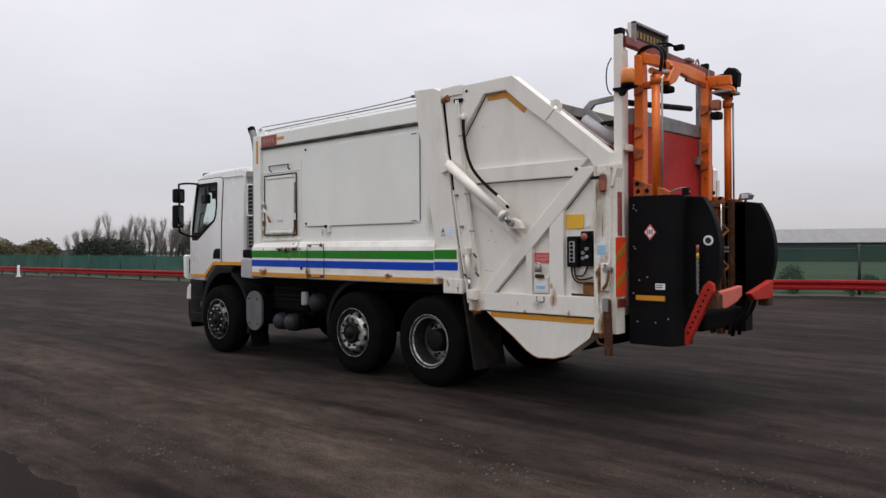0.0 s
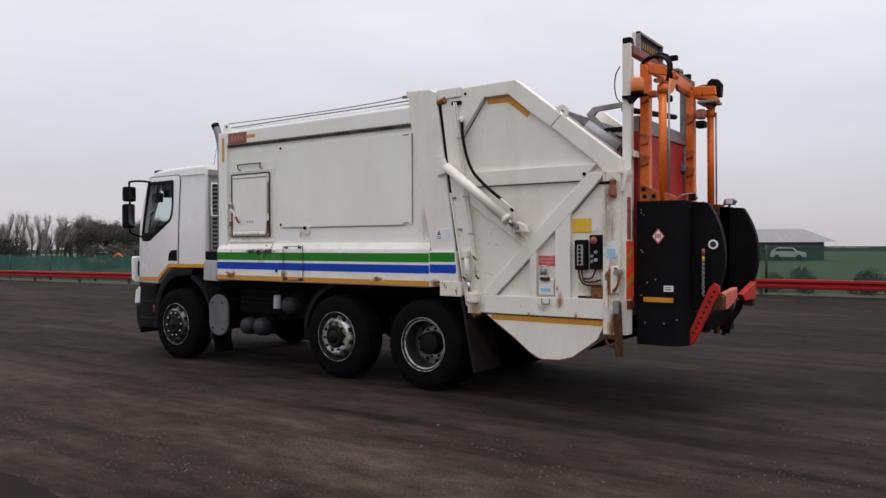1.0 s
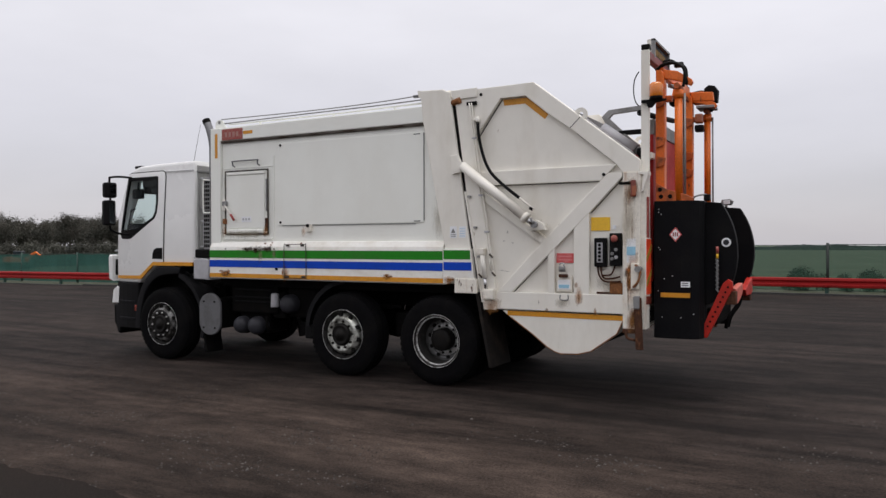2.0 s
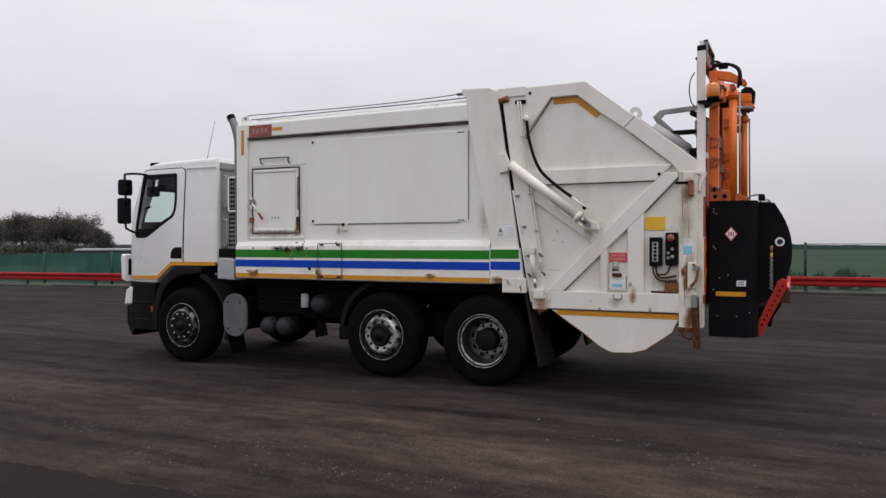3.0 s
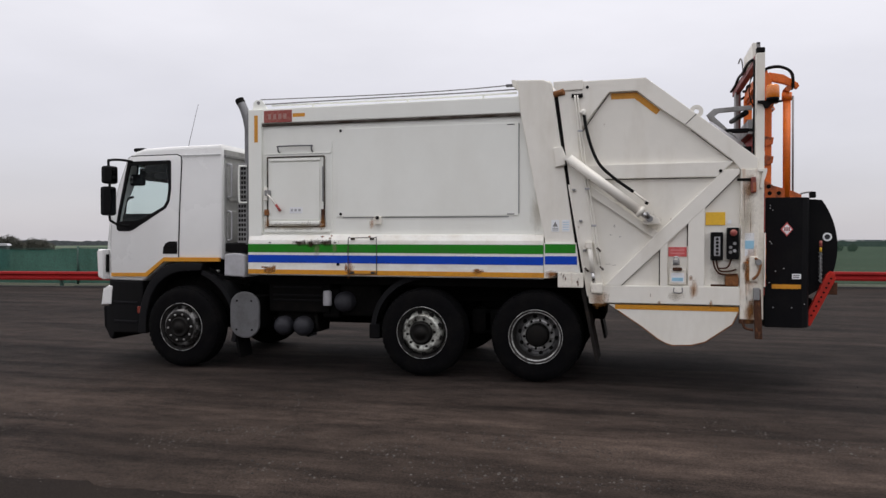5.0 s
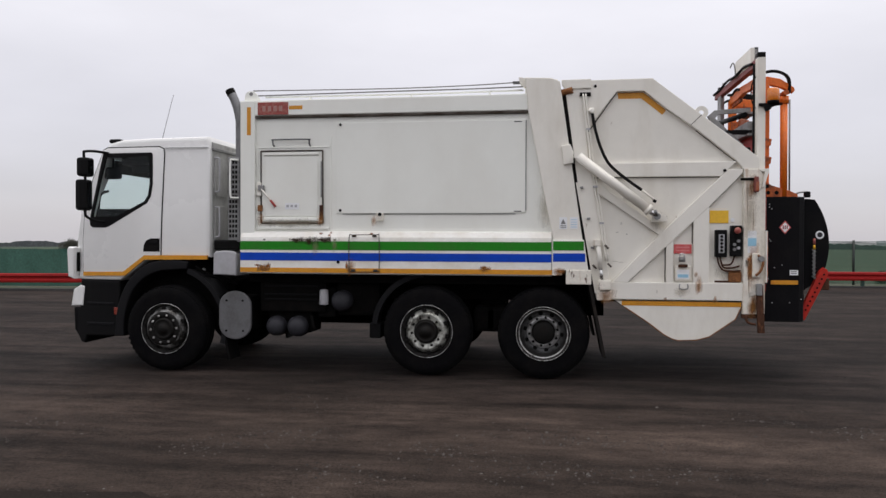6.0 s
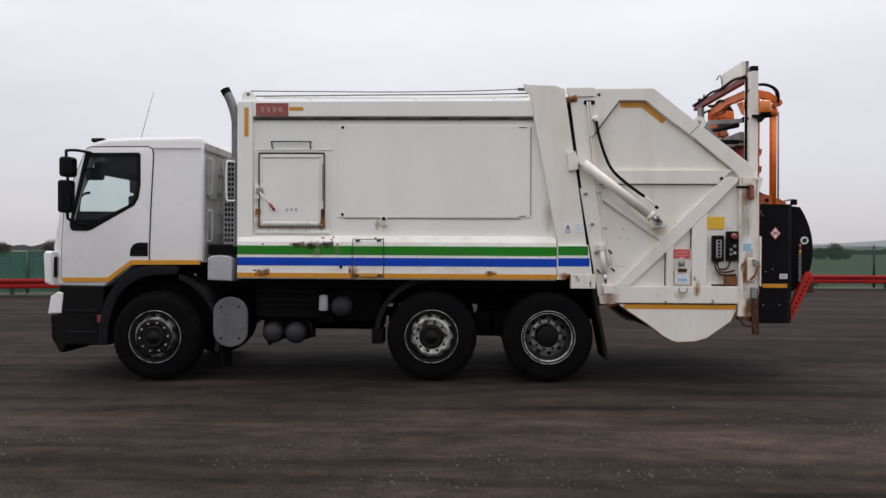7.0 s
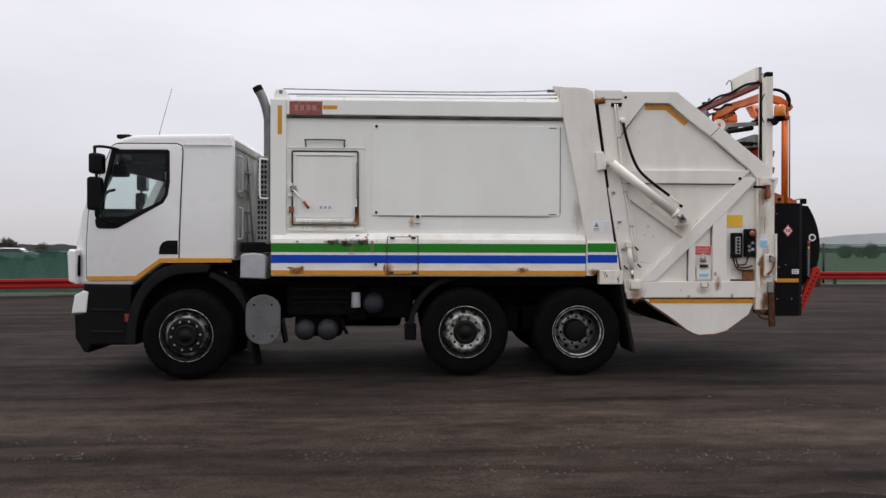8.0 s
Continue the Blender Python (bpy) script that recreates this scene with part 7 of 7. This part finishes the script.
def tree_meshes(seed, height, spread, leaves, leaf_size, bare):
    """A tapered trunk with limbs and twigs, and a crown of small leaf faces round the twig ends."""
    rg = random.Random(seed)
    wood, tips = B(), []

    def limb(p, d, length, r, level):
        pts = [p]
        for _ in range(3):
            d = (d + Vector((rg.uniform(-0.2, 0.2), rg.uniform(-0.2, 0.2), rg.uniform(-0.02, 0.16)))).normalized()
            pts.append(pts[-1] + d * length / 3)
        tube(wood, pts, r, 5 if level < 2 else 3, r * 0.55, cap=False)
        tips.extend(pts[1:] if level else pts[3:])
        if level < 3:
            for k in range(5 if level == 0 else 4 if level == 1 else 3):
                q = pts[1 + rg.randrange(3)] if level else pts[0].lerp(pts[-1], rg.uniform(0.35, 1.0))
                a_ = rg.uniform(0, 2 * math.pi)
                up = rg.uniform(0.35, 1.1)
                limb(q, Vector((math.cos(a_) * spread, math.sin(a_) * spread, up)).normalized(), length * rg.uniform(0.38, 0.6), r * 0.45, level + 1)

    limb(Vector((0, 0, 0)), Vector((0, 0, 1)), height * 0.62, height * 0.022, 0)
    crown = B()
    for _ in range(leaves):
        c_ = rg.choice(tips) + Vector((rg.gauss(0, 0.22), rg.gauss(0, 0.22), rg.gauss(0, 0.2))) * (0.95 if bare else 1.3)
        if c_.z < height * 0.12:
            continue
        s_ = leaf_size * rg.uniform(0.5, 1.3)
        m = Euler((rg.uniform(0, 6.3), rg.uniform(0, 6.3), rg.uniform(0, 6.3))).to_matrix()
        crown.faces.new([crown.verts.new(c_ + m @ Vector(v) * s_) for v in ((-0.5, -0.3, 0), (0.1, -0.5, 0.1), (0.5, 0.2, 0), (-0.1, 0.5, -0.1))])
    return wood, crown


TREES = []
for k, (h, sp, lv, ls, bare, mt) in enumerate(((6.4, 0.20, 3400, 0.058, True, LEAF_BARE), (6.0, 0.55, 6500, 0.115, False, LEAF), (5.2, 0.6, 7500, 0.115, False, LEAF), (6.8, 0.18, 3200, 0.058, True, LEAF_BARE), (5.6, 0.5, 4200, 0.105, False, LEAF))):
    w_, c_ = tree_meshes(20 + k, h, sp, lv, ls, bare)
    t_ = thing("tree", "tall thin bare tree with few leaves behind the fence" if bare else "dull green leafy tree behind the fence", "tree", "trees behind the fence", at=(-85, 30, -0.65))
    part("trunk", w_, BARK, t_)
    part("crown", c_, mt, t_)
    TREES.append(t_)


def bush_meshes(seed, w, h, leaves):
    rg = random.Random(seed)
    bm_ = B()
    wood = B()
    blobs = [(rg.uniform(-w, w) * 0.7, rg.uniform(-0.5, 0.5), rg.uniform(0.35, 0.75) * h, rg.uniform(0.35, 0.6) * h) for _ in range(7)]
    for bx, by, bz, br in blobs:
        tube(wood, [(bx * 0.4, by * 0.4, 0), (bx, by, bz)], 0.05, 4, 0.02)
    for _ in range(leaves):
        bx, by, bz, br = rg.choice(blobs)
        v = Vector((rg.gauss(0, 1), rg.gauss(0, 1), rg.gauss(0, 1))).normalized() * br * rg.uniform(0.6, 1.08)
        c_ = Vector((bx, by, bz)) + v
        if c_.z < 0:
            continue
        m = Euler((rg.uniform(0, 6.3), rg.uniform(0, 6.3), rg.uniform(0, 6.3))).to_matrix()
        s_ = rg.uniform(0.09, 0.2)
        bm_.faces.new([bm_.verts.new(c_ + m @ Vector(q) * s_) for q in ((-0.5, -0.3, 0), (0.1, -0.5, 0.1), (0.5, 0.2, 0), (-0.1, 0.5, -0.1))])
    return wood, bm_


BUSHES = []
for k, (w, h, n_, mt, lab) in enumerate(((1.6, 2.6, 5200, LEAF_DARK, "dark evergreen bush"), (2.0, 2.1, 5200, LEAF_TAN, "tan autumn hedge bush"), (1.8, 2.3, 4500, LEAF, "dull green bush"))):
    w_, c_ = bush_meshes(50 + k, w, h, n_)
    t_ = thing("bush", lab + " behind the fence", "bush", "bushes behind the fence", at=(-80 - k, 34, -0.65))
    part("stems", w_, BARK, t_)
    part("foliage", c_, mt, t_)
    BUSHES.append(t_)


def bearing(az, d):
    """A place d metres from the middle of the yard, az degrees to the right of the y axis."""
    return 4.5 + d * math.sin(radians(az)), -8.5 + d * math.cos(radians(az))


rg = random.Random(77)
first = {}


def plant(src, az, d, s, turn=None):
    px, py = bearing(az, d)
    m = pose(px, py, land(math.hypot(px, py)) - 0.03, 0, 0, rg.uniform(0, 360) if turn is None else turn)
    if src.name not in first:
        first[src.name] = True
        src.matrix_basis = m @ Matrix.Scale(s, 4)
        return
    o = copy_thing(src, m)
    o.scale = (s, s, s)


# grove: bare trees at one end, leafy ones at the other, dark bushes before them
for k in range(52):
    az = -68.0 + 0.170 * k + rg.uniform(-0.25, 0.25)
    plant(TREES[rg.choice((0, 3))], az, rg.uniform(90, 104), rg.uniform(0.56, 0.80) * (0.85 if k < 8 else 1))
for k in range(40):
    az = -60.8 + 0.27 * k + rg.uniform(-0.2, 0.2)
    plant(TREES[rg.choice((1, 2, 1, 4))], az, rg.uniform(90, 104), rg.uniform(0.80, 1.0) * (1 if k < 36 else 0.8))
for k in range(12):
    plant(BUSHES[0], -67.0 + 0.28 * k + rg.uniform(-0.1, 0.1), rg.uniform(82, 88), rg.uniform(0.92, 1.15) * (1 if 1 < k < 9 else 0.8))
for k in range(8):
    plant(BUSHES[2], -58.5 + 1.1 * k, rg.uniform(84, 88), rg.uniform(0.7, 0.95))
for k in range(14):
    plant(BUSHES[1], -78.0 + 0.65 * k + rg.uniform(-0.2, 0.2), rg.uniform(92, 100), rg.uniform(1.05, 1.4))
for az, d, s in ((-47.4, 150, 0.75), (-46.8, 150, 1.0), (-46.2, 152, 1.05), (-45.3, 150, 0.85), (-44.5, 150, 0.85), (-43.8, 150, 0.8), (-36.0, 160, 0.9), (-35.0, 160, 1.0), (-34.0, 160, 0.9), (-30.9, 140, 1.0), (-29.9, 142, 1.1), (-27.6, 128, 0.8), (-25.4, 128, 0.9),
                 (7.6, 160, 0.6), (8.3, 156, 0.75), (9.0, 150, 0.8), (9.8, 158, 0.7), (10.5, 150, 0.9), (11.6, 150, 0.8), (12.3, 158, 0.65), (13.2, 160, 0.55), (22.8, 158, 0.6), (23.6, 156, 0.8), (25.3, 158, 0.7), (24.4, 150, 1.1), (29.6, 150, 0.9), (31.0, 150, 1.0)):
    plant(BUSHES[2], az, d, s)
# weeds against the fence
for x, s in ((-0.9, 0.50), (0.9, 0.36), (2.0, 0.48), (6.0, 0.42), (4.1, 0.45), (7.4, 0.40), (3.6, 0.3), (5.1, 0.33), (13.2, 0.28)):
    o = copy_thing(BUSHES[2], pose(x, edge_y(x) + 2.0, 0.0, 0, 0, rg.uniform(0, 360)))
    o.scale = (s * 0.7, s * 0.5, s * 0.62)

# far hedgerows and hill
def ridge(name, label, mat_, az0, az1, d, base, h, rough, n, kind="structure"):
    bm_ = B()
    rg_ = random.Random(n)
    lo_, hi_, bk_ = [], [], []
    hh = h
    for k in range(n + 1):
        az = az0 + (az1 - az0) * k / n
        px, py = bearing(az, d)
        qx, qy = bearing(az, d * 1.03)
        hh = max(0.35 * h, min(1.25 * h, hh + rg_.uniform(-rough, rough)))
        lo_.append(bm_.verts.new((px, py, base)))
        hi_.append(bm_.verts.new((px, py, base + hh)))
        bk_.append(bm_.verts.new((qx, qy, base)))
    for k in range(n):
        bm_.faces.new((lo_[k], lo_[k + 1], hi_[k + 1], hi_[k]))
        bm_.faces.new((hi_[k], hi_[k + 1], bk_[k + 1], bk_[k]))
    return tagged(new(name, mesh_of(name, bm_, mat_)), label, "backdrop", kind=kind)


# haze over the distance is mixed into the hill's pale colour
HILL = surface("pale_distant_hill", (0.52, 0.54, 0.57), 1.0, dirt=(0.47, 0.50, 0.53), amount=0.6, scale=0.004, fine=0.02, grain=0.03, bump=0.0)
ridge("backdrop_1", "far dark hedgerow along the horizon, tinted with painted haze", FARWOOD, -85, 40, 330, land(330) - 0.1, 2.05, 0.5, 640)
ridge("backdrop_2", "farther hedgerow and woods along the horizon, tinted with painted haze", FARWOOD, -85, 45, 520, land(520) - 0.1, 2.4, 0.6, 500)
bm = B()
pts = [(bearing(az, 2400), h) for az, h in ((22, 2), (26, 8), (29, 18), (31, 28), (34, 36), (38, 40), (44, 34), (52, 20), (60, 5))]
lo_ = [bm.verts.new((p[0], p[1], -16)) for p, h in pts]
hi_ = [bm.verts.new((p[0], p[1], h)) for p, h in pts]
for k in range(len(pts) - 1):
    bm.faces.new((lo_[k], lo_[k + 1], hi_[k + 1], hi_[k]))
tagged(new("backdrop_3", mesh_of("backdrop_3", bm, HILL)), "hill on the horizon with haze painted into its pale colour", "backdrop", kind="structure")

# long barn
ROOF = surface("grey_sheet_roof", (0.19, 0.19, 0.195), 0.6, dirt=(0.15, 0.15, 0.15), amount=0.4, scale=0.4, stretch=(3, 1, 1), fine=3, grain=0.06, bump=0.1)
BARNWALL = surface("dark_barn_cladding", (0.035, 0.048, 0.055), 0.7, dirt=(0.05, 0.06, 0.06), amount=0.6, scale=0.5, fine=4, bump=0.1)
barn = thing("barn", "long low barn with a grey sheet roof and dark walls", "barn", at=(-8.5, 101.0, -0.62))
barn.rotation_euler = (0, 0, radians(16))
part("wall", prism(B(), [(-26, -0.6), (0, -0.6), (0, 2.3), (-26, 2.3)], 0.4, 11.6), BARNWALL, barn)
part("roof", prism(B(), [(-0.2, 2.35), (12.2, 2.35), (6.2, 4.15), (5.8, 4.15)], -26.5, -2.0, axis="x"), ROOF, barn, "grey profiled sheet roof")
bm = B()
v = [bm.verts.new(q) for q in ((-2.0, -0.2, 2.35), (-2.0, 12.2, 2.35), (-2.0, 6.2, 4.15), (-2.0, 5.8, 4.15), (1.5, -0.2, 2.35), (1.5, 12.2, 2.35))]
for q in ((0, 4, 3), (3, 4, 5, 2), (1, 2, 5), (0, 1, 5, 4)):
    bm.faces.new([v[k] for k in q])
bmesh.ops.recalc_face_normals(bm, faces=bm.faces[:])
part("hip", bm, ROOF, barn)
for xx in (-6, -13, -20):
    part("barn_door", box(B(), xx, xx + 3.2, 0.34, 0.42, 0.0, 2.0, 0.01), BARNWALL, barn)
# vehicles and huts seen over and through the net
VANW = surface("white_van_paint", (0.72, 0.72, 0.73), 0.35, dirt=(0.5, 0.5, 0.5), amount=0.3, scale=1, bump=0.0)
VANG = surface("dark_vehicle_glass", (0.02, 0.025, 0.03), 0.1, bump=0.0)


def car(label, at, turn, mt, tall=1.0):
    c_ = thing("parked_car", label, "car", "cars beyond the fence", at=at)
    c_.rotation_euler = (0, 0, radians(turn))
    part("body", prism(B(), [(-2.1, 0.35), (2.1, 0.35), (2.12, 0.75), (1.95, 0.92), (1.1, 0.98 * tall), (0.55, 1.42 * tall), (-1.3, 1.45 * tall), (-1.95, 1.05 * tall), (-2.12, 0.8)], -0.85, 0.85, 0.08, 3), mt, c_)
    part("side_window", prism(B(), [(0.95, 1.0 * tall), (0.5, 1.34 * tall), (-1.25, 1.36 * tall), (-1.6, 1.02 * tall)], -0.86, 0.86, 0.01), VANG, c_)
    for xx in (-1.3, 1.3):
        for yy_ in (-0.8, 0.8):
            part("wheel", tube(B(), [(xx, yy_ - 0.09, 0.33), (xx, yy_ + 0.09, 0.33)], 0.33, 16), RUBBER, c_)
    return c_


px, py = bearing(-30.2, 96)
car("white parked car beyond the fence", (px, py, -0.62), 12, VANW)
px, py = bearing(-9.0, 108)
car("white parked pickup near the barn", (px, py, -0.62), 5, VANW, 1.1)
px, py = bearing(-49.6, 62)
hut = thing("site_hut", "low pale-roofed green site hut beyond the fence", "hut", at=(px, py, -0.62))
hut.rotation_euler = (0, 0, radians(40))
part("wall", box(B(), -2.6, 2.6, -1.2, 1.2, 0.0, 1.6, 0.02), BARNWALL, hut)
part("roof", prism(B(), [(-2.75, 1.60), (2.75, 1.60), (2.6, 1.74), (-2.6, 1.74)], -1.35, 1.35, 0.01), PALEGREY, hut, "pale flat roof")
part("door", box(B(), -0.4, 0.4, -1.23, -1.19, 0.0, 1.5, 0.005), POST, hut)
# orange digger
px, py = bearing(-58.4, 74)
dg = thing("excavator", "small orange excavator parked beyond the fence", "excavator", at=(px, py, -0.62))
dg.rotation_euler = (0, 0, radians(30))
dg.scale = (0.72, 0.72, 0.72)
part("house", prism(B(), [(-1.3, 0.8), (0.9, 0.8), (0.9, 1.3), (0.3, 1.4), (-1.2, 1.45)], -0.9, 0.9, 0.06), ORANGE, dg)
part("cab", box(B(), -0.1, 0.9, -0.85, 0.0, 0.85, 2.15, 0.06), VANG, dg)
for yy_ in (-0.8, 0.8):
    part("track", prism(B(), [(-1.5, 0.15), (-1.2, 0.0), (1.2, 0.0), (1.5, 0.15), (1.5, 0.5), (1.2, 0.65), (-1.2, 0.65), (-1.5, 0.5)], yy_ - 0.22, yy_ + 0.22, 0.02), RUBBER, dg)
part("boom", prism(B(), [(0.8, 1.0), (1.1, 0.95), (1.9, 1.75), (2.2, 1.95), (2.05, 2.1), (1.6, 1.9)], 0.1, 0.4, 0.02), ORANGE, dg, "orange-red boom")
part("dipper", prism(B(), [(1.98, 2.05), (2.2, 1.98), (3.0, 1.4), (2.85, 1.3)], 0.12, 0.38, 0.02), ORANGE, dg)
part("bucket", prism(B(), [(2.8, 1.5), (3.15, 1.45), (3.2, 1.0), (2.9, 0.8), (2.6, 1.1)], 0.0, 0.5, 0.02), CHASSIS, dg)

# ---- loose stones on the yard ----
STONE = surface("grey_brown_grit", (0.045, 0.038, 0.034), 0.9, bump=0.0)
sn, sl = STONE.node_tree.nodes, STONE.node_tree.links
geo, tone = sn.new("ShaderNodeNewGeometry"), sn.new("ShaderNodeValToRGB")
tone.color_ramp.elements[0].color, tone.color_ramp.elements[1].color = (0.010, 0.008, 0.007, 1), (0.088, 0.078, 0.070, 1)
mid = tone.color_ramp.elements.new(0.7)
mid.color = (0.048, 0.039, 0.033, 1)
sl.new(geo.outputs["Random Per Island"], tone.inputs["Fac"])
sl.new(tone.outputs["Color"], sn["Principled BSDF"].inputs["Base Color"])
rs_ = np.random.RandomState(5)
ico = [(0.0, 0.0, 1.0), (0.9, 0.0, 0.1), (0.25, 0.85, 0.15), (-0.75, 0.5, 0.05), (-0.7, -0.55, 0.12), (0.3, -0.85, 0.0)]
tri = [(0, 1, 2), (0, 2, 3), (0, 3, 4), (0, 4, 5), (0, 5, 1)]
verts, faces = [], []
groups = [(rs_.uniform(-3, 6), rs_.uniform(-5.3, -2.2), rs_.uniform(0.12, 0.45), rs_.uniform(0.06, 0.2)) for _ in range(16)]
groups += [(4.95, -2.5, 0.30, 0.14), (1.30, -3.7, 0.25, 0.12), (1.35, -4.5, 0.22, 0.12), (1.82, -3.8, 0.40, 0.12), (1.90, -4.5, 0.35, 0.12), (-1.22, -4.3, 0.22, 0.14), (-0.72, -3.9, 0.25, 0.10), (-3.2, -4.25, 0.2, 0.06), (3.8, -3.2, 0.2, 0.10), (5.2, -2.1, 0.35, 0.10), (5.4, -0.95, 0.25, 0.08), (0.5, -4.1, 0.2, 0.1)]
groups += groups[-12:]


def pebble(x, y, s):
    a_ = rs_.uniform(0, 6.28)
    k = len(verts)
    for px_, py_, pz_ in ico:
        sx, sy = px_ * s * rs_.uniform(0.7, 1.2), py_ * s * rs_.uniform(0.7, 1.2)
        verts.append((x + sx * math.cos(a_) - sy * math.sin(a_), y + sx * math.sin(a_) + sy * math.cos(a_), pz_ * s * rs_.uniform(0.5, 0.9) - 0.001 + fall(x)))
    faces.extend([(k + i_, k + j_, k + l_) for i_, j_, l_ in tri])


for _ in range(3900):
    gx, gy, gw, gh = groups[rs_.randint(len(groups))]
    pebble(rs_.normal(gx, gw), rs_.normal(gy, gh), 0.003 + 0.012 * rs_.rand() ** 3)
for _ in range(900):
    pebble(rs_.uniform(-7, 9), rs_.uniform(-6.5, 4.5), 0.003 + 0.010 * rs_.rand() ** 5)
for _ in range(700):
    pebble(rs_.uniform(-8, 2.9), -5.37 + rs_.normal(0, 0.05), 0.004 + 0.010 * rs_.rand() ** 3)
for px_, py_, s_ in ((2.274, -2.463, 0.024), (3.1, -2.9, 0.02), (0.75, -4.4, 0.018), (4.6, -0.6, 0.03), (1.9, -2.9, 0.02), (2.9, -3.4, 0.02)):
    pebble(px_, py_, s_)
me = bpy.data.meshes.new("loose_stones")
me.from_pydata(verts, [], faces)
me.materials.append(STONE)
tagged(new("loose_stones", me), "scattered small grey stones on the yard surface", "stones", kind="stuff")
